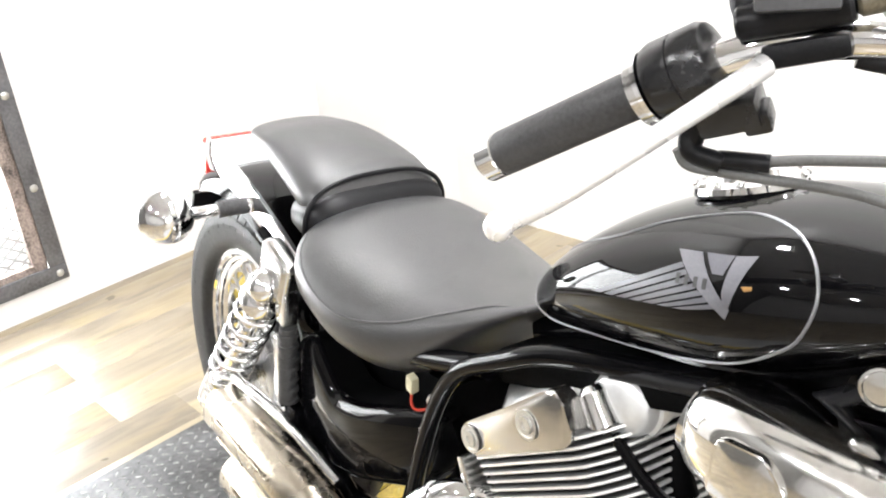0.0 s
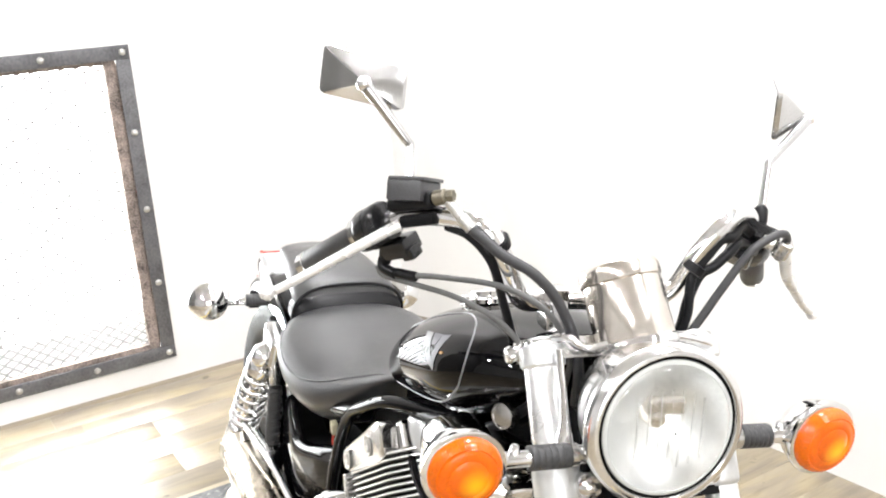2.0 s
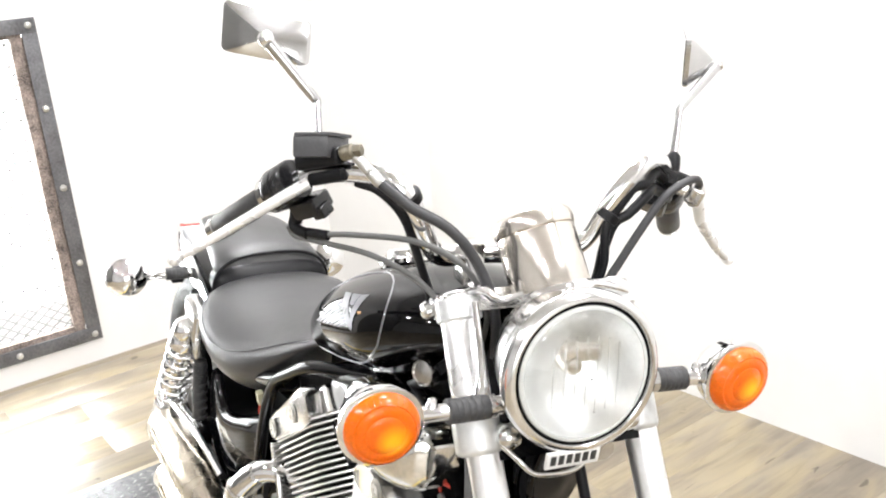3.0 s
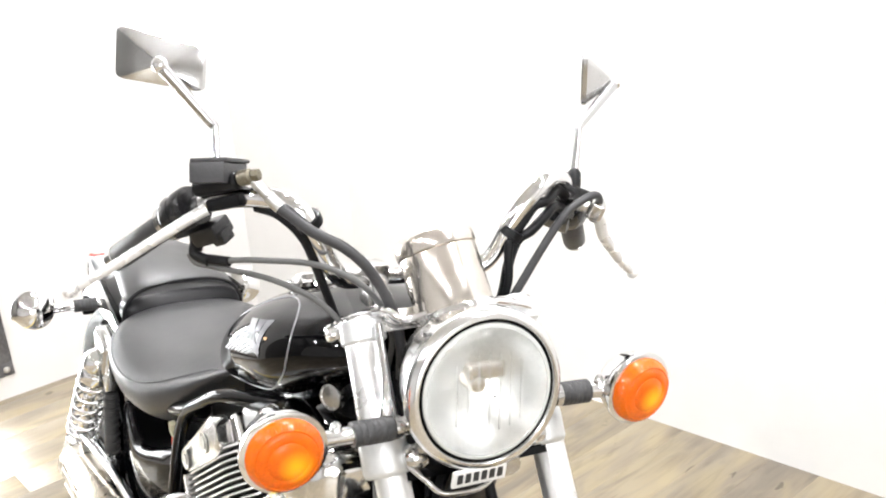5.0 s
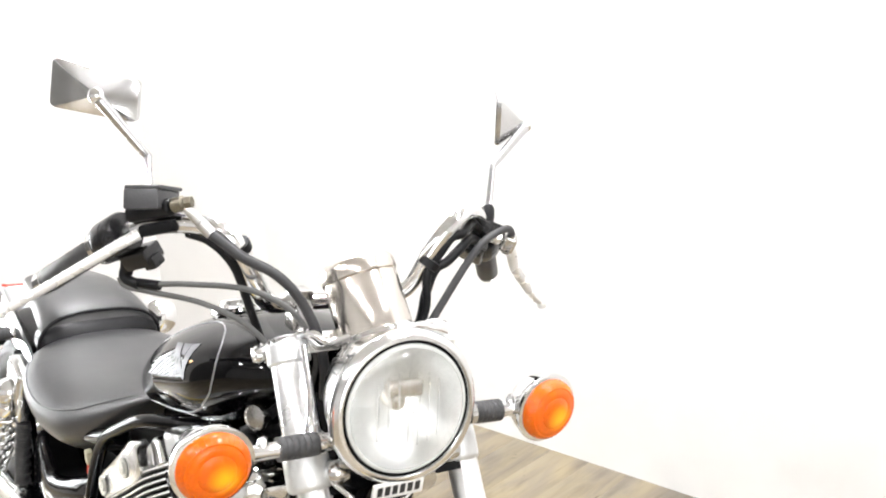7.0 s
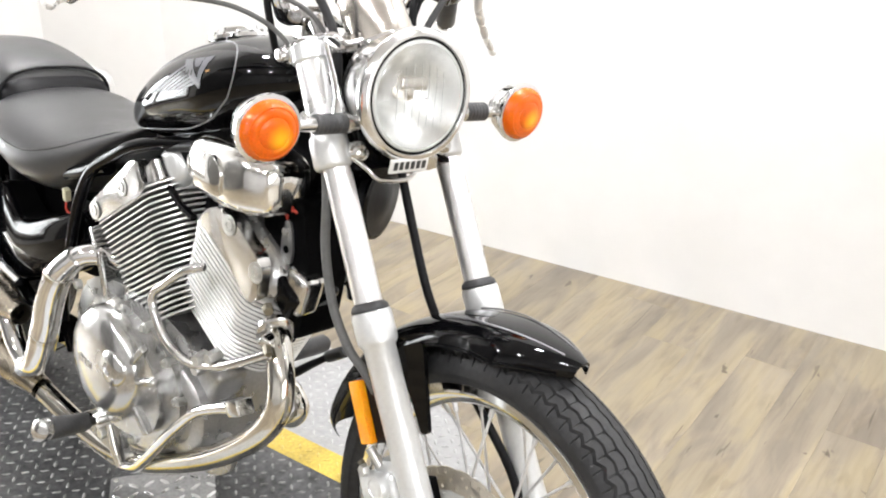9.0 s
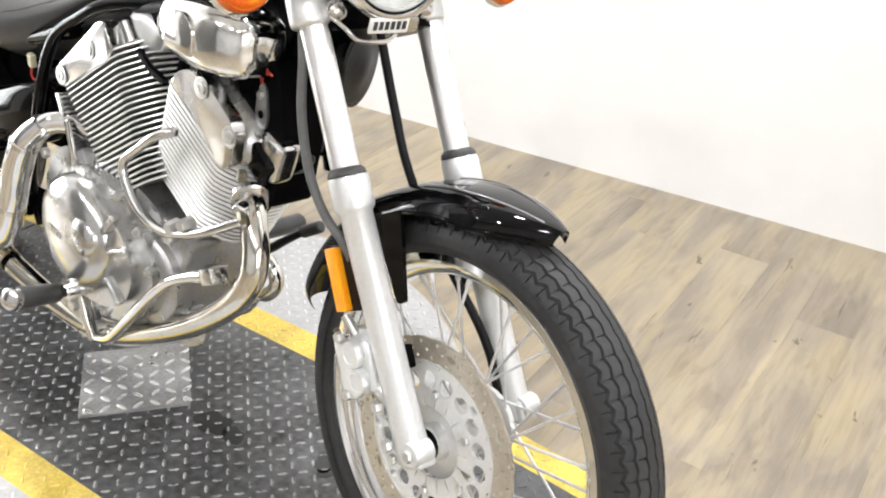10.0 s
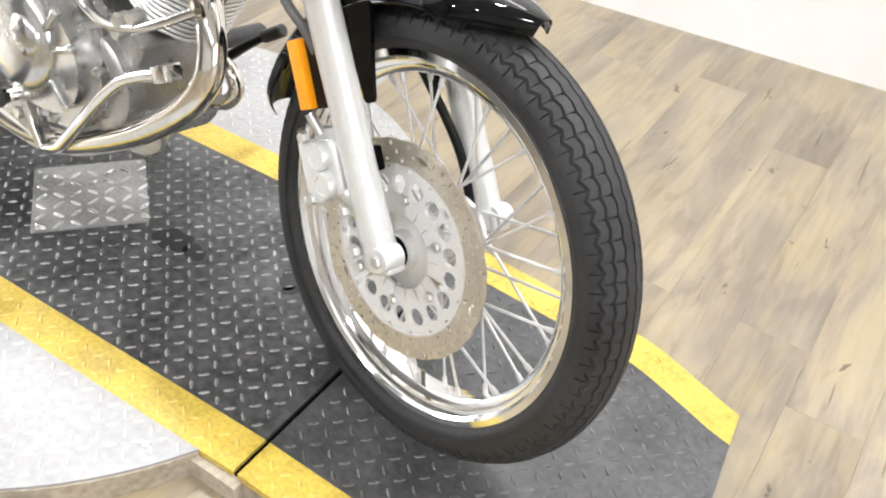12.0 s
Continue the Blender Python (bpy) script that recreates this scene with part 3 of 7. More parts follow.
def ramp_z(x, y):
    if x > SLIT_F:
        return (FLOOR_Z + 0.004) * min(1, (x - SLIT_F) / (END_F - SLIT_F))
    if x < SLIT_B:
        return (FLOOR_Z + 0.004) * min(1, (SLIT_B - x) / (SLIT_B - END_B))
    return 0.0


table = holder("turntable", pose(0, 0, 0), "low round display turntable with white, black and yellow tread plate", "turntable")
# side segments of the disc, white
for sgn, nm in ((1, "side_plate"), (-1, "side_plate")):
    half = HALF if sgn < 0 else EDGE_F - TT.y
    a0r = math.asin(half / R_TT)
    arc = [(TT.x + R_TT * math.cos(t), TT.y + sgn * R_TT * math.sin(t)) for t in np.linspace(a0r, math.pi - a0r, 40)]
    if sgn < 0:
        arc = arc[::-1]
    seg_plate = part(nm, slab(bmesh.new(), arc, 0.010, Matrix.Translation((0, 0, -0.010))), PLATE_WHITE, table, "white painted diamond tread plate, scuffed")
    bm = lugs(bmesh.new(), lambda x, y: (x - TT.x) ** 2 + (y - TT.y) ** 2 < (R_TT - 0.012) ** 2 and sgn * (y - TT.y) > half + 0.008,
              TT.x - R_TT, TT.x + R_TT, TT.y - R_TT + 0.004, TT.y + R_TT, flat)
    tagged(part("tread_pattern", bm, LUG_WHITE, seg_plate), kind="stuff")
    # screws near the rim
    for k in range(4):
        t = a0r + 0.10 + k * (math.pi - 2 * a0r - 0.2) / 3
        p = V(TT.x + (R_TT - 0.035) * math.cos(t), TT.y + sgn * (R_TT - 0.035) * math.sin(t), 0)
        part("screw", lathe(bmesh.new(), p, (0, 0, 1), [(0.0065, 0), (0.0055, 0.0018), (0.002, 0.0022)], 10), SCREW, seg_plate)
    # bent wooden edging under the rim
    out = [(TT.x + (R_TT + 0.004) * math.cos(t), TT.y + sgn * (R_TT + 0.004) * math.sin(t)) for t in np.linspace(a0r, math.pi - a0r, 40)]
    inn = [(TT.x + (R_TT - 0.03) * math.cos(t), TT.y + sgn * (R_TT - 0.03) * math.sin(t)) for t in np.linspace(a0r, math.pi - a0r, 40)]
    rings = [[V(*o, FLOOR_Z), V(*o, -0.003), V(*i, -0.0105), V(*i, FLOOR_Z)] for o, i in zip(out, inn)]
    part("edging", skin(bmesh.new(), rings), WOOD_EDGE, table, "bent grey-brown wood edging strip")


def ramp_end(y):
    """Where the front ramp stops, cut a little askew."""
    return END_F + 0.003 + (0.30 - y) * 0.10


def cut_in(x):
    """How far the far border of the front ramp draws in towards its end."""
    return 0.052 * max(0.0, min(1.0, (x - 0.25) / 0.17)) ** 1.15


def strip(name, x0, x1, y0, y1, mat, label):
    """A run of plate along x, at its place on the slope."""
    n = 14
    front = x1 == END_F
    rings = []
    for k in range(n + 1):
        row = []
        for y in (y0, y1):
            xe = ramp_end(y) if front else x1
            x = x0 + (xe - x0) * k / n
            yy = y - (cut_in(x) if front and y > 0.2 else 0.0)
            row.append(V(x, yy, ramp_z(x, 0)))
        rings.append(row + [row[1] - V(0, 0, 0.012), row[0] - V(0, 0, 0.012)])
    return part(name, skin(bmesh.new(), rings), mat, table, label)


for x0, x1, nm in ((SLIT_B + 0.004, SLIT_F - 0.004, "centre_plate"), (SLIT_F + 0.004, END_F, "ramp_plate"), (END_B, SLIT_B - 0.004, "ramp_plate")):
    front = x1 == END_F

    def on_plate(x, y):
        return x0 + 0.006 < x < (ramp_end(y) if front else x1) - 0.012

    p = strip(nm, x0, x1, EDGE_N + YEL, EDGE_F - YEL, PLATE_RUBBER if front else PLATE_BLACK, "black diamond tread ramp mat" if front else "worn black diamond tread plate with bare rubbed lugs")
    bm = lugs(bmesh.new(), lambda x, y: on_plate(x, y) and (not front or y < EDGE_F - YEL - 0.010 - cut_in(x)), x0, x1, EDGE_N + YEL + 0.012, EDGE_F - YEL - 0.006, ramp_z)
    tagged(part("tread_pattern", bm, LUG_RUBBER if front else LUG_DARK, p), kind="stuff")
    for y0, y1 in ((EDGE_N, EDGE_N + YEL - 0.0005), (EDGE_F - YEL + 0.0005, EDGE_F)):
        ys = strip("yellow_border", x0, x1, y0, y1, PLATE_YELLOW, "worn yellow painted border of the tread plate")
        far = y0 > 0
        bm = lugs(bmesh.new(), lambda x, y: on_plate(x, y) and (not (front and far) or y0 + 0.012 < y + cut_in(x) < y1 - 0.006 and x < 0.30), x0, x1, y0 + 0.014, y1 - 0.006, ramp_z)
        tagged(part("tread_pattern", bm, LUG_YELLOW, ys), kind="stuff")
    if nm == "ramp_plate":
        # side cheeks under the slope
        for y0, y1 in ((EDGE_N, EDGE_N + 0.02), (EDGE_F - 0.02, EDGE_F)):
            xs = np.linspace(x0, x1 - (0.06 if front else 0.0), 10)
            rings = []
            for x in xs:
                c = cut_in(x) if front and y0 > 0 else 0.0
                rings.append([V(x, y0 - c, ramp_z(x, 0) - 0.012), V(x, y1 - c, ramp_z(x, 0) - 0.012), V(x, y1 - c, FLOOR_Z - 0.012), V(x, y0 - c, FLOOR_Z - 0.012)])
            part("ramp_cheek", skin(bmesh.new(), rings), WOOD_EDGE, table, "grey-brown wooden side of the ramp")
for x in (SLIT_F, SLIT_B):
    part("hinge_gap", box(bmesh.new(), (x, (EDGE_N + EDGE_F) / 2, -0.020), (0.008, EDGE_F - EDGE_N - 0.004, 0.028)), BLACK_AND_SHADE, table, "black hinge gap across the plate")
    for y in np.linspace(EDGE_N + 0.05, EDGE_F - 0.05, 5):
        part("hinge_knuckle", cyl(bmesh.new(), (x, y - 0.03, -0.009), (x, y + 0.03, -0.009), 0.0045, seg=8), BLACK_AND_SHADE, table)
# fillet of wood between the disc's rim and the ramp's side
for sgn, ye in ((-1, EDGE_N), (1, EDGE_F)):
    xr = TT.x + math.sqrt(R_TT ** 2 - (ye - TT.y) ** 2)
    part("fillet", slab(bmesh.new(), [(xr - 0.012, ye - sgn * 0.004), (SLIT_F + 0.012, ye - sgn * 0.004), (SLIT_F + 0.012, ye + sgn * 0.016), (xr - 0.004, ye + sgn * 0.014)][::sgn], 0.034, Matrix.Translation((0, 0, FLOOR_Z)), 0.001), WOOD_EDGE, table, "grey-brown wooden fillet beside the hinge")
# oil stains on the black plate
srnd = random.Random(3)
for sx, sy, sr in ((-0.505, 0.042, 0.040), (-0.455, 0.040, 0.026), (-0.285, 0.087, 0.028), (-0.268, 0.066, 0.016)):
    p1, p2 = srnd.uniform(0, 6.28), srnd.uniform(0, 6.28)
    radii = [sr * (0.8 + 0.16 * math.sin(2 * math.pi * k / 24 * 2 + p1) + 0.09 * math.sin(2 * math.pi * k / 24 * 5 + p2)) for k in range(24)]
    ring_pts = [(sx + r * math.cos(2 * math.pi * k / 24), sy + r * math.sin(2 * math.pi * k / 24)) for k, r in enumerate(radii)]
    part("oil_stain", slab(bmesh.new(), ring_pts, 0.0005, Matrix.Translation((0, 0, 0.0004))), OIL, table, "dark oil stain on the plate")
# loose bright plate that lies on the strip
pad = slab(bmesh.new(), rounded([(-0.098, -0.094), (0.094, -0.098), (0.098, 0.092), (-0.096, 0.094)], 0.006), 0.004, pose(-0.706, 0.043, 0.0016, 0, 0, 49.5), 0.0008)
padm = pose(-0.706, 0.043, 0, 0, 0, 49.5)
pad_ob = holder("tread_plate_offcut", pose(0, 0, 0), "square bright aluminium tread plate offcut lying under the motorcycle", "metal plate")
part("plate", pad, PLATE_SILVER, pad_ob)
bm = lugs(bmesh.new(), lambda x, y: True, -0.082, 0.090, -0.082, 0.086, lambda x, y: 0.0056, 0.0285, 0.013, 0.0016)
tagged(part("tread_pattern", bm, LUG_SILVER, pad_ob, m=padm), kind="stuff")
for sx in (-1, 1):
    for sy in (-1, 1):
        part("screw", lathe(bmesh.new(), padm @ V(sx * 0.086, sy * 0.084, 0.0056), (0, 0, 1), [(0.005, 0), (0.004, 0.0018), (0.001, 0.002)], 8), SCREW, pad_ob)

# ---- the motorcycle ----
# Its own space: x forward, y to its left, z up, from the ground under the front axle.
BIKE = pose(0.0, -0.033, -0.008) @ pose(0, 0, 0, 0, 0, -8.5) @ pose(0, 0, 0, -8.0)
BARS = pose(0, 0, 0, -1.0)     # the handlebar side leans a little more
bike = holder("motorcycle", BIKE, "black cruiser motorcycle with chrome trim, parked leaning on its side stand", "motorcycle")
UP = V(-0.4757, 0, 0.8796)      # along the fork
FW = V(0.8796, 0, 0.4757)       # square to it, forward
AXLE_F, AXLE_R = V(0, 0, 0.306), V(-1.488, 0, 0.307)
PIVOT = V(-0.36, 0, 0.85)
STEER = Matrix.Translation((-0.30, 0.010, 0)) @ Matrix.Rotation(radians(-5.5), 4, "Z") @ Matrix.Translation((0.30, 0, 0))
WHEEL = BIKE.inverted() @ pose(0.016, 0.023, 0.281) @ pose(0, 0, 0, 0, 0, -13.8) @ pose(0, 0, 0, -9.8) @ Matrix.Translation((0, 0, -0.306))


def F(s, d, y):
    """A point s up the fork from the axle, d forward of its line, y to the left."""
    return AXLE_F + UP * s + FW * (d + 0.018) + V(0, y + max(0.0, 0.023 - 0.043 * s), 0)


def bp(name, bm, mat, parent=None, label="", steer=False, angle=40):
    return part(name, bm, mat, parent or bike, label, steer if isinstance(steer, Matrix) else STEER if steer else None, angle)


def hb(name, bm, mat, parent=None, label="", angle=40):
    return part(name, bm, mat, parent or bike, label, BARS, angle)


# -- wheels --
PHASES = (0.0, 0.02, 0.10, 0.12, 0.30, 0.50, 0.52, 0.60, 0.62, 0.80)


def tyre_mesh(c, R, width, rim_r, pitches, grooves, depth=0.004, wave_mm=1.1, shoulder=(10, 11)):
    """A tyre with zigzag circumferential grooves and square cuts across its shoulders."""
    wide = radians(78)

    def crown(y):
        a = math.asin(max(-1, min(1, y / (width / 2) * math.sin(wide))))
        return R - (1 - math.cos(a)) * width * 0.52

    side = [(width * 0.5, R - 0.046), (width * 0.485, rim_r + 0.032), (width * 0.465, rim_r + 0.024), (width * 0.430, rim_r + 0.018), (width * 0.385, rim_r + 0.0135), (width * 0.360, rim_r + 0.006)]
    rings = []
    for i in range(pitches):
        for ph in PHASES:
            t = 2 * math.pi * (i + ph) / pitches
            wave = abs(((ph - 0.06) % 1.0) * 2 - 1) * 2 - 1
            row = [(-y, r) for y, r in reversed(side)]
            for k in range(-13, 14):
                y = width / 2 * math.sin(k / 13 * wide) / math.sin(wide)
                g = min(grooves, key=lambda q: abs(k - q))
                if abs(k - g) <= 1:
                    gy = width / 2 * math.sin(g / 13 * wide) / math.sin(wide)
                    y = gy + (k - g) * 0.0014 + wave_mm * 0.001 * wave * (1 if g > 0 else -1) * (1.7 if abs(g) > 8 else 1.0)
                r = crown(y)
                if k in grooves:
                    r -= depth
                cut = (0.02 <= ph <= 0.10) if k > 0 else (0.52 <= ph <= 0.60)
                if cut and abs(k) in shoulder:
                    r -= depth * 0.9
                sipe = (0.52 <= ph <= 0.60) if k > 0 else (0.02 <= ph <= 0.10)
                if sipe and abs(k) in (4, 7):
                    r -= depth * 0.5
                row.append((y, r))
            row += side
            rings.append([V(c.x + r * math.cos(t), c.y + y, c.z + r * math.sin(t)) for y, r in row])
    return skin(bmesh.new(), rings, closed=False, caps=False, loop=True)


def rim_mesh(c, r, w):
    """A plated rim with a rolled edge and a stepped well."""
    half = [(r + 0.0120, w / 2), (r + 0.0030, w / 2 + 0.0008), (r - 0.0012, w / 2 - 0.0030), (r - 0.0016, w / 2 - 0.0085), (r - 0.0045, w / 2 - 0.0100),
            (r - 0.0085, w / 2 - 0.0108), (r - 0.0095, w / 2 - 0.0150), (r - 0.0150, w / 2 - 0.0170), (r - 0.0185, w / 2 - 0.0200), (r - 0.0195, 0.002)]
    outer = [(r - 0.014, 0.0), (r - 0.010, -w / 4), (r + 0.004, -w / 2 + 0.006), (r + 0.014, -w / 2 + 0.003)]
    prof = outer[::-1] + [(q, -y) for q, y in outer[1:]] + half + [(q, -y) for q, y in reversed(half)]
    return lathe(bmesh.new(), c, (0, 1, 0), prof, 120, caps=False, loop=True)


def spokes(wheel, c, r_rim, hub_r, hub_w, count, steer):
    for k in range(count):
        a = 2 * math.pi * k / count
        side = 1 if k % 2 else -1
        lead = radians(38) * (1 if (k // 2) % 2 else -1)
        p = c + V(hub_r * math.cos(a + lead), side * hub_w, hub_r * math.sin(a + lead))
        q = c + V(r_rim * math.cos(a), side * 0.006, r_rim * math.sin(a))
        bm = cyl(bmesh.new(), p, q, 0.0021, seg=6)
        d = (p - q).normalized()
        cyl(bm, q - d * 0.004, q + d * 0.018, 0.0042, 0.0034, seg=8)
        cyl(bm, q - d * 0.010, q + d * 0.003, 0.0075, 0.0050, seg=8)
        bp("spoke", bm, SPOKE, wheel, steer=steer)


fw = bp("front_wheel", lathe(bmesh.new(), AXLE_F, (0, 1, 0), [(0.014, -0.072), (0.024, -0.066), (0.026, -0.052), (0.058, -0.046), (0.060, -0.036), (0.034, -0.030), (0.030, 0.0), (0.034, 0.032), (0.052, 0.036), (0.052, 0.044), (0.03, 0.048), (0.014, 0.06)], 40),
        DISC_CARRIER, label="spoked front wheel with silver hub", steer=WHEEL)
bp("tyre", tyre_mesh(AXLE_F, 0.306, 0.086, 0.234, 80, (-9, -6, -3, 0, 3, 6, 9), 0.0058), TYRE, fw, "black tyre with wavy tread grooves", WHEEL, 30)
bp("rim", rim_mesh(AXLE_F, 0.234, 0.067), RIM, fw, "chrome spoked rim", WHEEL)
spokes(fw, AXLE_F, 0.220, 0.050, 0.038, 36, WHEEL)
disc = bp("brake_disc", holed_ring(bmesh.new(), AXLE_F + V(0, -0.058, 0), (0, -1, 0), 0.050, 0.112, 0.0872, 0.0118, 18, 0.004, 18, 0.10), DISC_CARRIER, fw, "silver disc carrier with round holes", WHEEL, 30)
for r0, r1, rc, turn in ((0.1120, 0.1225, 0.1180, 0.0), (0.1225, 0.1325, 0.1275, 0.075), (0.1325, 0.1438, 0.1372, 0.150)):
    bp("disc_ring", holed_ring(bmesh.new(), AXLE_F + V(0, -0.0585, 0), (0, -1, 0), r0, r1, rc, 0.0029, 28, 0.0042, 10, turn), DISC_STEEL, fw, "brown-tinged steel brake ring with drilled holes", WHEEL, 30)
bp("disc_lip", lathe(bmesh.new(), AXLE_F + V(0, -0.0592, 0), (0, -1, 0), [(0.1095, 0), (0.1125, 0), (0.1125, 0.0044), (0.1095, 0.0044)], 96, caps=False, loop=True), DISC_CARRIER, fw, "", WHEEL, 30)
for k in range(6):
    a = 2 * math.pi * k / 6 - 0.42
    bp("disc_bolt", hex_bolt(bmesh.new(), AXLE_F + V(0.0705 * math.cos(a), -0.062, 0.0705 * math.sin(a)), (0, -1, 0), 0.0066, 0.006), SCREW, fw, steer=WHEEL)
bp("hub_bore", lathe(bmesh.new(), AXLE_F + V(0, -0.0725, 0), (0, -1, 0), [(0.014, -0.01), (0.014, 0.001), (0.019, 0.003), (0.021, 0.0), (0.021, -0.01)], 24, loop=True, caps=False), BLACK_AND_SHADE, fw, steer=WHEEL)
bp("axle", cyl(bmesh.new(), AXLE_F + V(0, -0.115, 0), AXLE_F + V(0, 0.115, 0), 0.0085, seg=14, bevel=0.002), BLACK_AND_SHADE, fw, steer=WHEEL)
bp("valve", cyl(bmesh.new(), AXLE_F + V(0.05, -0.01, -0.215), AXLE_F + V(0.045, -0.014, -0.185), 0.003, seg=8), BRASS, fw, steer=WHEEL)

rw = bp("rear_wheel", lathe(bmesh.new(), AXLE_R, (0, 1, 0), [(0.014, -0.11), (0.03, -0.10), (0.032, -0.07), (0.080, -0.062), (0.082, -0.02), (0.045, -0.01), (0.045, 0.03), (0.07, 0.04), (0.07, 0.06), (0.014, 0.10)], 36), ALU, label="spoked rear wheel with drum hub")
bp("tyre", tyre_mesh(AXLE_R, 0.311, 0.144, 0.192, 56, (-9, -5, 0, 5, 9), 0.0085, 2.2, (9, 10, 11, 12, 13)), TYRE, rw, "wide black rear tyre with blocky tread", angle=30)
bp("rim", rim_mesh(AXLE_R, 0.192, 0.112), CHROME, rw, "chrome spoked rim")
spokes(rw, AXLE_R, 0.178, 0.074, 0.05, 36, False)

# -- fork --
fork = bp("fork", cyl(bmesh.new(), F(0.52, -0.042, 0), F(0.70, -0.042, 0), 0.024, seg=20), FRAME, label="telescopic front fork", steer=True)
for sy in (-1, 1):
    y = 0.094 * sy
    bp("fork_tube", cyl(bmesh.new(), F(0.30, 0, y), F(0.68, 0, y), 0.0182, seg=24), FORK_CHROME, fork, "chrome upper fork tube", True)
    prof = [(0.016, -0.022), (0.0205, -0.017), (0.0215, 0.0), (0.0200, 0.10), (0.0206, 0.30), (0.0245, 0.305), (0.0258, 0.31), (0.0258, 0.340), (0.0245, 0.346), (0.018, 0.347)]
    bm = lathe(bmesh.new(), F(0, 0.002, y), F(0.34, 0.002, y) - F(0, 0.002, y), prof, 28)
    box(bm, F(-0.002, 0.005, y), (0.030, 0.036, 0.046), (0, -30.3, 0), 0.012, 4)
    bp("slider", bm, FORK, fork, "silver lower fork slider", True)
    bp("axle_clamp", lathe(bmesh.new(), F(-0.012, -0.020, y - sy * 0.014), (0, sy, 0), [(0.0155, 0), (0.0160, 0.002), (0.0160, 0.026), (0.0140, 0.029), (0.001, 0.030)], 24), FORK, fork, "", True)
    bp("clamp_bolt", hex_bolt(bmesh.new(), F(-0.012, -0.020, y + sy * 0.016), (0, sy, 0), 0.0075, 0.006), SCREW, fork, steer=True)
    bp("dust_seal", lathe(bmesh.new(), F(0.346, 0.002, y), UP, [(0.0238, 0), (0.0244, 0.002), (0.0232, 0.007), (0.0185, 0.011)], 24), RUBBER, fork, steer=True)
    bm = lathe(bmesh.new(), F(0.528, 0, y), UP, [(0.019, 0), (0.0228, 0.002), (0.0245, 0.006), (0.0247, 0.034), (0.0238, 0.041), (0.0205, 0.045)], 28)
    bp("lower_clamp", bm, FORK, fork, "silver painted lower clamp", True)
    bm = lathe(bmesh.new(), F(0.571, 0, y), UP, [(0.0200, 0), (0.0205, 0.002), (0.0205, 0.100), (0.019, 0.103)], 28)
    bp("fork_cover", bm, FORK_CHROME, fork, "chrome upper fork cover", True)
    bm = lathe(bmesh.new(), F(0.664, 0, y), UP, [(0.0205, 0), (0.0240, 0.003), (0.0240, 0.022), (0.017, 0.026), (0.012, 0.032), (0.001, 0.034)], 24)
    bp("top_cap", bm, FORK, fork, steer=True)
    # pinch bolt lug at the foot of the leg
    bp("pinch_lug", lathe(box(bmesh.new(), F(-0.010, 0.010, y), (0.034, 0.030, 0.030), (0, -30.3, 0), 0.006, 3), F(-0.004, 0.018, y - sy * 0.010), (0, sy, 0), [(0.0160, 0), (0.0160, 0.026), (0.0145, 0.029), (0.001, 0.0295)], 24), FORK, fork, "", True)
    bp("lug_bolt", hex_bolt(bmesh.new(), F(-0.004, 0.018, y + sy * 0.0195), (0, sy, 0), 0.0080, 0.006), SCREW, fork, steer=True)
    bp("pinch_bolt", hex_bolt(bmesh.new(), F(0.01, -0.012, y + sy * 0.024), (0, sy, 0), 0.009, 0.008), SCREW, fork, steer=True)
bm = slab(bmesh.new(), rounded([(-0.03, -0.105), (0.012, -0.115), (0.02, -0.06), (0.018, 0.06), (0.012, 0.115), (-0.03, 0.105), (-0.075, 0.03), (-0.075, -0.03)], 0.015), 0.022, Matrix(((FW.x, 0, UP.x, F(0.672, 0, 0).x), (0, 1, 0, 0), (FW.z, 0, UP.z, F(0.672, 0, 0).z), (0, 0, 0, 1))), 0.004)
for sy in (-1, 1):
    lathe(bm, V(-0.330, sy * 0.085, 0.908), V(0, sy, -0.12), [(0.013, 0), (0.0135, 0.026), (0.010, 0.030), (0.010, 0.036), (0.0075, 0.040), (0.001, 0.041)], 18)
bp("top_yoke", bm, POLISHED, fork, "polished top yoke", True)
bm = slab(bmesh.new(), rounded([(-0.02, -0.10), (0.012, -0.10), (0.02, -0.05), (0.02, 0.05), (0.012, 0.10), (-0.02, 0.10), (-0.07, 0.03), (-0.07, -0.03)], 0.015), 0.03, Matrix(((FW.x, 0, UP.x, F(0.520, 0, 0).x), (0, 1, 0, 0), (FW.z, 0, UP.z, F(0.520, 0, 0).z), (0, 0, 0, 1))), 0.004)
bp("lower_yoke", bm, FRAME, fork, steer=True)

# -- front mudguard --
def mudguard(c, R, half, a0, a1, n, crown, flare=0.0, thick=0.0022, nose=0.55):
    """A crowned arc over a wheel; angles from straight ahead upward."""
    rings = []
    for k in range(n + 1):
        t = k / n
        a = radians(a0 + (a1 - a0) * t)
        w = half * (1 - nose * max(0, 1 - t * 5.5) ** 1.6 - 0.35 * max(0, 1 - (1 - t) * 10) ** 2)
        out, inn = [], []
        for j in range(-6, 7):
            u = j / 6
            drop = crown * (abs(u) ** 2.6)
            rr = R - drop * (1 - 0.55 * nose * max(0, 1 - t * 6)) + flare * max(0, 1 - t * 6) ** 1.5
            y = w * math.sin(u * math.pi / 2 * 0.96)
            out.append(V(c.x + rr * math.cos(a), c.y + y, c.z + rr * math.sin(a)))
            rr -= thick
            inn.append(V(c.x + rr * math.cos(a), c.y + y * 0.97, c.z + rr * math.sin(a)))
        rings.append(out + inn[::-1])
    return skin(bmesh.new(), rings)


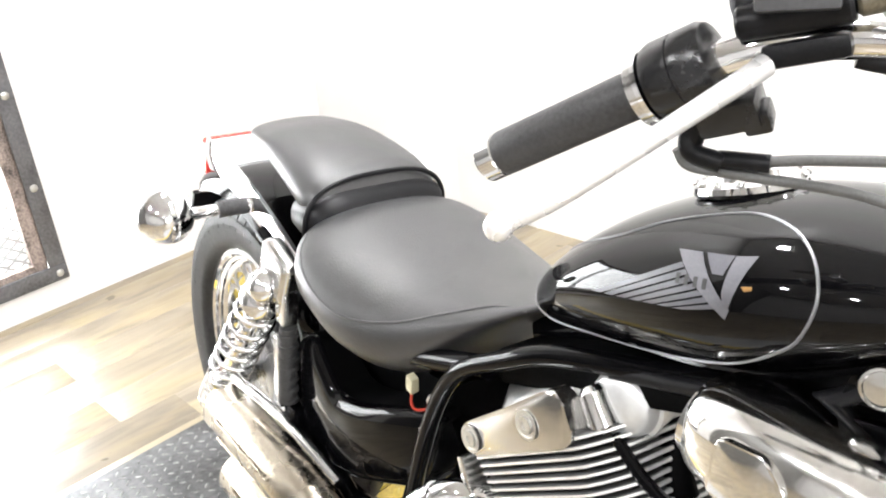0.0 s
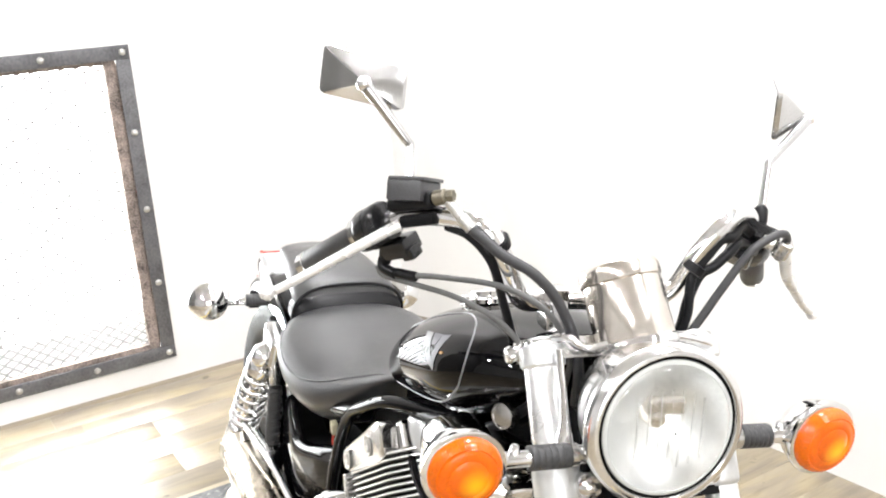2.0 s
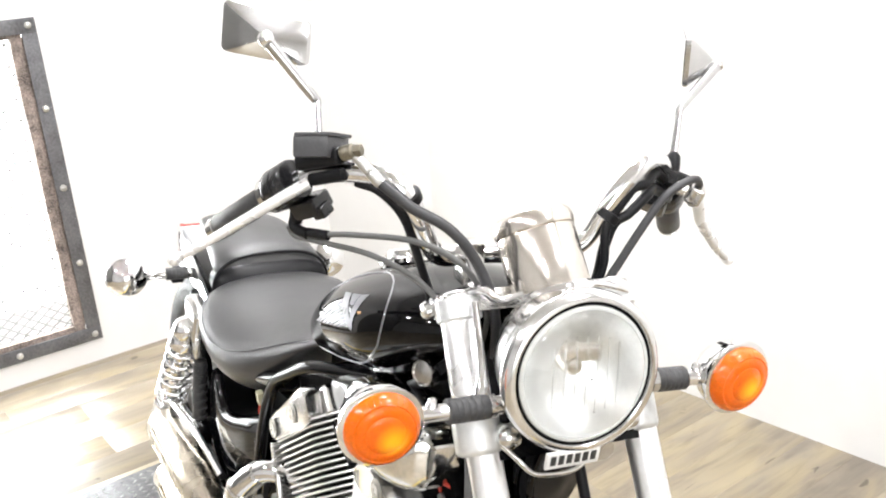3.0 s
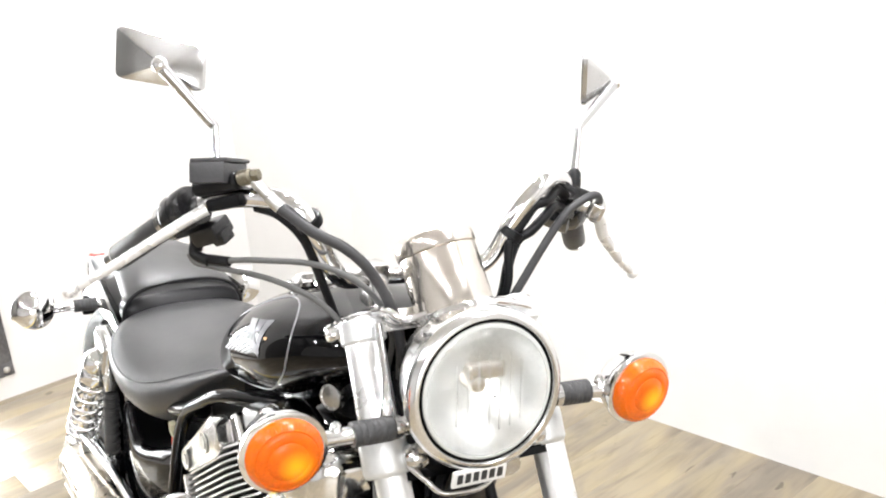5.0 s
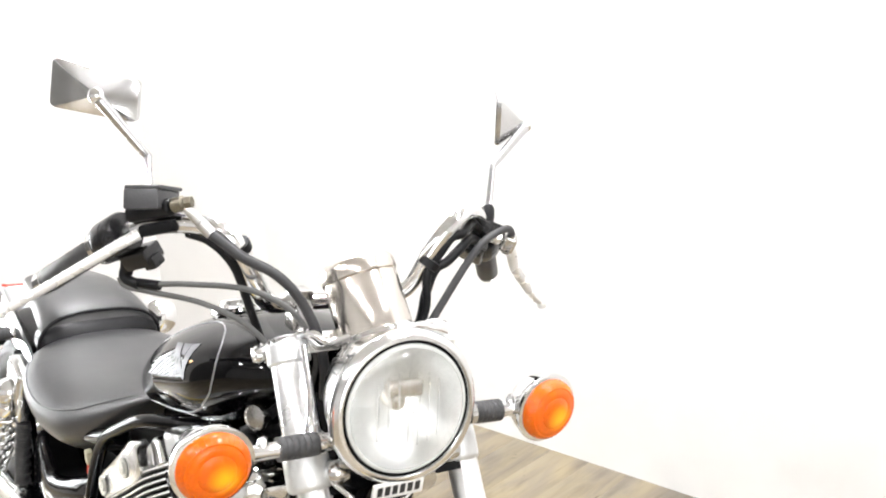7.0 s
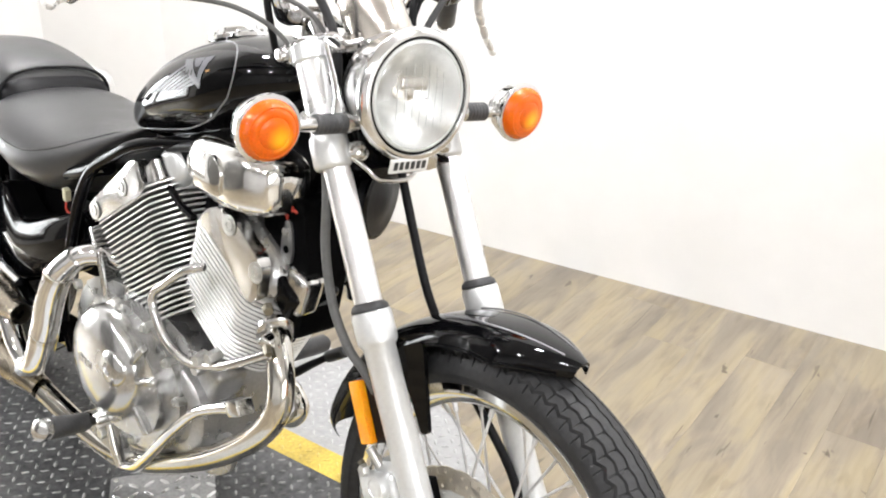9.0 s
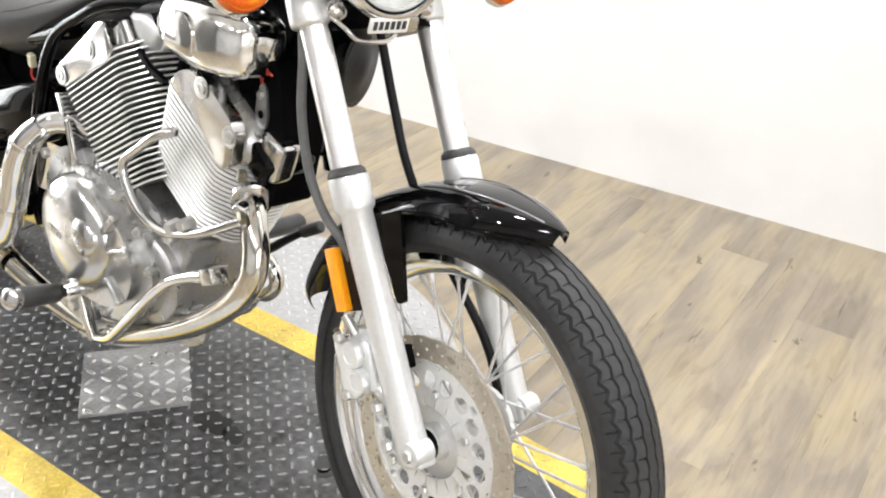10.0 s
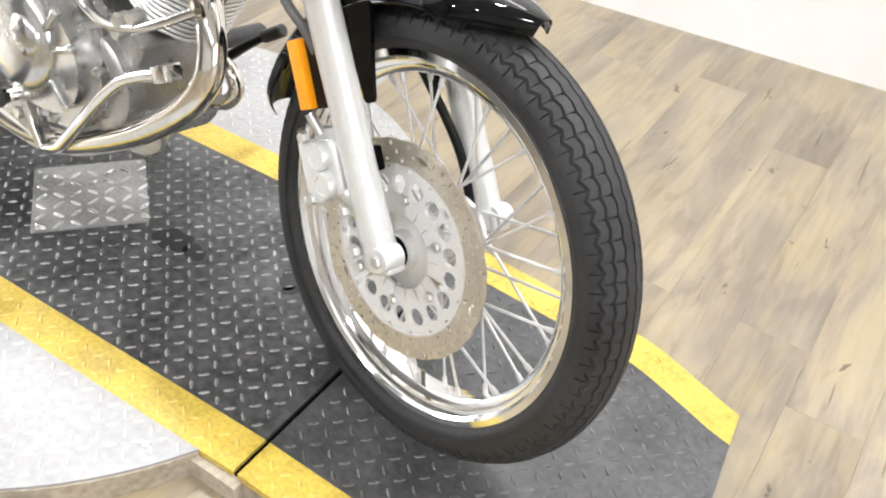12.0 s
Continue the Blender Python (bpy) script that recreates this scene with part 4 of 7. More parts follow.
guard = bp("front_mudguard", mudguard(AXLE_F, 0.335, 0.062, 76, 172, 52, 0.034, 0.004, nose=0.80), TANK_PAINT, label="glossy black front mudguard with fine silver line", steer=WHEEL)
for sy in (-1, 1):
    pts = []
    for k in range(22):
        t = k / 21
        a = radians(80 + 32 * t)
        lift = 0.3362 + 0.004 * max(0, 1 - (t * 32 + 4.0) / 96 * 6) ** 1.5
        pts.append(AXLE_F + V((lift - 0.0022) * math.cos(a), sy * (0.012 + 0.022 * min(1, t * 1.8)), (lift - 0.0022) * math.sin(a)))
    bp("pinstripe", tube(bmesh.new(), pts, 0.0012, 6, 2), STRIPE, guard, steer=WHEEL)
    edge = []
    for k in range(40):
        t = 0.03 + 0.90 * k / 39
        a = radians(76 + 96 * t)
        w = 0.062 * (1 - 0.80 * max(0, 1 - t * 5.5) ** 1.6 - 0.35 * max(0, 1 - (1 - t) * 10) ** 2)
        rr = 0.335 - 0.034 * (1 - 0.55 * 0.80 * max(0, 1 - t * 6)) + 0.004 * max(0, 1 - t * 6) ** 1.5
        edge.append(AXLE_F + V(rr * math.cos(a), sy * w * math.sin(math.pi / 2 * 0.96), rr * math.sin(a)))
    bp("rolled_edge", tube(bmesh.new(), edge, 0.0026, 8, 2), BLACK, guard, "rolled lower edge", steer=WHEEL)
    # stay that bolts to the fork leg
    outline = [(-0.045, 0.0), (0.026, 0.005), (0.020, -0.03), (0.008, -0.09), (0.004, -0.115), (-0.012, -0.115), (-0.020, -0.06), (-0.040, -0.03)]
    base = F(0.30, -0.02, sy * 0.054 - 0.017)
    mm = Matrix.Translation(base) @ Matrix(((FW.x, UP.x, 0, 0), (0, 0, 1, 0), (FW.z, UP.z, 0, 0), (0, 0, 0, 1)))
    bp("mudguard_stay", slab(bmesh.new(), rounded(outline, 0.01), 0.006 * sy, mm), BLACK, guard, "black stay beside the fork leg", WHEEL)
# -- caliper, reflector, hoses --
CALROT = (0, -28, 0)
cal = bp("brake_caliper", box(box(box(bmesh.new(), F(0.108, -0.050, -0.094), (0.056, 0.034, 0.070), CALROT, 0.010, 3), F(0.106, -0.066, -0.112), (0.026, 0.018, 0.080), CALROT, 0.007, 3), F(0.146, -0.040, -0.088), (0.046, 0.030, 0.022), CALROT, 0.006), FORK, label="silver brake caliper on the fork leg", steer=True)
bp("carrier_arm", tube(bmesh.new(), [F(0.076, -0.030, -0.096), F(0.062, -0.012, -0.096), F(0.050, 0.006, -0.094)], [0.012, 0.011, 0.009], 12), FORK, cal, "bracket that ties the caliper to the leg", steer=True)
bp("brake_pads", box(bmesh.new(), F(0.112, -0.014, -0.072), (0.050, 0.018, 0.030), CALROT, 0.003), BLACK_AND_SHADE, cal, "dark brake pads in the caliper's mouth", steer=True)
for s, d in ((0.150, -0.058), (0.074, -0.070), (0.060, -0.014)):
    bp("caliper_bolt", hex_bolt(bmesh.new(), F(s, d, -0.117), (0, -1, 0), 0.008, 0.009), SCREW, cal, steer=True)
for s in (0.126, 0.090):
    bp("piston_cap", lathe(bmesh.new(), F(s, -0.046, -0.108), (0, -1, 0), [(0.0185, 0), (0.0185, 0.010), (0.0165, 0.0135), (0.012, 0.0140), (0.011, 0.0125), (0.0005, 0.0125)], 24), FORK, cal, steer=True)
bp("caliper_bridge", tube(bmesh.new(), [F(0.146, -0.076, -0.104), F(0.110, -0.088, -0.106), F(0.074, -0.084, -0.104)], 0.006, 10), POLISHED, cal, steer=True)
bp("bleed_nipple", cyl(bmesh.new(), F(0.140, -0.074, -0.104), F(0.158, -0.084, -0.106), 0.0045, seg=8), BRASS, cal, steer=True)
bp("hose_fitting", cyl(bmesh.new(), F(0.150, -0.045, -0.104), F(0.176, -0.052, -0.108), 0.0065, seg=10), SCREW, cal, steer=True)
refl_m = Matrix.Translation(F(0.222, -0.048, -0.108)) @ Matrix(((FW.x, 0, UP.x, 0), (0, 1, 0, 0), (FW.z, 0, UP.z, 0), (0, 0, 0, 1)))
bm = box(bmesh.new(), (0, 0, 0), (0.022, 0.012, 0.082), bevel=0.003)
rf = bp("side_reflector", bm, REFLECTOR, label="orange side reflector on the fork leg")
rf.matrix_local = STEER @ refl_m
bm = box(bmesh.new(), (0.012, 0.009, 0), (0.05, 0.006, 0.085), bevel=0.002)
part("backing", bm, PLASTIC, rf)
bp("brake_hose", tube(bmesh.new(), [V(-0.262, -0.092, 0.800), V(-0.243, -0.100, 0.747), V(-0.236, -0.101, 0.677), V(-0.214, -0.101, 0.610), V(-0.180, -0.100, 0.563), V(-0.148, -0.096, 0.538), V(-0.128, -0.085, 0.500), V(-0.120, -0.080, 0.46)], 0.0062, 12), HOSE, label="grey rubber brake hose")
bp("speedometer_cable", tube(bmesh.new(), [F(0.60, -0.01, 0.02), F(0.50, -0.020, 0.026), F(0.42, -0.030, 0.030), F(0.34, -0.035, 0.034), F(0.24, -0.030, 0.050), F(0.10, 0.0, 0.068), F(0.01, 0.0, 0.070)], 0.0062, 10), PLASTIC, label="black speedometer cable", steer=True)

# -- headlamp --
HL = V(-0.190, -0.014, 0.879)
HA = V(0.985, -0.065, 0.05).normalized()
lamp = bp("headlamp", lathe(bmesh.new(), HL, HA, [(0.001, -0.100), (0.0285, -0.098), (0.0494, -0.0874), (0.0646, -0.0665), (0.0727, -0.038), (0.0746, -0.0114), (0.0812, -0.0095), (0.0838, -0.0038), (0.0838, 0.0028), (0.0815, 0.0085), (0.0775, 0.0118), (0.0735, 0.0118), (0.0715, 0.0095), (0.0710, 0.004)], 64, caps=False), LAMP_SHELL, label="round chrome headlamp with clear lens", steer=True)
bp("reflector_bowl", lathe(bmesh.new(), HL, HA, [(0.0708, 0.003), (0.064, -0.012), (0.052, -0.027), (0.036, -0.038), (0.017, -0.043), (0.001, -0.044)], 48, caps=False), BOWL, lamp, "bright reflector bowl", True)
bp("rim_gasket", lathe(bmesh.new(), HL, HA, [(0.0714, 0.006), (0.0716, 0.0092), (0.0700, 0.0100), (0.0696, 0.007)], 64, loop=True, caps=False), BLACK_AND_SHADE, lamp, steer=True)
lens = lathe(bmesh.new(), HL, HA, [(0.0700, 0.007), (0.0645, 0.0126), (0.054, 0.0178), (0.036, 0.0218), (0.018, 0.0236), (0.001, 0.0240), (0.001, 0.0210), (0.018, 0.0206), (0.036, 0.0188), (0.054, 0.0148), (0.065, 0.0090)], 64, caps=False, loop=True)
bp("lens_edge", lathe(bmesh.new(), HL, HA, [(0.0698, 0.0068), (0.0690, 0.0098), (0.0665, 0.0112), (0.0645, 0.0110), (0.0640, 0.0085), (0.0665, 0.0066)], 64, loop=True, caps=False), LENS_EDGE, lamp, "pale ground edge of the lens", True)
bp("bulb_shield", lathe(box(bmesh.new(), HL + HA * -0.020 + V(0, 0.010, 0.012), (0.012, 0.042, 0.018), (0, -3, -4), 0.004, 3), HL + HA * -0.036, HA, [(0.010, 0), (0.010, 0.020), (0.008, 0.024), (0.001, 0.025)], 20), GAUGE, lamp, "plated bulb shield", True)
ln = bp("lens", lens, LENS, lamp, "clear fluted glass lens", True)
ln.visible_shadow = False
u_, v_, w_ = V(0.065, 0.985, 0).normalized(), V(-0.05, 0, 0.985).normalized(), HA
for k in range(-3, 4):
    y = k * 0.0115
    h = math.sqrt(max(1e-6, 0.053 ** 2 - y * y)) * 0.75
    z0 = 0.0125 - 0.9 * y * y
    pts = [HL + w_ * (z0 - 1.2 * q * q) + u_ * y + v_ * q for q in np.linspace(-h, h, 7)]
    fl = bp("lens_flute", tube(bmesh.new(), pts, 0.0010, 6, 1), LENS, lamp, steer=True)
    fl.visible_shadow = False
# lamp ears and wire trim across the top
bp("trim_rod", tube(bmesh.new(), [V(-0.281, -0.088, 0.926), V(-0.252, -0.094, 0.893), V(-0.233, -0.099, 0.870), V(-0.228, -0.100, 0.858), V(-0.225, -0.101, 0.850)], [0.0038, 0.0040, 0.0048, 0.0085, 0.0090], 10), CHROME, lamp, "thin chrome rod beside the fork", True)
bp("lamp_bracket", tube(bmesh.new(), [V(-0.315, -0.090, 0.925), V(-0.285, -0.078, 0.938), V(-0.275, -0.060, 0.929), V(-0.272, -0.028, 0.936), V(-0.268, 0.012, 0.942), V(-0.270, 0.050, 0.938), V(-0.275, 0.078, 0.930), V(-0.285, 0.096, 0.922)], 0.0042, 10), CHROME, lamp, "chrome wire bracket over the headlamp", True)
for sy in (-1, 1):
    bm = lathe(bmesh.new(), V(-0.226, sy * 0.060, 0.802), (0.1, sy, 0), [(0.010, 0), (0.0135, 0.002), (0.0150, 0.008), (0.0140, 0.016), (0.010, 0.022), (0.004, 0.025)], 20)
    tube(bm, [V(-0.232, sy * 0.066, 0.800), V(-0.240, sy * 0.045, 0.790), V(-0.262, sy * 0.030, 0.785)], 0.006, 10)
    bp("lamp_ear", bm, POLISHED, lamp, steer=True)
BG = V(-0.178, -0.022, 0.794)
badge = bp("badge", box(bmesh.new(), BG, (0.004, 0.060, 0.0185), (0, 10, 0), 0.0012), BADGE_WHITE, label="white maker's badge under the headlamp with dark bars", steer=True)
for k in range(6):
    bp("badge_bar", box(bmesh.new(), BG + V(0.0022, -0.0225 + k * 0.0090, 0.0004), (0.0012, 0.0058, 0.0105), (0, 10, 0)), BADGE_INK, badge, steer=True)
bp("badge_plate", slab(bmesh.new(), rounded([(-0.012, -0.010), (0.050, -0.010), (0.050, 0.011), (-0.012, 0.011)], 0.008), 0.006, Matrix.Translation(BG + V(-0.009, 0, 0)) @ Matrix(((0, 0.17, 0.985, 0), (1, 0, 0, 0), (0, 0.985, -0.17, 0), (0, 0, 0, 1))), 0.001), POLISHED, badge, "polished plate behind the badge", steer=True)
bp("badge_wire", tube(bmesh.new(), [V(-0.218, -0.080, 0.797), V(-0.202, -0.068, 0.786), V(-0.196, -0.056, 0.774), V(-0.192, -0.038, 0.771), V(-0.194, -0.010, 0.770), V(-0.205, 0.012, 0.774), V(-0.225, 0.030, 0.780)], 0.0032, 10), POLISHED, badge, "bent wire bracket under the badge", steer=True)
HORN, HAX = V(-0.300, 0.045, 0.708), V(0.93, 0.36, -0.05)
horn = bp("horn", lathe(bmesh.new(), HORN, HAX, [(0.014, -0.034), (0.040, -0.028), (0.052, -0.016), (0.056, -0.004), (0.057, 0.004), (0.052, 0.010), (0.028, 0.012), (0.010, 0.017), (0.001, 0.017)], 36), PLASTIC, label="round black horn behind the fork")
for da in (-0.014, 0.003):
    bp("horn_rim", lathe(bmesh.new(), HORN, HAX, [(0.053, da), (0.0585, da + 0.001), (0.0585, da + 0.005), (0.053, da + 0.006)], 36, loop=True, caps=False), FRAME, horn)

# -- turn signals --
def winker(c, axis, stem_to, front, steer):
    """A round amber lamp in a chrome bowl on a stem."""
    a = Vector(axis).normalized()
    w = bp("turn_signal", lathe(bmesh.new(), c, a, [(0.001, -0.034), (0.014, -0.032), (0.026, -0.025), (0.035, -0.012), (0.0395, 0.002), (0.0412, 0.006), (0.0412, 0.011), (0.038, 0.012)], 36), CHROME,
           label="round chrome turn signal with amber lens" if front else "round chrome rear turn signal", steer=steer)
    lens = bp("lens", lathe(bmesh.new(), c, a, [(0.0362, 0.010), (0.0362, 0.015), (0.0340, 0.0205), (0.0300, 0.0240), (0.0285, 0.0236), (0.0265, 0.0250), (0.0205, 0.0266), (0.0190, 0.0260), (0.0172, 0.0272), (0.010, 0.0284), (0.001, 0.0288)], 36), AMBER, w, "ribbed amber lens", steer)
    u, v, _n = frame_of(a)
    for k in range(36):
        t = 2 * math.pi * k / 36
        q = (u * math.cos(t) + v * math.sin(t))
        bp("prism", tube(bmesh.new(), [Vector(c) + q * 0.0355 + a * 0.0125, Vector(c) + q * 0.0338 + a * 0.0196, Vector(c) + q * 0.0302 + a * 0.0230], 0.0010, 6, 1), AMBER_RIB, lens, steer=steer)
    d = (Vector(stem_to) - Vector(c)).normalized()
    n = (Vector(stem_to) - Vector(c)).length
    p = Vector(c)
    bp("stem", lathe(bmesh.new(), p + d * 0.026, d, [(0.0115, 0), (0.0100, 0.010), (0.0088, 0.02), (0.0088, n * 0.5), (0.0100, n * 0.52)], 18), CHROME, w, "chrome stem", steer)
    ribs = []
    for k in range(6):
        z = (n * 0.30) * k / 6
        ribs += [(0.0120, z), (0.0125, z + n * 0.008), (0.0125, z + n * 0.042)]
    bp("rubber_mount", lathe(bmesh.new(), p + d * (n * 0.52), d, [(0.0095, 0)] + ribs + [(0.0124, n * 0.31), (0.010, n * 0.32)], 22), RUBBER, w, "ribbed black rubber mount", steer)
    bp("mount_nut", lathe(bmesh.new(), p + d * (n * 0.83), d, [(0.0105, 0), (0.0122, 0.001), (0.0122, 0.008), (0.0095, 0.009), (0.0095, 0.020)], 18), POLISHED, w, steer=steer)
    if front:
        nub = p + d * (n * 0.40) + V(0, 0, 0.006)
        bp("stem_lug", cyl(bmesh.new(), nub, nub + V(0, 0, 0.010), 0.006, 0.0045, 10, 0.002), CHROME, w, steer=steer)
    return w


winker(V(-0.214, -0.212, 0.844), (0.99, -0.06, -0.08), V(-0.216, -0.078, 0.842), True, True)
winker(V(-0.194, 0.174, 0.852), (0.99, 0.06, -0.08), V(-0.206, 0.070, 0.851), True, True)
winker(V(-1.352, -0.233, 0.655), (-0.98, -0.1, 0.05), V(-1.345, -0.095, 0.655), False, False)
winker(V(-1.352, 0.186, 0.650), (-0.98, 0.1, 0.05), V(-1.345, 0.095, 0.655), False, False)

# -- speedometer --
SP0, SP1 = V(-0.278, 0.002, 0.924), V(-0.318, -0.008, 0.996)
CAN = [(0.012, -0.012), (0.031, -0.006), (0.0405, 0.002), (0.0425, 0.010), (0.0425, 0.0700), (0.0418, 0.0715), (0.0436, 0.0728), (0.0442, 0.0770), (0.0438, 0.0840), (0.0420, 0.0890), (0.0385, 0.0920), (0.0345, 0.0930), (0.0325, 0.0918), (0.001, 0.0918)]
sp = bp("speedometer", lathe(bmesh.new(), SP0, SP1 - SP0, CAN, 48, caps=False), GAUGE, label="chrome speedometer can on the headstock", steer=True)
bp("dial_glass", lathe(bmesh.new(), SP0, SP1 - SP0, [(0.001, 0.0935), (0.0322, 0.0930), (0.0322, 0.0920), (0.001, 0.0920)], 32, caps=False), PLASTIC, sp, steer=True)
bp("base_ring", lathe(bmesh.new(), SP0, SP1 - SP0, [(0.037, -0.004), (0.045, 0.000), (0.045, 0.006), (0.043, 0.009)], 40), CHROME, sp, steer=True)
for sy in (-1, 1):
    bp("indicator_housing", lathe(bmesh.new(), V(-0.345, sy * 0.052, 0.925), SP1 - SP0, [(0.006, 0), (0.010, 0.004), (0.010, 0.028), (0.006, 0.032)], 14), CHROME, sp, steer=True)

# -- fuel tank --
TANK = [(-0.7698, 0.716, 0.738, 0.030), (-0.7546, 0.706, 0.758, 0.064), (-0.7136, 0.706, 0.800, 0.094), (-0.6488, 0.720, 0.848, 0.114), (-0.5732, 0.738, 0.884, 0.126),
        (-0.4900, 0.764, 0.905, 0.131), (-0.4200, 0.800, 0.908, 0.117), (-0.3700, 0.829, 0.902, 0.092), (-0.3350, 0.850, 0.888, 0.056), (-0.3250, 0.858, 0.876, 0.028)]
TN = 2.3


def tank_side(x, z, lift=0.0):
    """The half width of the tank at x, z."""
    xs = [s[0] for s in TANK]
    lo, hi, hw = (float(np.interp(x, xs, [s[k] for s in TANK])) for k in (1, 2, 3))
    zc, hz = (lo + hi) / 2, (hi - lo) / 2
    u = min(0.999, abs((z - zc) / hz))
    return hw * (1 - u ** TN) ** (1 / TN) + lift


tank = bp("fuel_tank", superloft(bmesh.new(), TANK, TN, 56, 6), TANK_PAINT, label="glossy black teardrop fuel tank with winged emblem")


def on_tank(x, z, side, lift=0.0012):
    """Nearest point of the built tank from its flank."""
    best = tank_bvh.ray_cast(V(x, side * 0.3, z), V(0, -side, 0))
    return best[0] + V(0, side * lift, 0) if best[0] else V(x, side * tank_side(x, z, lift), z)


from mathutils.bvhtree import BVHTree
_t = bmesh.new()
_t.from_mesh(tank.data)
tank_bvh = BVHTree.FromBMesh(_t)
_t.free()
for side in (-1, 1):
    outline = [(-0.756, 0.742), (-0.738, 0.772), (-0.690, 0.808), (-0.627, 0.841), (-0.580, 0.8675), (-0.528, 0.888), (-0.495, 0.8950), (-0.464, 0.8945), (-0.438, 0.885), (-0.425, 0.867), (-0.430, 0.841), (-0.446, 0.821), (-0.488, 0.790), (-0.553, 0.762), (-0.61, 0.746), (-0.665, 0.734), (-0.725, 0.724)]
    path = [on_tank(p.x, p.y, side, 0.0003) for p in smooth_path([(x, z, 0) for x, z in outline], 6, True)]
    bp("pinstripe", tube(bmesh.new(), path, 0.0012, 6, raw=True, loop=True), STRIPE, tank, "fine silver line round the tank side")

    def patch(name, quad, mat, lift=0.0007, n=10, m=5):
        """A thin plate that follows the tank's side, over four corners given as (x, z)."""
        a, b, c, d = (Vector((*q, 0)) for q in quad)
        bm = bmesh.new()
        for k in range(n):
            for j in range(m):
                vs = []
                for kk, jj in ((k, j), (k + 1, j), (k + 1, j + 1), (k, j + 1)):
                    p = a.lerp(b, kk / n).lerp(d.lerp(c, kk / n), jj / m)
                    vs.append(bm.verts.new(on_tank(p.x, p.y, side, lift)))
                bm.faces.new(vs)
        bmesh.ops.remove_doubles(bm, verts=bm.verts, dist=1e-5)
        return bp(name, bm, mat, tank)

    def wing(s):
        return (-0.6245 + 0.1092 * s, 0.7985 + 0.0295 * s), (-0.5350 + 0.0440 * s, 0.8570 - 0.0195 * s)

    for k in range(7):
        (la, ra), (lb, rb) = wing(k / 7), wing((k + 0.74) / 7)
        patch("wing_feather", [la, ra, rb, lb], EMBLEM, 0.0006)
    patch("v_left", [(-0.5452, 0.8622), (-0.5220, 0.8680), (-0.4800, 0.8420), (-0.4824, 0.8340)], EMBLEM_EDGE, 0.0010)
    patch("v_right", [(-0.4766, 0.8799), (-0.4927, 0.8749), (-0.4895, 0.8520), (-0.4824, 0.8340)], EMBLEM_EDGE, 0.0012)
    patch("v_top", [(-0.5180, 0.8690), (-0.4935, 0.8748), (-0.4940, 0.8620), (-0.5030, 0.8600)], EMBLEM, 0.0008)
    for k in range(4):
        u = k * 0.0085
        patch("script_bar", [(-0.5340 + u, 0.8500 + u * 0.2), (-0.5300 + u, 0.8510 + u * 0.2), (-0.5280 + u, 0.8440 + u * 0.2), (-0.5320 + u, 0.8430 + u * 0.2)], BADGE_INK, 0.0014, 2, 3)
    patch("gold_sweep", [(-0.4770, 0.8605), (-0.4690, 0.8630), (-0.4680, 0.8605), (-0.4735, 0.8580)], GOLD, 0.0008, 4, 3)
cap = bp("fuel_cap", lathe(bmesh.new(), V(-0.565, -0.006, 0.884), V(-0.28, 0, 0.96), [(0.046, 0), (0.048, 0.003), (0.047, 0.008), (0.040, 0.012), (0.036, 0.012), (0.034, 0.018), (0.028, 0.021), (0.001, 0.022)], 36), CHROME, tank, "chrome fuel cap with stepped rim")
for k in range(14):
    a = 2 * math.pi * k / 14
    u, v, w = frame_of(V(-0.28, 0, 0.96))
    p = V(-0.565, -0.006, 0.884) + w * 0.010 + u * (0.0425 * math.cos(a)) + v * (0.0425 * math.sin(a))
    ball(bm := bmesh.new(), p, 0.0042, 8, 5)
    bp("cap_stud", bm, CHROME, tank)
for side in (-1, 1):
    lipp = [on_tank(x, z, side, -0.001) - V(0, 0, 0.004) for x, z in ((-0.70, 0.716), (-0.62, 0.732), (-0.54, 0.756), (-0.46, 0.787), (-0.40, 0.822))]
    bp("tank_seam", tube(bmesh.new(), lipp, 0.0035, 8), BLACK, tank)

# -- seats --
SEAT = [(-0.722, 0.712, 0.728, 0.018), (-0.75, 0.704, 0.722, 0.044), (-0.80, 0.670, 0.703, 0.072), (-0.87, 0.600, 0.685, 0.112), (-0.94, 0.549, 0.678, 0.143),
        (-1.01, 0.544, 0.682, 0.159), (-1.07, 0.562, 0.690, 0.161), (-1.12, 0.578, 0.698, 0.152), (-1.153, 0.612, 0.698, 0.128), (-1.168, 0.655, 0.688, 0.085)]
seat = bp("rider_seat", superloft(bmesh.new(), SEAT, 2.25, 56, 6), VINYL, label="low black vinyl rider seat with stitched seam", angle=60)
_t = bmesh.new()
_t.from_mesh(seat.data)
seat_bvh = BVHTree.FromBMesh(_t)
_t.free()
for side in (-1, 1):
    pts = []
    for x, z in ((-0.775, 0.700), (-0.82, 0.690), (-0.87, 0.668), (-0.92, 0.645), (-0.98, 0.630), (-1.03, 0.632), (-1.08, 0.645), (-1.12, 0.662), (-1.145, 0.676)):
        hit = seat_bvh.ray_cast(V(x, side * 0.4, z), V(0, -side, 0))
        if hit[0]:
            pts.append(hit[0] + V(0, side * 0.0002, 0))
    bp("seam", tube(bmesh.new(), pts, 0.0015, 6, 8), VINYL, seat, "raised stitched seam")
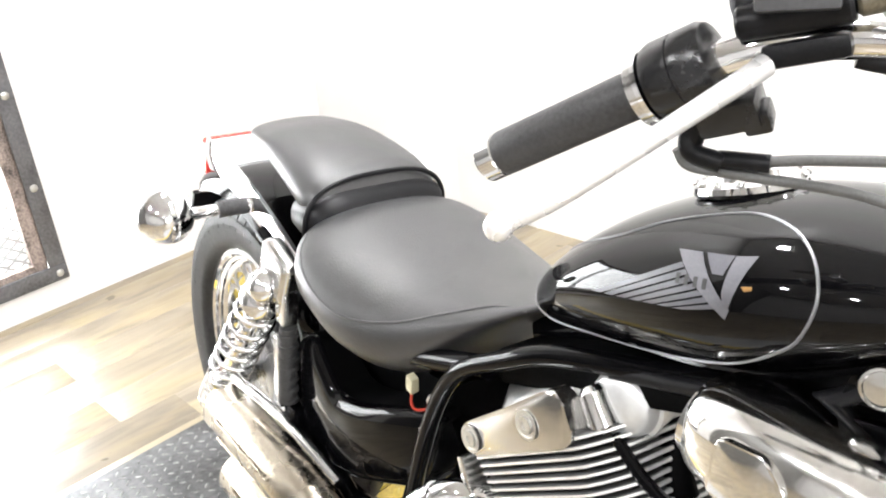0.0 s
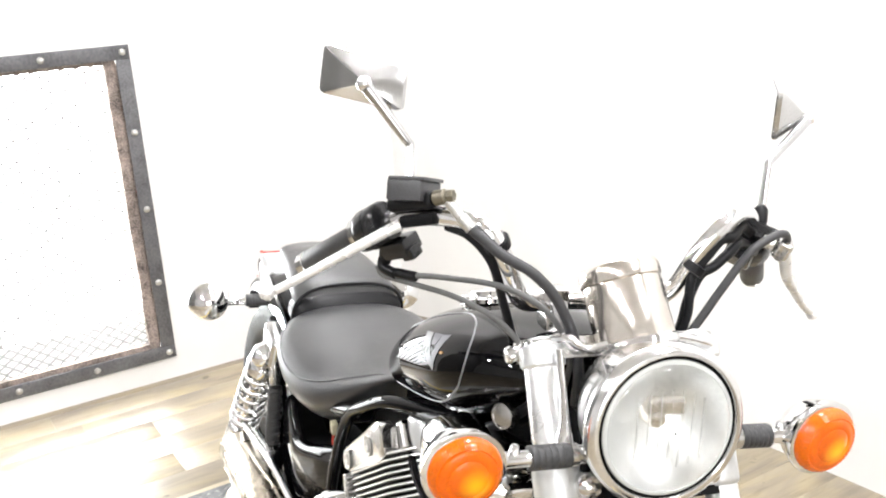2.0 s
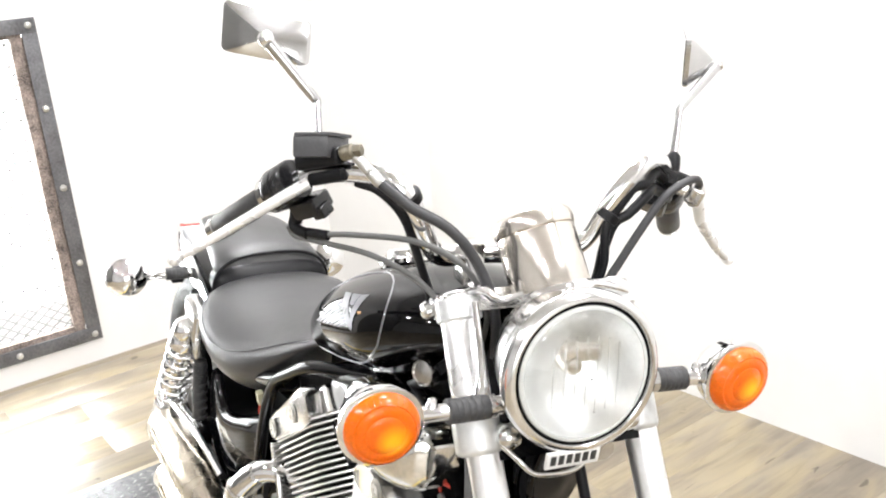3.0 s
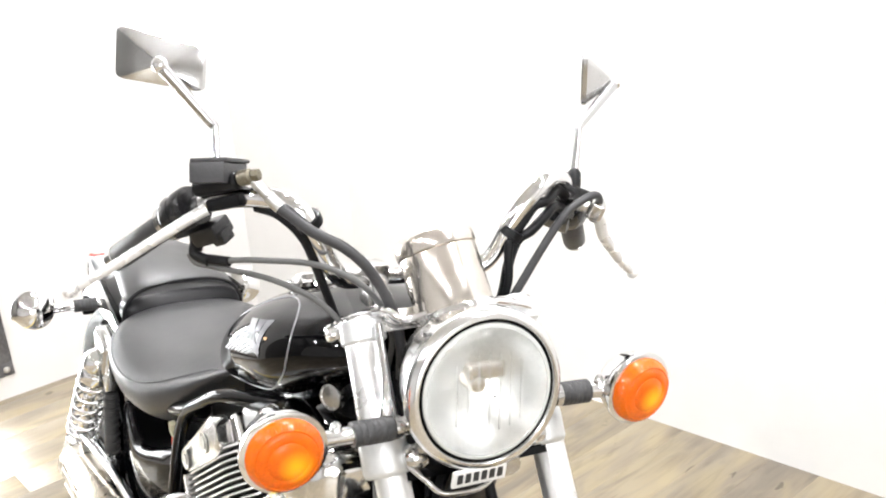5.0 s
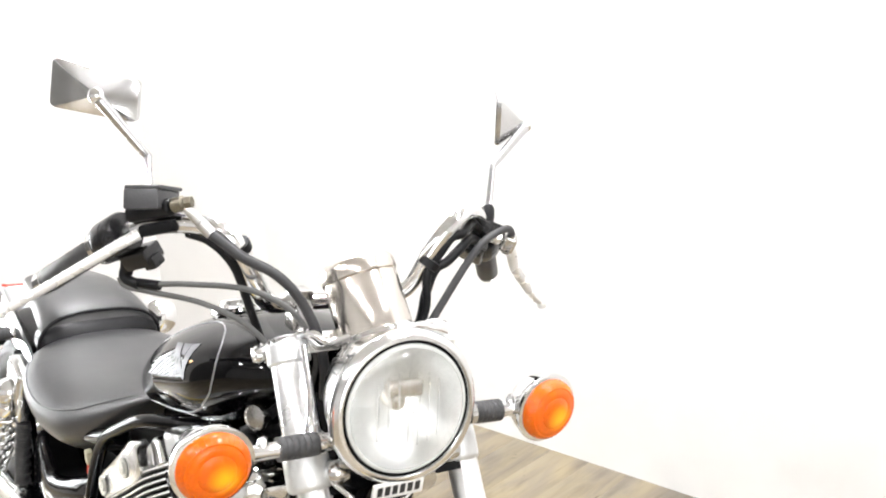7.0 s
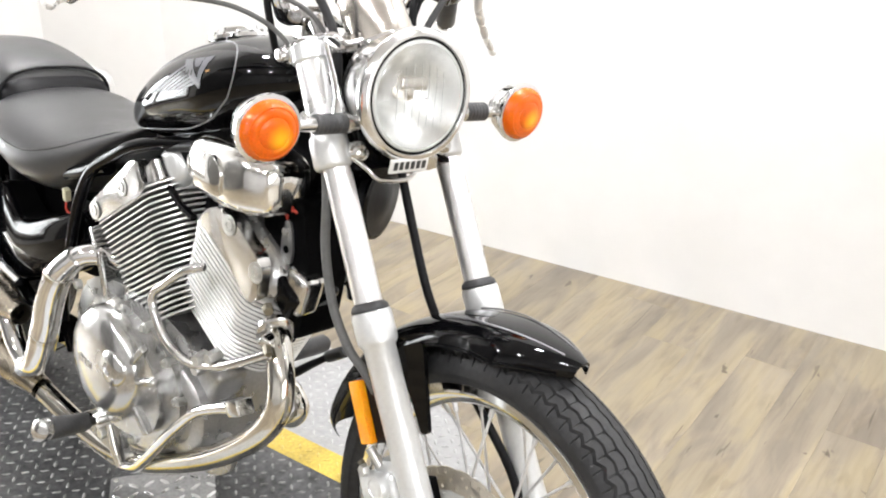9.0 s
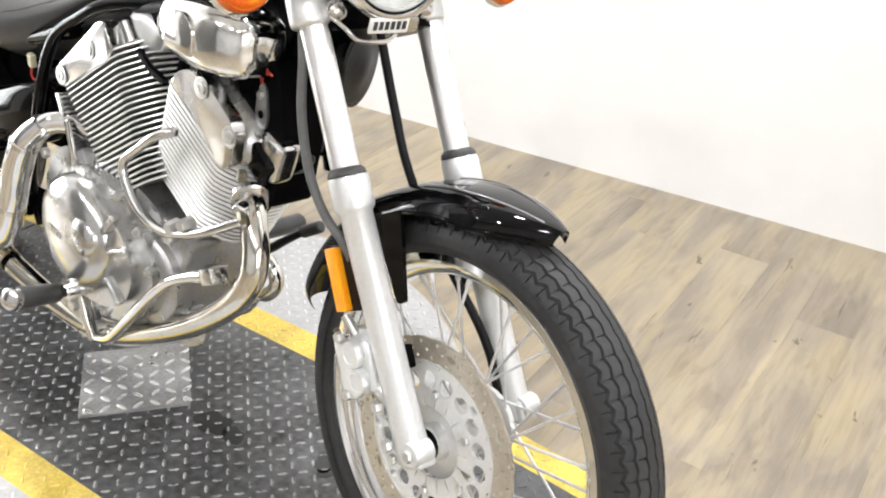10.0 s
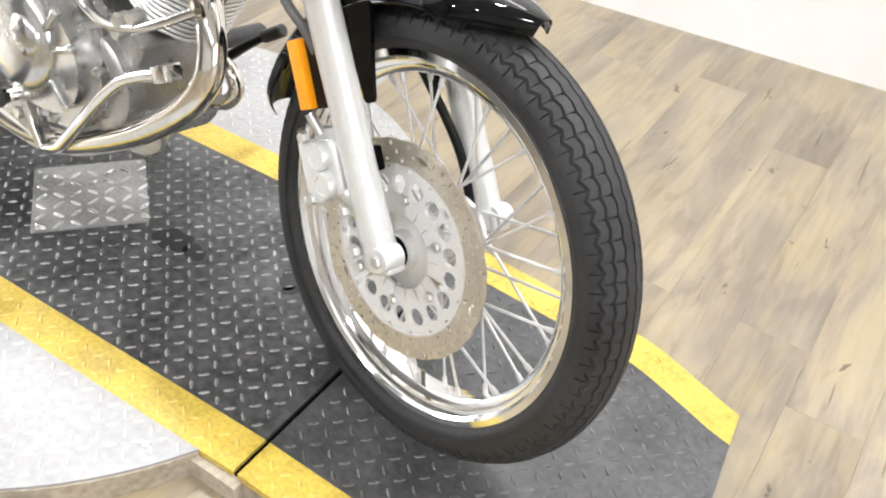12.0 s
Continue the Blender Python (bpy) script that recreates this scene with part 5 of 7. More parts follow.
PILLION = [(-1.166, 0.664, 0.712, 0.082), (-1.176, 0.660, 0.734, 0.099), (-1.20, 0.664, 0.747, 0.104), (-1.26, 0.684, 0.760, 0.098), (-1.33, 0.704, 0.765, 0.089), (-1.385, 0.716, 0.760, 0.080),
           (-1.425, 0.724, 0.754, 0.069), (-1.440, 0.728, 0.744, 0.042)]
pill = bp("pillion_seat", superloft(bmesh.new(), PILLION, 2.25, 48, 6), VINYL, label="narrow black vinyl pillion pad behind the rider seat", angle=60)
bm = superloft(bmesh.new(), [(-1.146, 0.645, 0.690, 0.072), (-1.156, 0.636, 0.708, 0.100), (-1.166, 0.636, 0.716, 0.108), (-1.180, 0.636, 0.718, 0.110), (-1.22, 0.645, 0.710, 0.106)], 3.0, 40, 4)
bp("front_roll", bm, PIPING, pill, "darker glossy front roll of the pad", angle=60)
arch = []
for k in range(25):
    t = math.pi * k / 24
    c, s = math.cos(t), math.sin(t)
    arch.append(V(-1.170 + 0.004 * s, 0.112 * math.copysign(abs(c) ** 0.72, c), 0.664 + 0.071 * abs(s) ** 0.72))
bp("edge_piping", tube(bmesh.new(), arch, 0.0035, 8, 2), PIPING, pill, "black piping along the front edge")

# -- rear mudguard, rails, tail lamp --
rg = bp("rear_mudguard", mudguard(AXLE_R, 0.352, 0.094, 52, 150, 48, 0.040), BLACK, label="glossy black rear mudguard over the wide tyre")
for v in rg.data.vertices:
    v.co.x = -1.488 - (v.co.x + 1.488)
for p in rg.data.polygons:
    p.flip()
for side in (-1, 1):
    pts = [V(-1.20, side * 0.105, 0.60), V(-1.28, side * 0.108, 0.640), V(-1.36, side * 0.108, 0.668), V(-1.46, side * 0.100, 0.682), V(-1.56, side * 0.085, 0.680), V(-1.63, side * 0.06, 0.668)]
    rings = []
    for p in smooth_path(pts, 6):
        h = 0.024
        rings.append([p + V(0, -side * 0.004, -h), p + V(0, side * 0.004, -h), p + V(0, side * 0.006, 0), p + V(0, side * 0.002, h * 0.8), p + V(0, -side * 0.004, h * 0.8)])
    bp("fender_rail", skin(bmesh.new(), rings), CHROME, rg, "polished rail beside the pillion pad")
tail = bp("tail_lamp", box(bmesh.new(), (-1.596, -0.008, 0.640), (0.10, 0.106, 0.060), (0, 12, 0), 0.016, 4), FORK, label="chrome tail lamp with red lens")
bp("red_lens", box(bmesh.new(), (-1.648, -0.008, 0.640), (0.034, 0.112, 0.072), (0, 12, 0), 0.012, 4), RED, tail, "red tail lamp lens")
bp("number_bracket", box(bmesh.new(), (-1.71, 0, 0.54), (0.012, 0.14, 0.05), (0, 20, 0), 0.004), PLASTIC, tail)

# -- frame --
chassis = bp("frame", tube(bmesh.new(), [V(-0.40, 0, 0.80), V(-0.52, 0, 0.775), V(-0.66, 0, 0.715), V(-0.80, 0, 0.655)], 0.026, 14), FRAME, label="black tubular steel frame")
bp("headstock", cyl(bmesh.new(), PIVOT + UP * -0.10, PIVOT + UP * 0.055, 0.031, seg=22, bevel=0.004), FRAME, chassis)
for side in (-1, 1):
    bp("frame_tube", tube(bmesh.new(), [V(-0.42, side * 0.03, 0.775), V(-0.56, side * 0.075, 0.735), V(-0.68, side * 0.104, 0.706), V(-0.750, side * 0.112, 0.670), V(-0.805, side * 0.115, 0.636), V(-0.839, side * 0.115, 0.593), V(-0.867, side * 0.115, 0.529), V(-0.894, side * 0.115, 0.435), V(-0.918, side * 0.112, 0.37), V(-0.94, side * 0.10, 0.31), V(-0.93, side * 0.09, 0.25)], 0.0105, 14), FRAME, chassis)
    bp("rear_tube", tube(bmesh.new(), [V(-0.78, side * 0.10, 0.645), V(-0.92, side * 0.105, 0.600), V(-1.06, side * 0.108, 0.585), V(-1.20, side * 0.112, 0.600), V(-1.30, side * 0.112, 0.625)], 0.0135, 12), FRAME, chassis)
    bp("rear_stay", tube(bmesh.new(), [V(-1.225, side * 0.118, 0.595), V(-1.215, side * 0.118, 0.50), V(-1.16, side * 0.112, 0.38), V(-1.05, side * 0.105, 0.30), V(-0.95, side * 0.10, 0.27)], 0.0125, 12), FRAME, chassis)
    bp("down_tube", tube(bmesh.new(), [V(-0.36, side * 0.012, 0.745), V(-0.335, side * 0.03, 0.66), V(-0.32, side * 0.045, 0.55)], 0.016, 12), FRAME, chassis)
    bp("swingarm", tube(bmesh.new(), [V(-0.93, side * 0.095, 0.30), V(-1.15, side * 0.105, 0.298), V(-1.35, side * 0.115, 0.302), V(-1.52, side * 0.115, 0.307)], [0.02, 0.02, 0.02, 0.022], 12), FRAME, chassis, "black swinging arm")
bp("tank_tray", box(bmesh.new(), (-0.65, 0, 0.688), (0.30, 0.17, 0.04), (0, -20, 0), 0.012), BLACK_AND_SHADE, chassis)
# box blackened so that the gap under the seat looks shaded
bp("battery_box", box(bmesh.new(), (-1.02, 0, 0.45), (0.22, 0.09, 0.15), (0, -6, 0), 0.012), BLACK_AND_SHADE, chassis)
bp("inner_guard", box(bmesh.new(), (-1.165, 0, 0.46), (0.04, 0.17, 0.28), (0, -12, 0), 0.012), BLACK_AND_SHADE, chassis)
bp("neck_cover", box(bmesh.new(), (-0.425, 0, 0.735), (0.14, 0.10, 0.12), (0, 30, 0), 0.02, 3), PLASTIC, chassis, "black plastic cover at the headstock")
bp("coil_plate", slab(bmesh.new(), rounded([(-0.05, -0.11), (0.035, -0.12), (0.05, -0.02), (0.03, 0.08), (-0.05, 0.10)], 0.015), 0.07, Matrix.Translation((-0.345, -0.005, 0.63)) @ Matrix(((1, 0, 0, 0), (0, 0, -1, 0), (0, 1, 0, 0), (0, 0, 0, 1))), 0.006), BLACK_AND_SHADE, chassis)
FACE_S = Matrix(((1, 0, 0, 0), (0, 0, -1, 0), (0, 1, 0, 0), (0, 0, 0, 1)))
hang = bp("coil_bracket", slab(bmesh.new(), rounded([(-0.011, -0.016), (0.010, -0.018), (0.014, 0.002), (0.008, 0.034), (0.001, 0.046), (-0.007, 0.040), (-0.012, 0.010)], 0.006), 0.004, Matrix.Translation((-0.340, -0.0755, 0.638)) @ FACE_S, 0.001), ALU, chassis, "bare metal hanger with a round hole")
bp("hanger_hole", cyl(bmesh.new(), V(-0.340, -0.0790, 0.640), V(-0.340, -0.0802, 0.640), 0.0055, seg=16), BLACK_AND_SHADE, hang)
bp("hanger_bolt", hex_bolt(bmesh.new(), V(-0.341, -0.0795, 0.666), (0, -1, 0), 0.006, 0.005), SCREW, hang)
bp("switch_bracket", slab(bmesh.new(), rounded([(-0.030, -0.026), (0.028, -0.030), (0.030, 0.010), (0.006, 0.048), (-0.008, 0.048)], 0.010), 0.006, Matrix.Translation((-0.392, -0.066, 0.812)) @ Matrix(((0.93, 0, -0.35, 0), (0.35, 0, 0.93, 0), (0, 1, 0, 0), (0, 0, 0, 1))), 0.0015), FRAME, chassis, "black bracket of the ignition switch")
bm = lathe(bmesh.new(), V(-0.393, -0.068, 0.810), V(0.35, -0.93, 0.05), [(0.012, 0), (0.016, 0.004), (0.0172, 0.008), (0.0172, 0.014), (0.0150, 0.018), (0.0130, 0.0185), (0.0120, 0.0172), (0.001, 0.0178)], 28)
bp("ignition_switch", bm, POLISHED, label="polished round ignition switch cover by the headstock")
bp("loom", tube(bmesh.new(), [V(-0.36, -0.05, 0.84), V(-0.40, -0.065, 0.80), V(-0.45, -0.075, 0.765), V(-0.53, -0.085, 0.74), V(-0.62, -0.09, 0.715)], 0.0075, 10), PLASTIC, label="black wiring loom under the tank")
conn = bp("wire_connector", box(bmesh.new(), (-0.918, -0.104, 0.560), (0.013, 0.011, 0.024), (10, 15, 0), 0.002), CONNECTOR, label="cream wire connector under the seat")
bp("red_lead", tube(bmesh.new(), [V(-0.918, -0.105, 0.546), V(-0.915, -0.107, 0.535), V(-0.908, -0.104, 0.529), V(-0.897, -0.094, 0.533)], 0.0019, 6), RED_WIRE, conn)
bp("coil_lead", tube(bmesh.new(), [V(-0.347, -0.075, 0.681), V(-0.344, -0.078, 0.690), V(-0.335, -0.078, 0.697), V(-0.328, -0.074, 0.696), V(-0.322, -0.066, 0.690)], 0.0024, 6), RED_WIRE, chassis, "short red lead by the headstock")
bp("seat_bolt", hex_bolt(bmesh.new(), V(-0.868, -0.105, 0.562), (0, -1, 0), 0.009, 0.008), SCREW)

# -- side covers --
def side_cover(side):
    """A black panel with a rounded shoulder and a shelf that runs in under the seat."""
    cols = [(-1.214, 0.100, 0.440, 0.462, 0.345), (-1.206, 0.112, 0.470, 0.490, 0.335), (-1.180, 0.120, 0.510, 0.512, 0.330), (-1.142, 0.124, 0.522, 0.516, 0.332), (-1.105, 0.126, 0.494, 0.492, 0.336), (-1.07, 0.127, 0.474, 0.478, 0.345),
            (-1.02, 0.126, 0.484, 0.488, 0.365), (-0.96, 0.120, 0.508, 0.512, 0.392), (-0.91, 0.110, 0.526, 0.528, 0.414), (-0.886, 0.102, 0.532, 0.534, 0.440), (-0.874, 0.094, 0.524, 0.526, 0.480)]
    lanes = []
    for x, y, ridge, shelf, low in cols:
        h = ridge - low
        lanes.append([V(x, side * q, z) for q, z in ((0.064, shelf), (0.080, shelf + (ridge - shelf) * 0.45), (y - 0.016, ridge + 0.0008), (y - 0.009, ridge - 0.0008), (y - 0.004, ridge - 0.004), (y - 0.001, ridge - 0.010), (y + 0.001, ridge - 0.020),
                     (y + 0.003, ridge - h * 0.3), (y + 0.003, ridge - h * 0.55), (y - 0.002, low + h * 0.16), (y - 0.008, low + 0.006), (y - 0.016, low), (0.064, low))])
    paths = [smooth_path([ln[k] for ln in lanes], 5) for k in range(13)]
    face = skin(bmesh.new(), [[p[i] for p in paths[2:]] for i in range(len(paths[0]))])
    shelf = skin(bmesh.new(), [[p[i] for p in paths[:3]] + [paths[1][i] - V(0, 0, 0.006)] for i in range(len(paths[0]))])
    return face, shelf


for side in (-1, 1):
    face, shelf = side_cover(side)
    sc = bp("side_cover", face, BLACK, label="glossy black side cover under the seat")
    # same panel as the cover, given flat black in place of the seat's shade
    bp("inner_shelf", shelf, BLACK_AND_SHADE, sc, "cover's inner shelf, flat black for the shade under the seat")
    for k in range(5):
        bp("lettering_bar", box(bmesh.new(), (-1.165 + k * 0.0105, side * 0.1225, 0.424 + k * 0.0012), (0.0065, 0.0012, 0.013), (0, 6, 0)), STRIPE, sc)

# -- rear shocks --
def shock(side):
    top, bot = V(-1.205, side * 0.150, 0.588), V(-1.425, side * 0.158, 0.302)
    d = (bot - top).normalized()
    n = (bot - top).length
    u, v, w = frame_of(d)
    s = bp("rear_shock", cyl(bmesh.new(), top + d * 0.02, bot - d * 0.01, 0.0125, seg=16), CHROME, label="chrome coil-over rear shock absorber")
    pts = []
    turns = 6.5
    for k in range(220):
        t = k / 219
        a = 2 * math.pi * turns * (t ** 1.15)
        r = 0.0300
        pts.append(top + d * (0.045 + t * (n * 0.62)) + u * (r * math.cos(a)) + v * (r * math.sin(a)))
    bp("spring", tube(bmesh.new(), pts, 0.0038, 10, raw=True), SATIN_CHROME, s, "chrome coil spring")
    ridges = [(0.020, 0)]
    for k in range(7):
        ridges += [(0.0305, 0.002 + k * 0.0115), (0.0305, 0.008 + k * 0.0115), (0.027, 0.0095 + k * 0.0115)]
    ridges += [(0.029, 0.084), (0.018, 0.09)]
    bp("lower_cover", lathe(bmesh.new(), top + d * (n * 0.62 + 0.05), d, ridges, 24), CHROME, s, "ribbed chrome lower cover")
    bp("upper_cup", lathe(bmesh.new(), top + d * 0.018, d, [(0.014, 0), (0.028, 0.004), (0.033, 0.012), (0.033, 0.024), (0.028, 0.028)], 24), CHROME, s)
    bm = lathe(bmesh.new(), top - V(0, side * 0.022, 0), (0, side, 0), [(0.024, 0), (0.026, 0.004), (0.026, 0.030), (0.024, 0.038), (0.018, 0.046), (0.008, 0.052), (0.001, 0.053)], 24)
    bp("top_mount", bm, CHROME, s, "chrome domed upper mount")
    bp("bottom_eye", lathe(bmesh.new(), bot - V(0, side * 0.016, 0), (0, side, 0), [(0.018, 0), (0.020, 0.003), (0.020, 0.028), (0.012, 0.032), (0.010, 0.042), (0.001, 0.043)], 18), ALU, s)
    return s


shock(-1)
shock(1)
bp("shock_bracket", box(box(bmesh.new(), (-1.190, -0.140, 0.612), (0.075, 0.03, 0.07), (0, 20, 0), 0.012, 3), (-1.175, -0.140, 0.568), (0.03, 0.022, 0.06), (0, 10, 0), 0.006), POLISHED, label="polished bracket at the upper shock mount")
bp("helmet_lock_bar", box(bmesh.new(), (-1.255, -0.112, 0.460), (0.018, 0.012, 0.105), (0, -14, 0), 0.004), PLASTIC, label="black strap beside the rear wheel")
bp("alloy_strip", box(bmesh.new(), (-1.276, -0.110, 0.450), (0.012, 0.010, 0.120), (0, -14, 0), 0.003), ALU, label="bare alloy strip beside the rear wheel")

# folded pillion foot pegs
for side in (-1, 1):
    pg = bp("pillion_peg", tube(bmesh.new(), [V(-1.172, side * 0.140, 0.535), V(-1.176, side * 0.142, 0.48), V(-1.182, side * 0.143, 0.415)], 0.0125, 14), RUBBER, label="folded pillion foot peg with black ribbed rubber")
    for k in range(7):
        bp("rubber_rib", lathe(bmesh.new(), V(-1.1725 - k * 0.0014, side * 0.1405, 0.528 - k * 0.0175), V(-0.07, 0, -1), [(0.011, 0), (0.0145, 0.002), (0.0145, 0.008), (0.011, 0.010)], 14), RUBBER, pg)
    bp("peg_plate", box(bmesh.new(), (-1.205, side * 0.140, 0.452), (0.020, 0.014, 0.115), (0, 3, 0), 0.004), POLISHED, pg, "bare alloy plate of the peg")
    bp("peg_bracket", box(bmesh.new(), (-1.188, side * 0.130, 0.345), (0.034, 0.020, 0.12), (0, 4, 0), 0.006), FRAME, pg)

# -- engine --
CR = V(-0.574, 0, 0.316)
AX_R, AX_F = V(-0.545, 0, 0.838).normalized(), V(0.5, 0, 0.866).normalized()


def case_half(outline, y0, y1, bevel, side=-1):
    m = Matrix(((1, 0, 0, 0), (0, 0, side, 0), (0, 1, 0, 0), (0, 0, 0, 1)))
    return slab(bmesh.new(), outline, y1 - y0, Matrix.Translation((0, side * y0, 0)) @ m, bevel)


case_out = rounded([(-0.86, 0.245), (-0.80, 0.205), (-0.60, 0.200), (-0.50, 0.215), (-0.462, 0.26), (-0.455, 0.35), (-0.475, 0.415), (-0.54, 0.450), (-0.66, 0.470), (-0.78, 0.46), (-0.86, 0.41)], 0.04, 4)
engine = bp("engine", case_half(case_out, -0.045, 0.115, 0.012), ALU, label="air-cooled V-twin engine in bare and polished aluminium")
left_out = rounded([(-0.84, 0.26), (-0.78, 0.225), (-0.62, 0.22), (-0.555, 0.25), (-0.55, 0.36), (-0.60, 0.44), (-0.78, 0.44), (-0.84, 0.38)], 0.04, 4)
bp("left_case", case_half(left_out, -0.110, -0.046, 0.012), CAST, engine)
# right-hand covers: stepped polished castings
cov = rounded([(-0.800, 0.30), (-0.775, 0.240), (-0.69, 0.215), (-0.58, 0.225), (-0.51, 0.262), (-0.485, 0.33), (-0.50, 0.395), (-0.56, 0.440), (-0.66, 0.462), (-0.75, 0.435), (-0.80, 0.375)], 0.05, 5)
bp("clutch_cover", case_half(cov, 0.116, 0.142, 0.012), CASE, engine, "polished stepped clutch cover")
cov2 = rounded([(-0.775, 0.31), (-0.75, 0.262), (-0.68, 0.243), (-0.595, 0.250), (-0.535, 0.285), (-0.515, 0.335), (-0.53, 0.385), (-0.585, 0.420), (-0.67, 0.438), (-0.735, 0.412), (-0.775, 0.36)], 0.05, 5)
bp("inner_cover", case_half(cov2, 0.142, 0.160, 0.014), CASE, engine, "raised polished middle of the cover")
bp("clutch_dome", lathe(bmesh.new(), V(-0.676, -0.158, 0.352), (0, -1, 0), [(0.096, -0.02), (0.0945, 0.002), (0.090, 0.011), (0.082, 0.018), (0.070, 0.0225), (0.050, 0.0262), (0.025, 0.0280), (0.001, 0.0285)], 56), CASE, engine, "domed polished clutch housing")
bp("plug_boss", lathe(bmesh.new(), V(-0.626, -0.172, 0.366), (0, -1, 0), [(0.036, -0.02), (0.034, 0.004), (0.029, 0.011), (0.020, 0.015), (0.011, 0.016), (0.0095, 0.014), (0.0085, 0.004), (0.0045, 0.004), (0.004, 0.008), (0.001, 0.008)], 36), CASE, engine, "polished boss with a recessed plug")
for c, ang, ln in ((V(-0.578, -0.160, 0.402), 50, 0.050), (V(-0.553, -0.160, 0.368), 22, 0.055), (V(-0.566, -0.160, 0.295), -40, 0.050)):
    bp("cover_rib", box(bmesh.new(), c, (ln, 0.016, 0.012), (0, -ang, 0), 0.0055, 3), CASE, engine)
bp("case_rim", lathe(bmesh.new(), V(-0.520, -0.112, 0.325), (0, -1, 0), [(0.075, -0.01), (0.074, 0.016), (0.068, 0.022), (0.052, 0.024), (0.048, 0.019), (0.020, 0.018), (0.001, 0.018)], 40), ALU, engine, "round cast cover at the front of the case")
bp("oil_filter_boss", cyl(bmesh.new(), V(-0.475, -0.075, 0.265), V(-0.445, -0.105, 0.258), 0.034, 0.031, 28, 0.006), ALU, engine)
bp("case_web", box(bmesh.new(), (-0.468, -0.085, 0.385), (0.045, 0.06, 0.075), (0, 25, 0), 0.012, 3), ALU, engine)
for k in range(12):
    a = 2 * math.pi * k / 12 + 0.15
    c = V(-0.643 + 0.150 * math.cos(a), -0.140, 0.338 + 0.111 * math.sin(a))
    bp("case_screw", lathe(bmesh.new(), c, (0, -1, 0), [(0.0080, -0.02), (0.0080, 0.006), (0.0058, 0.007), (0.0055, 0.011), (0.003, 0.011), (0.003, 0.008), (0.0005, 0.008)], 12), SCREW, engine)
for k in range(5):
    bp("cast_mark", box(bmesh.new(), (-0.716 + k * 0.009, -0.1870, 0.352 - k * 0.0005), (0.0055, 0.0012, 0.011)), ALU, engine)
# left-hand alternator cover
bp("alternator_cover", lathe(bmesh.new(), V(-0.67, 0.109, 0.335), (0, 1, 0), [(0.100, 0), (0.098, 0.03), (0.08, 0.05), (0.001, 0.054)], 40), POLISHED, engine)


def cylinder(ax, y_mid, front):
    """One finned barrel with head and polished side cover."""
    tan = V(ax.z, 0, -ax.x)
    base = CR + V(0, y_mid, 0)

    def at(a, t, y):
        return base + ax * a + tan * t + V(0, y, 0)

    mid = 0.0 if front else 0.055
    core = [at(0.09, mid + 0.048 * math.cos(2 * math.pi * k / 20), 0.048 * math.sin(2 * math.pi * k / 20)) for k in range(20)]
    top = [p + ax * 0.25 for p in core]
    c = bp("cylinder", skin(bmesh.new(), [core, top]), BLACK_AND_SHADE, engine, "black cylinder core between cooling fins")
    count = 17 if front else 23
    a0, a1 = (0.160, 0.322) if front else (0.120, 0.312)
    for k in range(count):
        t = k / (count - 1)
        a = a0 + (a1 - a0) * t
        if front:
            lo, hi, yo, yi, ch = -0.092 - 0.012 * t, 0.088 + 0.006 * t, -0.070 - 0.025 * t, 0.085, 0.042
        else:
            lo, hi, yo, yi, ch = -0.016 - 0.022 * t, 0.150 + 0.034 * t, -0.114 - 0.010 * t, 0.085, 0.034
        outl = [(lo + 0.012, yo), (hi - ch, yo), (hi, yo + ch), (hi, yi - ch), (hi - ch, yi), (lo + ch, yi), (lo, yi - ch), (lo, yo + 0.012)]
        o2 = rounded(outl, 0.014, 2)
        cx = sum(x for x, y in o2) / len(o2)
        rings = []
        hw = 0.0030 if front else 0.0022
        for f, da in ((0.94, -hw), (0.985, -hw), (1.0, -hw * 0.6), (1.0, hw * 0.6), (0.985, hw), (0.94, hw)):
            rings.append([at(a + da, cx + (x - cx) * f, y * f) for x, y in o2])
        fin = part("cooling_fin", skin(bmesh.new(), rings), FIN_EDGE, engine)
        # shade between neighbouring fins is put into the colour of their flat faces
        fin.data.materials.append(FIN_SHADE)
        for f in fin.data.polygons:
            if abs(f.normal.dot(ax)) > 0.9:
                f.material_index = 1
    # head block
    hd = rounded([(-0.074, -0.085), (0.074, -0.085), (0.085, -0.05), (0.085, 0.06), (0.06, 0.085), (-0.06, 0.085), (-0.085, 0.06), (-0.085, -0.05)], 0.02, 3)
    rings = [[at(a1 + da, mid + x * f, y * f) for x, y in hd] for f, da in ((0.98, 0.004), (1.0, 0.012), (1.0, 0.030), (0.86, 0.052), (0.6, 0.062))]
    bp("cylinder_head", skin(bmesh.new(), rings), ALU, engine, "cast cylinder head")
    # polished side cover with two sunk bolts
    m = Matrix(((tan.x, ax.x, 0, 0), (0, 0, -1, 0), (tan.z, ax.z, 0, 0), (0, 0, 0, 1)))
    if front:
        y_in = 0.082
        o = [(-0.087, 0.332), (-0.078, 0.366), (-0.060, 0.385), (-0.014, 0.396), (0.040, 0.394), (0.054, 0.385), (0.074, 0.342), (0.066, 0.322), (0.009, 0.335), (-0.047, 0.338)]
    else:
        y_in = 0.1065
        o = [(-0.028, 0.306), (-0.036, 0.330), (-0.022, 0.342), (0.060, 0.350), (0.136, 0.360), (0.150, 0.350), (0.149, 0.312), (0.132, 0.304)]
    place = Matrix.Translation(at(0, 0, -y_in))
    cover = bp("head_cover", slab(bmesh.new(), rounded(o, 0.012, 4), 0.020, place @ m, 0.004), POLISHED, engine, "polished head side cover with two sunk bolts")
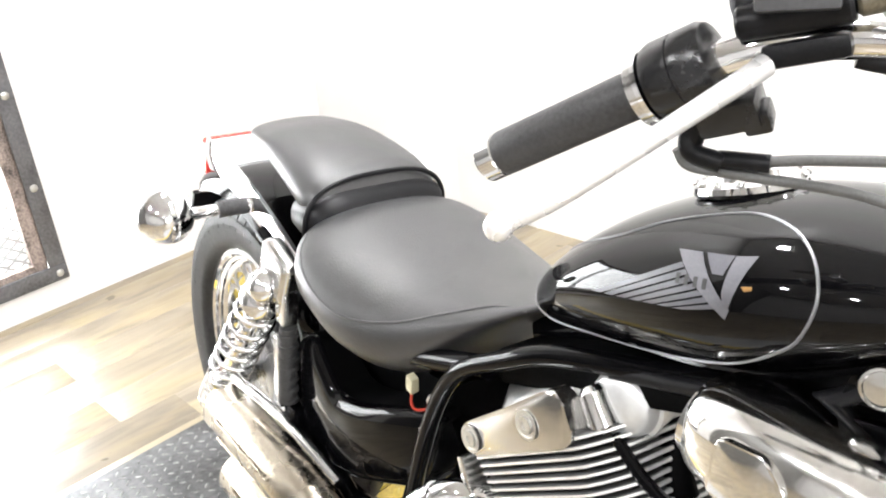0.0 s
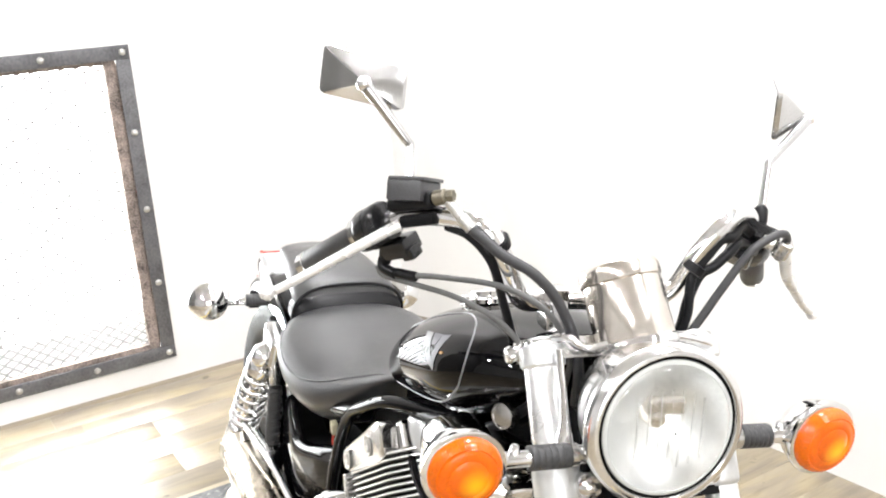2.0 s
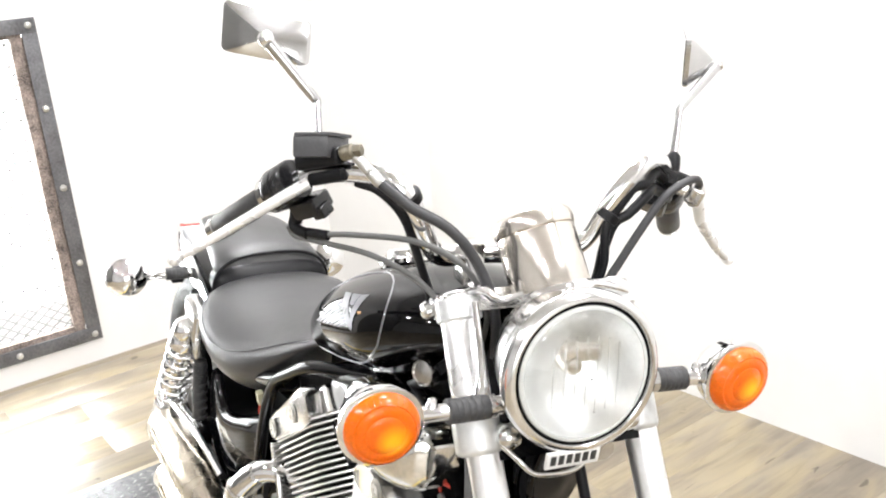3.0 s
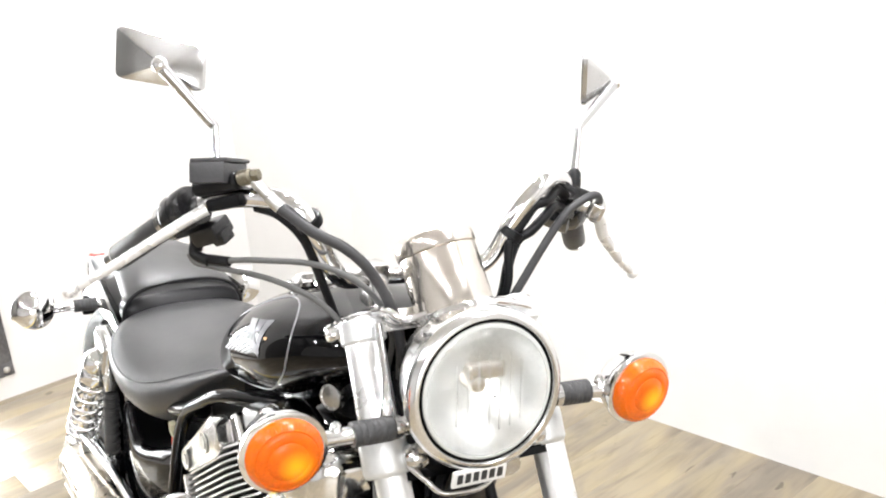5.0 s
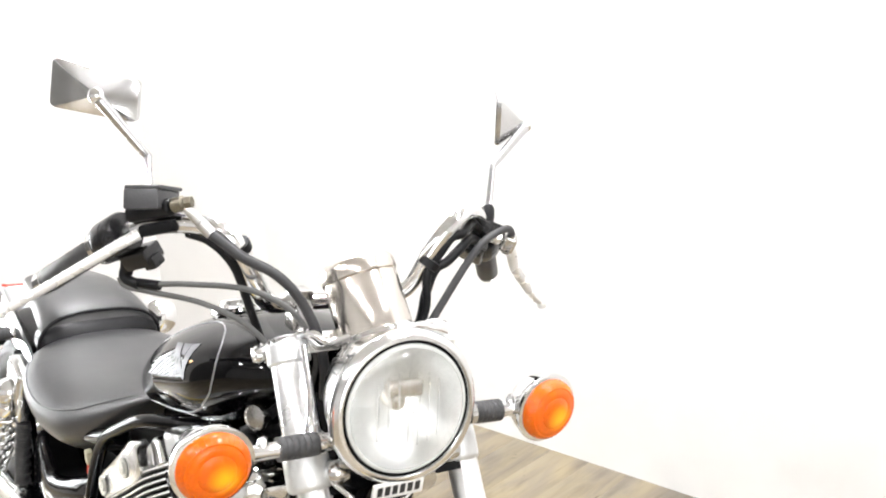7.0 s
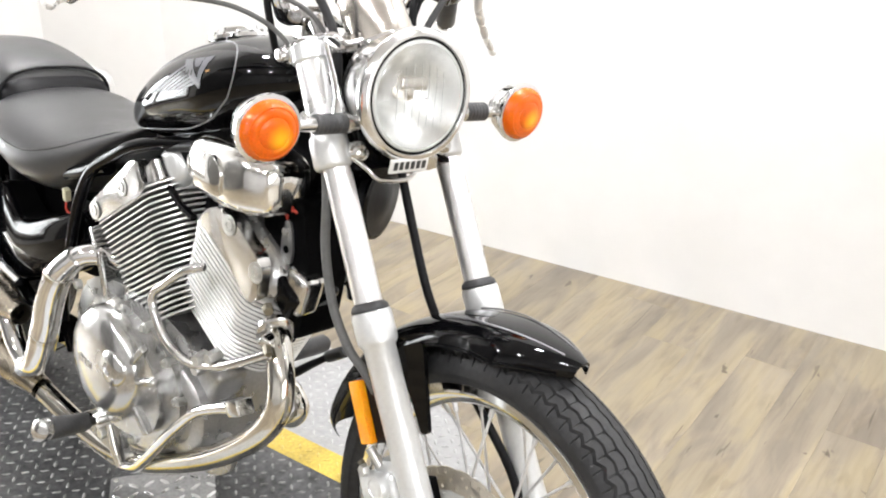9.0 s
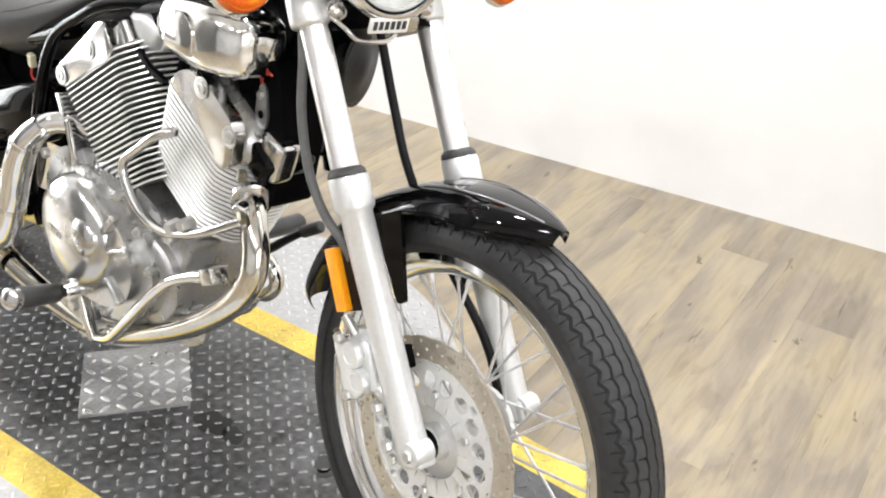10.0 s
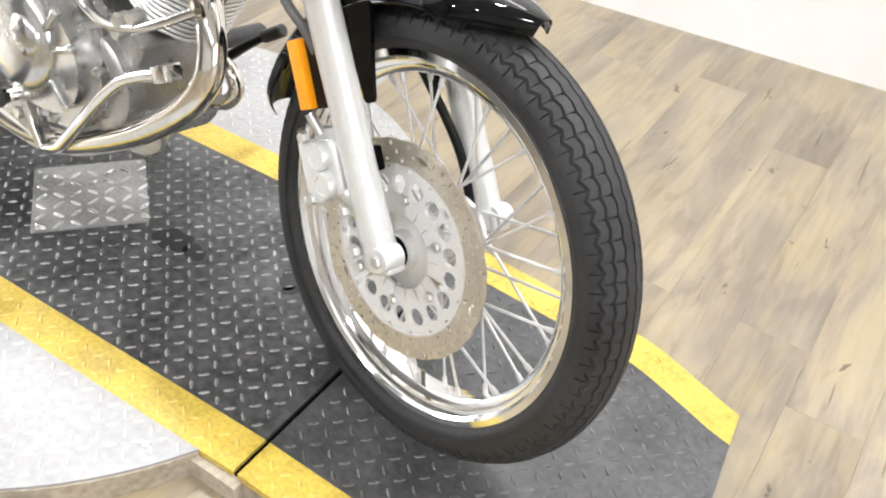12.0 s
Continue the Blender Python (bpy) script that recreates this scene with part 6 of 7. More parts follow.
    for a, t in (((0.3855, -0.0263), (0.3759, 0.0531)) if front else ((0.325, -0.016), (0.331, 0.088))):
        bp("cover_bolt", lathe(bmesh.new(), at(a, t, -y_in - 0.0205), (0, -1, 0), [(0.0145, 0.0005), (0.0150, 0.002), (0.0125, 0.0022), (0.0115, 0.0006), (0.009, 0.0006), (0.009, 0.004), (0.0045, 0.004), (0.0042, 0.002), (0.0005, 0.002)], 20), SCREW, engine)
    if not front:
        bp("head_boss", cyl(bmesh.new(), at(0.308, 0.160, -0.094), at(0.352, 0.156, -0.094), 0.017, 0.015, 20, 0.006), POLISHED, engine, "polished rounded corner of the head")
        bp("fin_strap", box(bmesh.new(), at(0.245, -0.062, -0.112), (0.012, 0.026, 0.125), (0, -27, 0), 0.003), POLISHED, engine, "ribbed alloy strap beside the fins")
    return at


cylinder(AX_R, -0.005, False)
at_f = cylinder(AX_F, -0.025, True)
# intake side castings at the front head
bp("rocker_box", box(bmesh.new(), at_f(0.352, 0.085, -0.03), (0.055, 0.085, 0.045), (0, 30, 0), 0.012, 3), BLACK, engine, "black cover behind the front head")
bp("chrome_plug_cover", ball(box(bmesh.new(), (-0.312, -0.070, 0.588), (0.048, 0.04, 0.062), (0, 15, 0), 0.012, 3), (-0.345, -0.085, 0.590), 0.022, 14, 8, 0.9, 0.7, 1.3), POLISHED, engine, "polished plug cover")
# air cleaner and carburettor between the heads
air = bp("air_cleaner", superloft(bmesh.new(), [(-0.516, 0.702, 0.748, 0.030), (-0.503, 0.688, 0.766, 0.047), (-0.46, 0.679, 0.776, 0.056), (-0.41, 0.676, 0.779, 0.059), (-0.37, 0.680, 0.776, 0.055), (-0.340, 0.690, 0.766, 0.042), (-0.328, 0.708, 0.750, 0.020)], 2.9, 40, 5), POD, label="chrome air cleaner pod between the cylinders")
air.data.transform(Matrix.Translation((0, -0.084, 0)))
# added facet in the outline of a bright window reflection, no separate panel
bp("pod_reflection", slab(bmesh.new(), rounded([(-0.032, -0.022), (0.030, -0.026), (0.034, 0.012), (0.014, 0.030), (-0.026, 0.026)], 0.008), 0.006, Matrix.Translation((-0.438, -0.140, 0.728)) @ Matrix(((1, 0, 0, 0), (0, 0, -1, 0), (0, 1, 0, 0), (0, 0, 0, 1))), 0.002), POD, air, "added flat facet shaped like a window's reflection on the pod")
bp("pod_clamp", lathe(bmesh.new(), V(-0.508, -0.088, 0.724), V(-1, 0.0, 0.12), [(0.030, 0), (0.036, 0.001), (0.036, 0.009), (0.030, 0.011)], 28), CHROME, air)
bp("pod_backing", box(bmesh.new(), (-0.42, 0.0, 0.715), (0.17, 0.07, 0.08), (0, 0, 0), 0.012), BLACK_AND_SHADE, air)
carb = bp("carburettor", lathe(bmesh.new(), V(-0.612, -0.060, 0.684), (0.12, -1, 0.08), [(0.026, -0.05), (0.031, -0.02), (0.0350, 0.002), (0.0368, 0.008), (0.0368, 0.014), (0.0335, 0.016), (0.0325, 0.024), (0.0295, 0.031), (0.0235, 0.0355), (0.014, 0.0380), (0.001, 0.0390)], 36), FORK, label="round polished carburettor cap above the rear cylinder")
for k in range(3):
    a = 2 * math.pi * k / 3 + 0.9
    bp("cap_screw", lathe(bmesh.new(), V(-0.612 + 0.0375 * math.cos(a), -0.072, 0.684 + 0.0375 * math.sin(a)), (0, -1, 0), [(0.0065, -0.02), (0.0065, 0.006), (0.005, 0.009), (0.001, 0.009)], 12), SCREW, carb)
bp("intake_stub", tube(bmesh.new(), [V(-0.60, -0.03, 0.66), V(-0.57, -0.045, 0.62), V(-0.56, -0.045, 0.60)], 0.014, 12), BLACK_AND_SHADE, carb)
bp("push_link", tube(bmesh.new(), [V(-0.60, -0.100, 0.662), V(-0.56, -0.106, 0.646), V(-0.52, -0.108, 0.636)], 0.006, 8), FRAME, carb)
# breather and oil pipes
bp("crash_tube", tube(bmesh.new(), [V(-0.450, -0.135, 0.588), V(-0.478, -0.150, 0.574), V(-0.520, -0.152, 0.541), V(-0.552, -0.152, 0.514), V(-0.553, -0.152, 0.492), V(-0.532, -0.152, 0.464), V(-0.505, -0.150, 0.444), V(-0.464, -0.150, 0.438), V(-0.420, -0.148, 0.448), V(-0.367, -0.145, 0.471), V(-0.300, -0.130, 0.512)], 0.0070, 12), POLISHED, label="bent alloy pipe round the front cylinder")
for x, y, z in ((-0.435, -0.135, 0.455), (-0.405, -0.135, 0.470), (-0.445, -0.13, 0.435)):
    bp("banjo_bolt", hex_bolt(bmesh.new(), V(x, y, z), (0.1, -1, -0.15), 0.0105, 0.022), SCREW)
bp("cable_stay", box(box(bmesh.new(), (-0.742, -0.128, 0.470), (0.016, 0.012, 0.085), (0, -18, 0), 0.004), (-0.705, -0.135, 0.435), (0.07, 0.014, 0.016), (0, -22, 0), 0.004), POLISHED, label="polished cable stay above the gearbox")
for x, z in ((-0.728, 0.435), (-0.675, 0.452), (-0.80, 0.440)):
    bp("stay_bolt", hex_bolt(bmesh.new(), V(x, -0.14, z), (0, -1, 0), 0.009, 0.010), SCREW)

# -- exhaust --
ex = bp("front_exhaust_pipe", tube(bmesh.new(), [V(-0.352, -0.080, 0.524), V(-0.322, -0.098, 0.515), V(-0.300, -0.110, 0.494), V(-0.284, -0.118, 0.464), V(-0.285, -0.123, 0.426), V(-0.322, -0.126, 0.372), V(-0.408, -0.127, 0.300), V(-0.508, -0.128, 0.236), V(-0.598, -0.129, 0.190), V(-0.690, -0.134, 0.168), V(-0.80, -0.146, 0.172), V(-0.90, -0.160, 0.196), V(-0.96, -0.165, 0.205)], 0.0190, 20, 8), PIPE, label="chrome front exhaust pipe sweeping under the engine")
bp("exhaust_flange", lathe(box(bmesh.new(), (-0.332, -0.092, 0.522), (0.018, 0.088, 0.016), (0, 25, 28), 0.005, 3), V(-0.340, -0.087, 0.522), V(0.8, -0.48, -0.25), [(0.020, 0), (0.029, 0.002), (0.029, 0.010), (0.022, 0.014)], 24), POLISHED, ex, "clamp flange at the exhaust port")
for q in (-0.036, 0.036):
    bp("flange_nut", cyl(bmesh.new(), V(-0.328 - q * 0.47, -0.094 + q * 0.88, 0.519), V(-0.312 - q * 0.47, -0.102 + q * 0.88, 0.513), 0.0062, seg=6, bevel=0.001), BRASS, ex, "aged brass flange nut")
for dx, dz in ((-0.012, 0.028), (0.012, -0.026)):
    bp("flange_nut", hex_bolt(bmesh.new(), V(-0.328 + dx, -0.105, 0.532 + dz), V(0.8, -0.5, -0.1), 0.008, 0.014), BRASS, ex)
rear_run = [V(-0.740, -0.080, 0.478), V(-0.768, -0.112, 0.497), V(-0.798, -0.140, 0.490), V(-0.826, -0.158, 0.452), V(-0.852, -0.163, 0.392), V(-0.868, -0.167, 0.325), V(-0.890, -0.171, 0.265), V(-0.932, -0.172, 0.237), V(-0.980, -0.171, 0.255), V(-1.02, -0.170, 0.298), V(-1.06, -0.169, 0.324)]
rx = bp("rear_exhaust_pipe", tube(bmesh.new(), rear_run, 0.0185, 20, 8), CHROME, label="chrome rear exhaust pipe with heat shield")
for k in (1, 3):
    bp("shield_clamp", lathe(bmesh.new(), rear_run[2 + k] + V(-0.002, -0.006, 0), rear_run[3 + k] - rear_run[2 + k], [(0.0235, -0.004), (0.0255, -0.003), (0.0255, 0.005), (0.0235, 0.006)], 28), PIPE, rx)
bp("heat_shield", tube(bmesh.new(), [p + V(-0.002, -0.006, 0) for p in rear_run[2:8]], [0.0195, 0.0225, 0.0240, 0.0245, 0.0240, 0.0205], 22, 6), CHROME, rx, "chrome heat shield over the pipe")


def muffler(p0, p1, r, label):
    d = (p1 - p0).normalized()
    n = (p1 - p0).length
    mu = bp("muffler", lathe(bmesh.new(), p0, d, [(0.020, -0.03), (0.022, 0.0), (r * 0.85, 0.05), (r, 0.10), (r, n - 0.004), (r - 0.002, n), (r - 0.006, n + 0.001), (r - 0.008, n - 0.006), (0.016, n - 0.02), (0.015, n - 0.06)], 40, caps=False), MUFFLER, label=label)
    bp("end_pipe", lathe(bmesh.new(), p1 - d * 0.03, d, [(0.013, 0), (0.016, 0.0), (0.016, 0.034), (0.013, 0.034)], 20, loop=True, caps=False), BLACK_AND_SHADE, mu)
    u, v, w = frame_of(d)
    side = V(0, -1, 0) - d * V(0, -1, 0).dot(d)
    side.normalize()
    up = d.cross(side)
    for s in (0.35, -0.45):
        pts = [p0 + d * t + side * (math.sqrt(1 - s * s) * (r + 0.0012)) + up * (s * (r + 0.0012)) for t in np.linspace(0.12, n - 0.05, 8)]
        bp("seam_line", tube(bmesh.new(), pts, 0.0018, 6, 2), MUFFLER, mu)
    return mu


muffler(V(-1.00, -0.168, 0.326), V(-1.345, -0.173, 0.332), 0.039, "upper chrome muffler with straight cut end")
muffler(V(-0.93, -0.165, 0.205), V(-1.300, -0.172, 0.236), 0.039, "lower chrome muffler under the upper one")
bp("muffler_bracket", tube(bmesh.new(), [V(-1.330, -0.160, 0.385), V(-1.26, -0.154, 0.386), V(-1.16, -0.146, 0.380), V(-1.04, -0.138, 0.358)], 0.009, 10), CHROME, label="chrome muffler hanger bar")
bp("hanger_lug", box(bmesh.new(), (-1.352, -0.162, 0.366), (0.05, 0.012, 0.04), (0, 10, 0), 0.005), POLISHED)

# -- foot controls --
PEG0, PEGD = V(-0.708, -0.166, 0.230), V(0.034, -0.112, 0.034).normalized()
peg = bp("foot_peg", lathe(bmesh.new(), PEG0, PEGD, [(0.009, 0), (0.010, 0.015), (0.0145, 0.017), (0.0165, 0.025), (0.0185, 0.100), (0.0170, 0.104)], 20), RUBBER, label="black rubber rider foot peg with alloy end")
bp("peg_end", lathe(bmesh.new(), PEG0 + PEGD * 0.103, PEGD, [(0.0175, 0), (0.0185, 0.004), (0.0175, 0.014), (0.011, 0.019), (0.001, 0.020)], 20), POLISHED, peg)
bp("peg_pivot", box(bmesh.new(), (-0.694, -0.168, 0.243), (0.055, 0.030, 0.014), (0, -16, 0), 0.004), POLISHED, peg)
pedal = bp("brake_pedal", tube(bmesh.new(), [V(-0.640, -0.150, 0.170), V(-0.600, -0.152, 0.188), V(-0.570, -0.152, 0.218), V(-0.530, -0.152, 0.264), V(-0.490, -0.151, 0.311), V(-0.436, -0.149, 0.365), V(-0.385, -0.146, 0.395), V(-0.345, -0.143, 0.412)], 0.0092, 14), CHROME, label="chrome rear brake pedal lever")
bp("pedal_pad", box(bmesh.new(), (-0.345, -0.140, 0.414), (0.03, 0.03, 0.024), (0, -25, 0), 0.005), POLISHED, pedal)
bp("pedal_arm", tube(bmesh.new(), [V(-0.668, -0.160, 0.238), V(-0.652, -0.160, 0.205), V(-0.640, -0.156, 0.172)], 0.0070, 10), PIPE, pedal)
bp("foot_bracket", slab(bmesh.new(), rounded([(-0.81, 0.185), (-0.72, 0.245), (-0.655, 0.235), (-0.632, 0.182), (-0.665, 0.155), (-0.80, 0.145)], 0.015), 0.012, Matrix.Translation((0, -0.138, 0)) @ Matrix(((1, 0, 0, 0), (0, 0, -1, 0), (0, 1, 0, 0), (0, 0, 0, 1))), 0.003), ALU, label="cast alloy foot peg bracket")
for x, z in ((-0.70, 0.205), (-0.655, 0.19)):
    bp("bracket_bolt", hex_bolt(bmesh.new(), V(x, -0.152, z), (0, -1, 0), 0.010, 0.009), SCREW)
bp("left_foot_peg", lathe(bmesh.new(), V(-0.640, 0.165, 0.285), (0, 1, 0), [(0.009, 0), (0.010, 0.02), (0.0165, 0.022), (0.0180, 0.110), (0.012, 0.118)], 18), RUBBER, label="black rubber foot peg on the far side")
sh = bp("gear_lever", tube(bmesh.new(), [V(-0.60, 0.118, 0.285), V(-0.545, 0.120, 0.305), V(-0.500, 0.120, 0.340), V(-0.455, 0.121, 0.375)], [0.010, 0.009, 0.0075, 0.0060], 10), PLASTIC, label="black gear lever")
bp("gear_rubber", cyl(bmesh.new(), V(-0.458, 0.121, 0.373), V(-0.418, 0.124, 0.399), 0.0105, seg=12, bevel=0.003), RUBBER, sh)
bp("left_pipe_loop", tube(bmesh.new(), [V(-0.50, 0.030, 0.335), V(-0.462, 0.030, 0.352), V(-0.425, 0.030, 0.350), V(-0.408, 0.030, 0.325), V(-0.428, 0.030, 0.296), V(-0.470, 0.030, 0.282)], 0.0120, 14), PIPE, label="bent chrome pipe in front of the engine")
# side stand on the far side, its foot on the plate
foot_w = BIKE.inverted() @ V(-0.86, 0.265, 0.004)
ss = bp("side_stand", tube(bmesh.new(), [V(-0.68, 0.10, 0.215), V(-0.75, 0.16, 0.15), foot_w + V(0, -0.01, 0.012)], 0.0105, 12), FRAME, label="black side stand taking the lean")
bp("stand_foot", box(bmesh.new(), (foot_w.x, foot_w.y, foot_w.z + 0.004), (0.05, 0.035, 0.008), (9, 0, 0), 0.003), FRAME, ss)

# -- handlebar and controls --
bar = hb("handlebar", tube(bmesh.new(), [V(-0.580, -0.273, 0.944), V(-0.535, -0.257, 0.973), V(-0.488, -0.238, 1.003), V(-0.432, -0.210, 1.034), V(-0.378, -0.165, 1.040), V(-0.362, -0.138, 1.016), V(-0.372, -0.108, 0.968), V(-0.392, -0.080, 0.944), V(-0.398, -0.04, 0.942),
                                   V(-0.390, 0.0, 0.942), V(-0.384, 0.05, 0.942), V(-0.376, 0.085, 0.946), V(-0.368, 0.102, 0.962), V(-0.358, 0.116, 0.998), V(-0.352, 0.138, 1.030), V(-0.356, 0.170, 1.050), V(-0.374, 0.206, 1.043), V(-0.400, 0.236, 1.016), V(-0.427, 0.270, 0.980), V(-0.460, 0.306, 0.950), V(-0.488, 0.336, 0.928)], 0.0112, 18, 8), CHROME, label="pulled-back chrome handlebar")
for y in (-0.045, 0.045):
    hb("bar_clamp", box(bmesh.new(), (-0.390, y, 0.936), (0.032, 0.026, 0.05), (0, 0, -8.5), 0.006), POLISHED, bar)


def along(p, q, t):
    return Vector(p).lerp(Vector(q), t)


G0, G1 = V(-0.492, -0.241, 1.001), V(-0.587, -0.276, 0.940)
grip = hb("throttle_grip", lathe(bmesh.new(), G0, G1 - G0, [(0.0140, 0), (0.0149, 0.002), (0.0149, 0.108), (0.0140, 0.110)], 26), RUBBER, bar, "black rubber throttle grip")
hb("bar_end", lathe(bmesh.new(), G0 + (G1 - G0).normalized() * 0.110, G1 - G0, [(0.0138, 0), (0.0148, 0.001), (0.0148, 0.013), (0.0115, 0.016), (0.001, 0.017)], 24), CHROME, bar, "chrome bar end")
hb("grip_flange", lathe(bmesh.new(), G0 - (G1 - G0).normalized() * 0.004, G1 - G0, [(0.016, 0), (0.0215, 0.001), (0.0215, 0.007), (0.016, 0.008)], 26), POLISHED, bar)
GD = (G1 - G0).normalized()
sw = hb("switch_housing_right", lathe(bmesh.new(), G0 - GD * 0.047, GD, [(0.014, 0), (0.0215, 0.0015), (0.0235, 0.005), (0.0238, 0.019), (0.0228, 0.0195), (0.0228, 0.0210), (0.0238, 0.0215), (0.0242, 0.034), (0.0225, 0.039), (0.0165, 0.0415)], 28), GLOSS_PLASTIC, label="black throttle and switch housing")
hb("housing_seam", lathe(bmesh.new(), G0 - GD * 0.0035, GD, [(0.0165, -0.003), (0.0222, -0.002), (0.0222, 0.001), (0.0165, 0.0015)], 28), CHROME, sw)
hb("switch_block", box(box(bmesh.new(), (-0.455, -0.210, 0.995), (0.036, 0.032, 0.020), (22, -20, 27), 0.004, 2), (-0.440, -0.203, 0.992), (0.016, 0.020, 0.014), (22, -20, 27), 0.003, 2), GLOSS_PLASTIC, sw, "black switch block under the bar")
hb("throttle_elbow_boss", cyl(bmesh.new(), V(-0.470, -0.220, 0.990), V(-0.470, -0.222, 0.970), 0.0085, 0.0070, 12, 0.002), PLASTIC, sw)
hb("switch_button", box(bmesh.new(), (-0.448, -0.212, 1.034), (0.014, 0.012, 0.010), (22, -20, 27), 0.003), PLASTIC, sw)
mc = hb("master_cylinder", box(bmesh.new(), (-0.4210, -0.2140, 1.0635), (0.042, 0.042, 0.022), (-10, -7, 36), 0.0020), RESERVOIR, label="black square brake fluid reservoir")
hb("reservoir_lid", box(bmesh.new(), (-0.4210, -0.2120, 1.0760), (0.0432, 0.0432, 0.0040), (-10, -7, 36), 0.0012), RESERVOIR, mc)
hb("cylinder_body", cyl(bmesh.new(), V(-0.445, -0.228, 1.044), V(-0.394, -0.202, 1.060), 0.0098, seg=14, bevel=0.002), PLASTIC, mc)
hb("banjo", cyl(cyl(bmesh.new(), V(-0.394, -0.202, 1.061), V(-0.382, -0.193, 1.066), 0.0082, seg=16, bevel=0.002), V(-0.382, -0.193, 1.066), V(-0.376, -0.188, 1.068), 0.0072, 0.0066, seg=6, bevel=0.001), BRASS, mc, "dull brass banjo bolt")
hb("banjo_neck", cyl(cyl(bmesh.new(), V(-0.382, -0.192, 1.061), V(-0.371, -0.180, 1.046), 0.0054, 0.0060, seg=14, bevel=0.001), V(-0.371, -0.180, 1.046), V(-0.362, -0.171, 1.035), 0.0070, 0.0066, seg=14, bevel=0.001), SCREW, mc, "crimped hose neck")
lev = hb("brake_lever", tube(bmesh.new(), [V(-0.424, -0.226, 1.026), V(-0.428, -0.243, 1.016), V(-0.448, -0.285, 0.985), V(-0.468, -0.325, 0.955), V(-0.486, -0.347, 0.937)], [0.0066, 0.0062, 0.0057, 0.0052, 0.0046], 12), LEVER, label="silver brake lever with ball end")
hb("lever_ball", ball(bmesh.new(), V(-0.487, -0.350, 0.937), 0.0086, 18, 10), LEVER, lev)
hb("lever_perch", box(bmesh.new(), (-0.414, -0.207, 1.034), (0.046, 0.019, 0.014), (0, -16, 30), 0.005), PLASTIC, lev)
# left side
L0, L1 = V(-0.418, 0.259, 0.991), V(-0.492, 0.341, 0.925)
hb("clutch_grip", lathe(bmesh.new(), L0, L1 - L0, [(0.0150, 0.01), (0.0160, 0.012), (0.0160, 0.108), (0.0150, 0.110)], 24), RUBBER, bar, "black rubber left grip")
LD = (L1 - L0).normalized()
swl = hb("switch_housing_left", lathe(bmesh.new(), L0 - LD * 0.034, LD, [(0.013, 0), (0.0215, 0.002), (0.0240, 0.007), (0.0240, 0.019), (0.0230, 0.0195), (0.0230, 0.021), (0.0240, 0.0215), (0.0245, 0.036), (0.0220, 0.042), (0.0160, 0.044)], 28), GLOSS_PLASTIC, label="black left switch housing")
hb("switch_block", box(box(bmesh.new(), (-0.402, 0.228, 0.992), (0.046, 0.034, 0.030), (-18, -28, -42), 0.006, 3), (-0.378, 0.238, 1.018), (0.026, 0.030, 0.022), (-18, -28, -42), 0.005, 3), GLOSS_PLASTIC, swl, "black switch block under the bar")
hb("switch_button", box(bmesh.new(), (-0.376, 0.222, 1.000), (0.010, 0.014, 0.009), (-18, -28, -42), 0.003), CAST, swl)
hb("grip_end", lathe(bmesh.new(), L0 + LD * 0.110, LD, [(0.0145, 0), (0.0160, 0.001), (0.0160, 0.004), (0.0120, 0.007), (0.001, 0.008)], 24), CHROME, bar, "chrome bar end")
lev2 = hb("clutch_lever", tube(bmesh.new(), [V(-0.349, 0.244, 1.006), V(-0.357, 0.259, 0.992), V(-0.368, 0.277, 0.969), V(-0.388, 0.314, 0.943), V(-0.404, 0.350, 0.917), V(-0.415, 0.380, 0.899)], [0.0082, 0.0078, 0.0074, 0.0068, 0.006, 0.0048], 12), LEVER, label="silver clutch lever with ball end")
hb("lever_ball", ball(bmesh.new(), V(-0.417, 0.385, 0.896), 0.0080, 14, 8), LEVER, lev2)
hb("lever_perch", box(box(bmesh.new(), (-0.351, 0.244, 1.009), (0.026, 0.020, 0.024), (-20, 12, -40), 0.005, 3), (-0.366, 0.234, 1.014), (0.030, 0.018, 0.016), (-18, 0, -40), 0.004), POLISHED, lev2, "polished clutch lever perch")
hb("pivot_bolt", cyl(cyl(bmesh.new(), V(-0.349, 0.245, 1.019), V(-0.348, 0.246, 1.024), 0.0062, seg=6, bevel=0.001), V(-0.352, 0.243, 0.999), V(-0.353, 0.242, 0.993), 0.0055, seg=6, bevel=0.001), CAST, lev2)


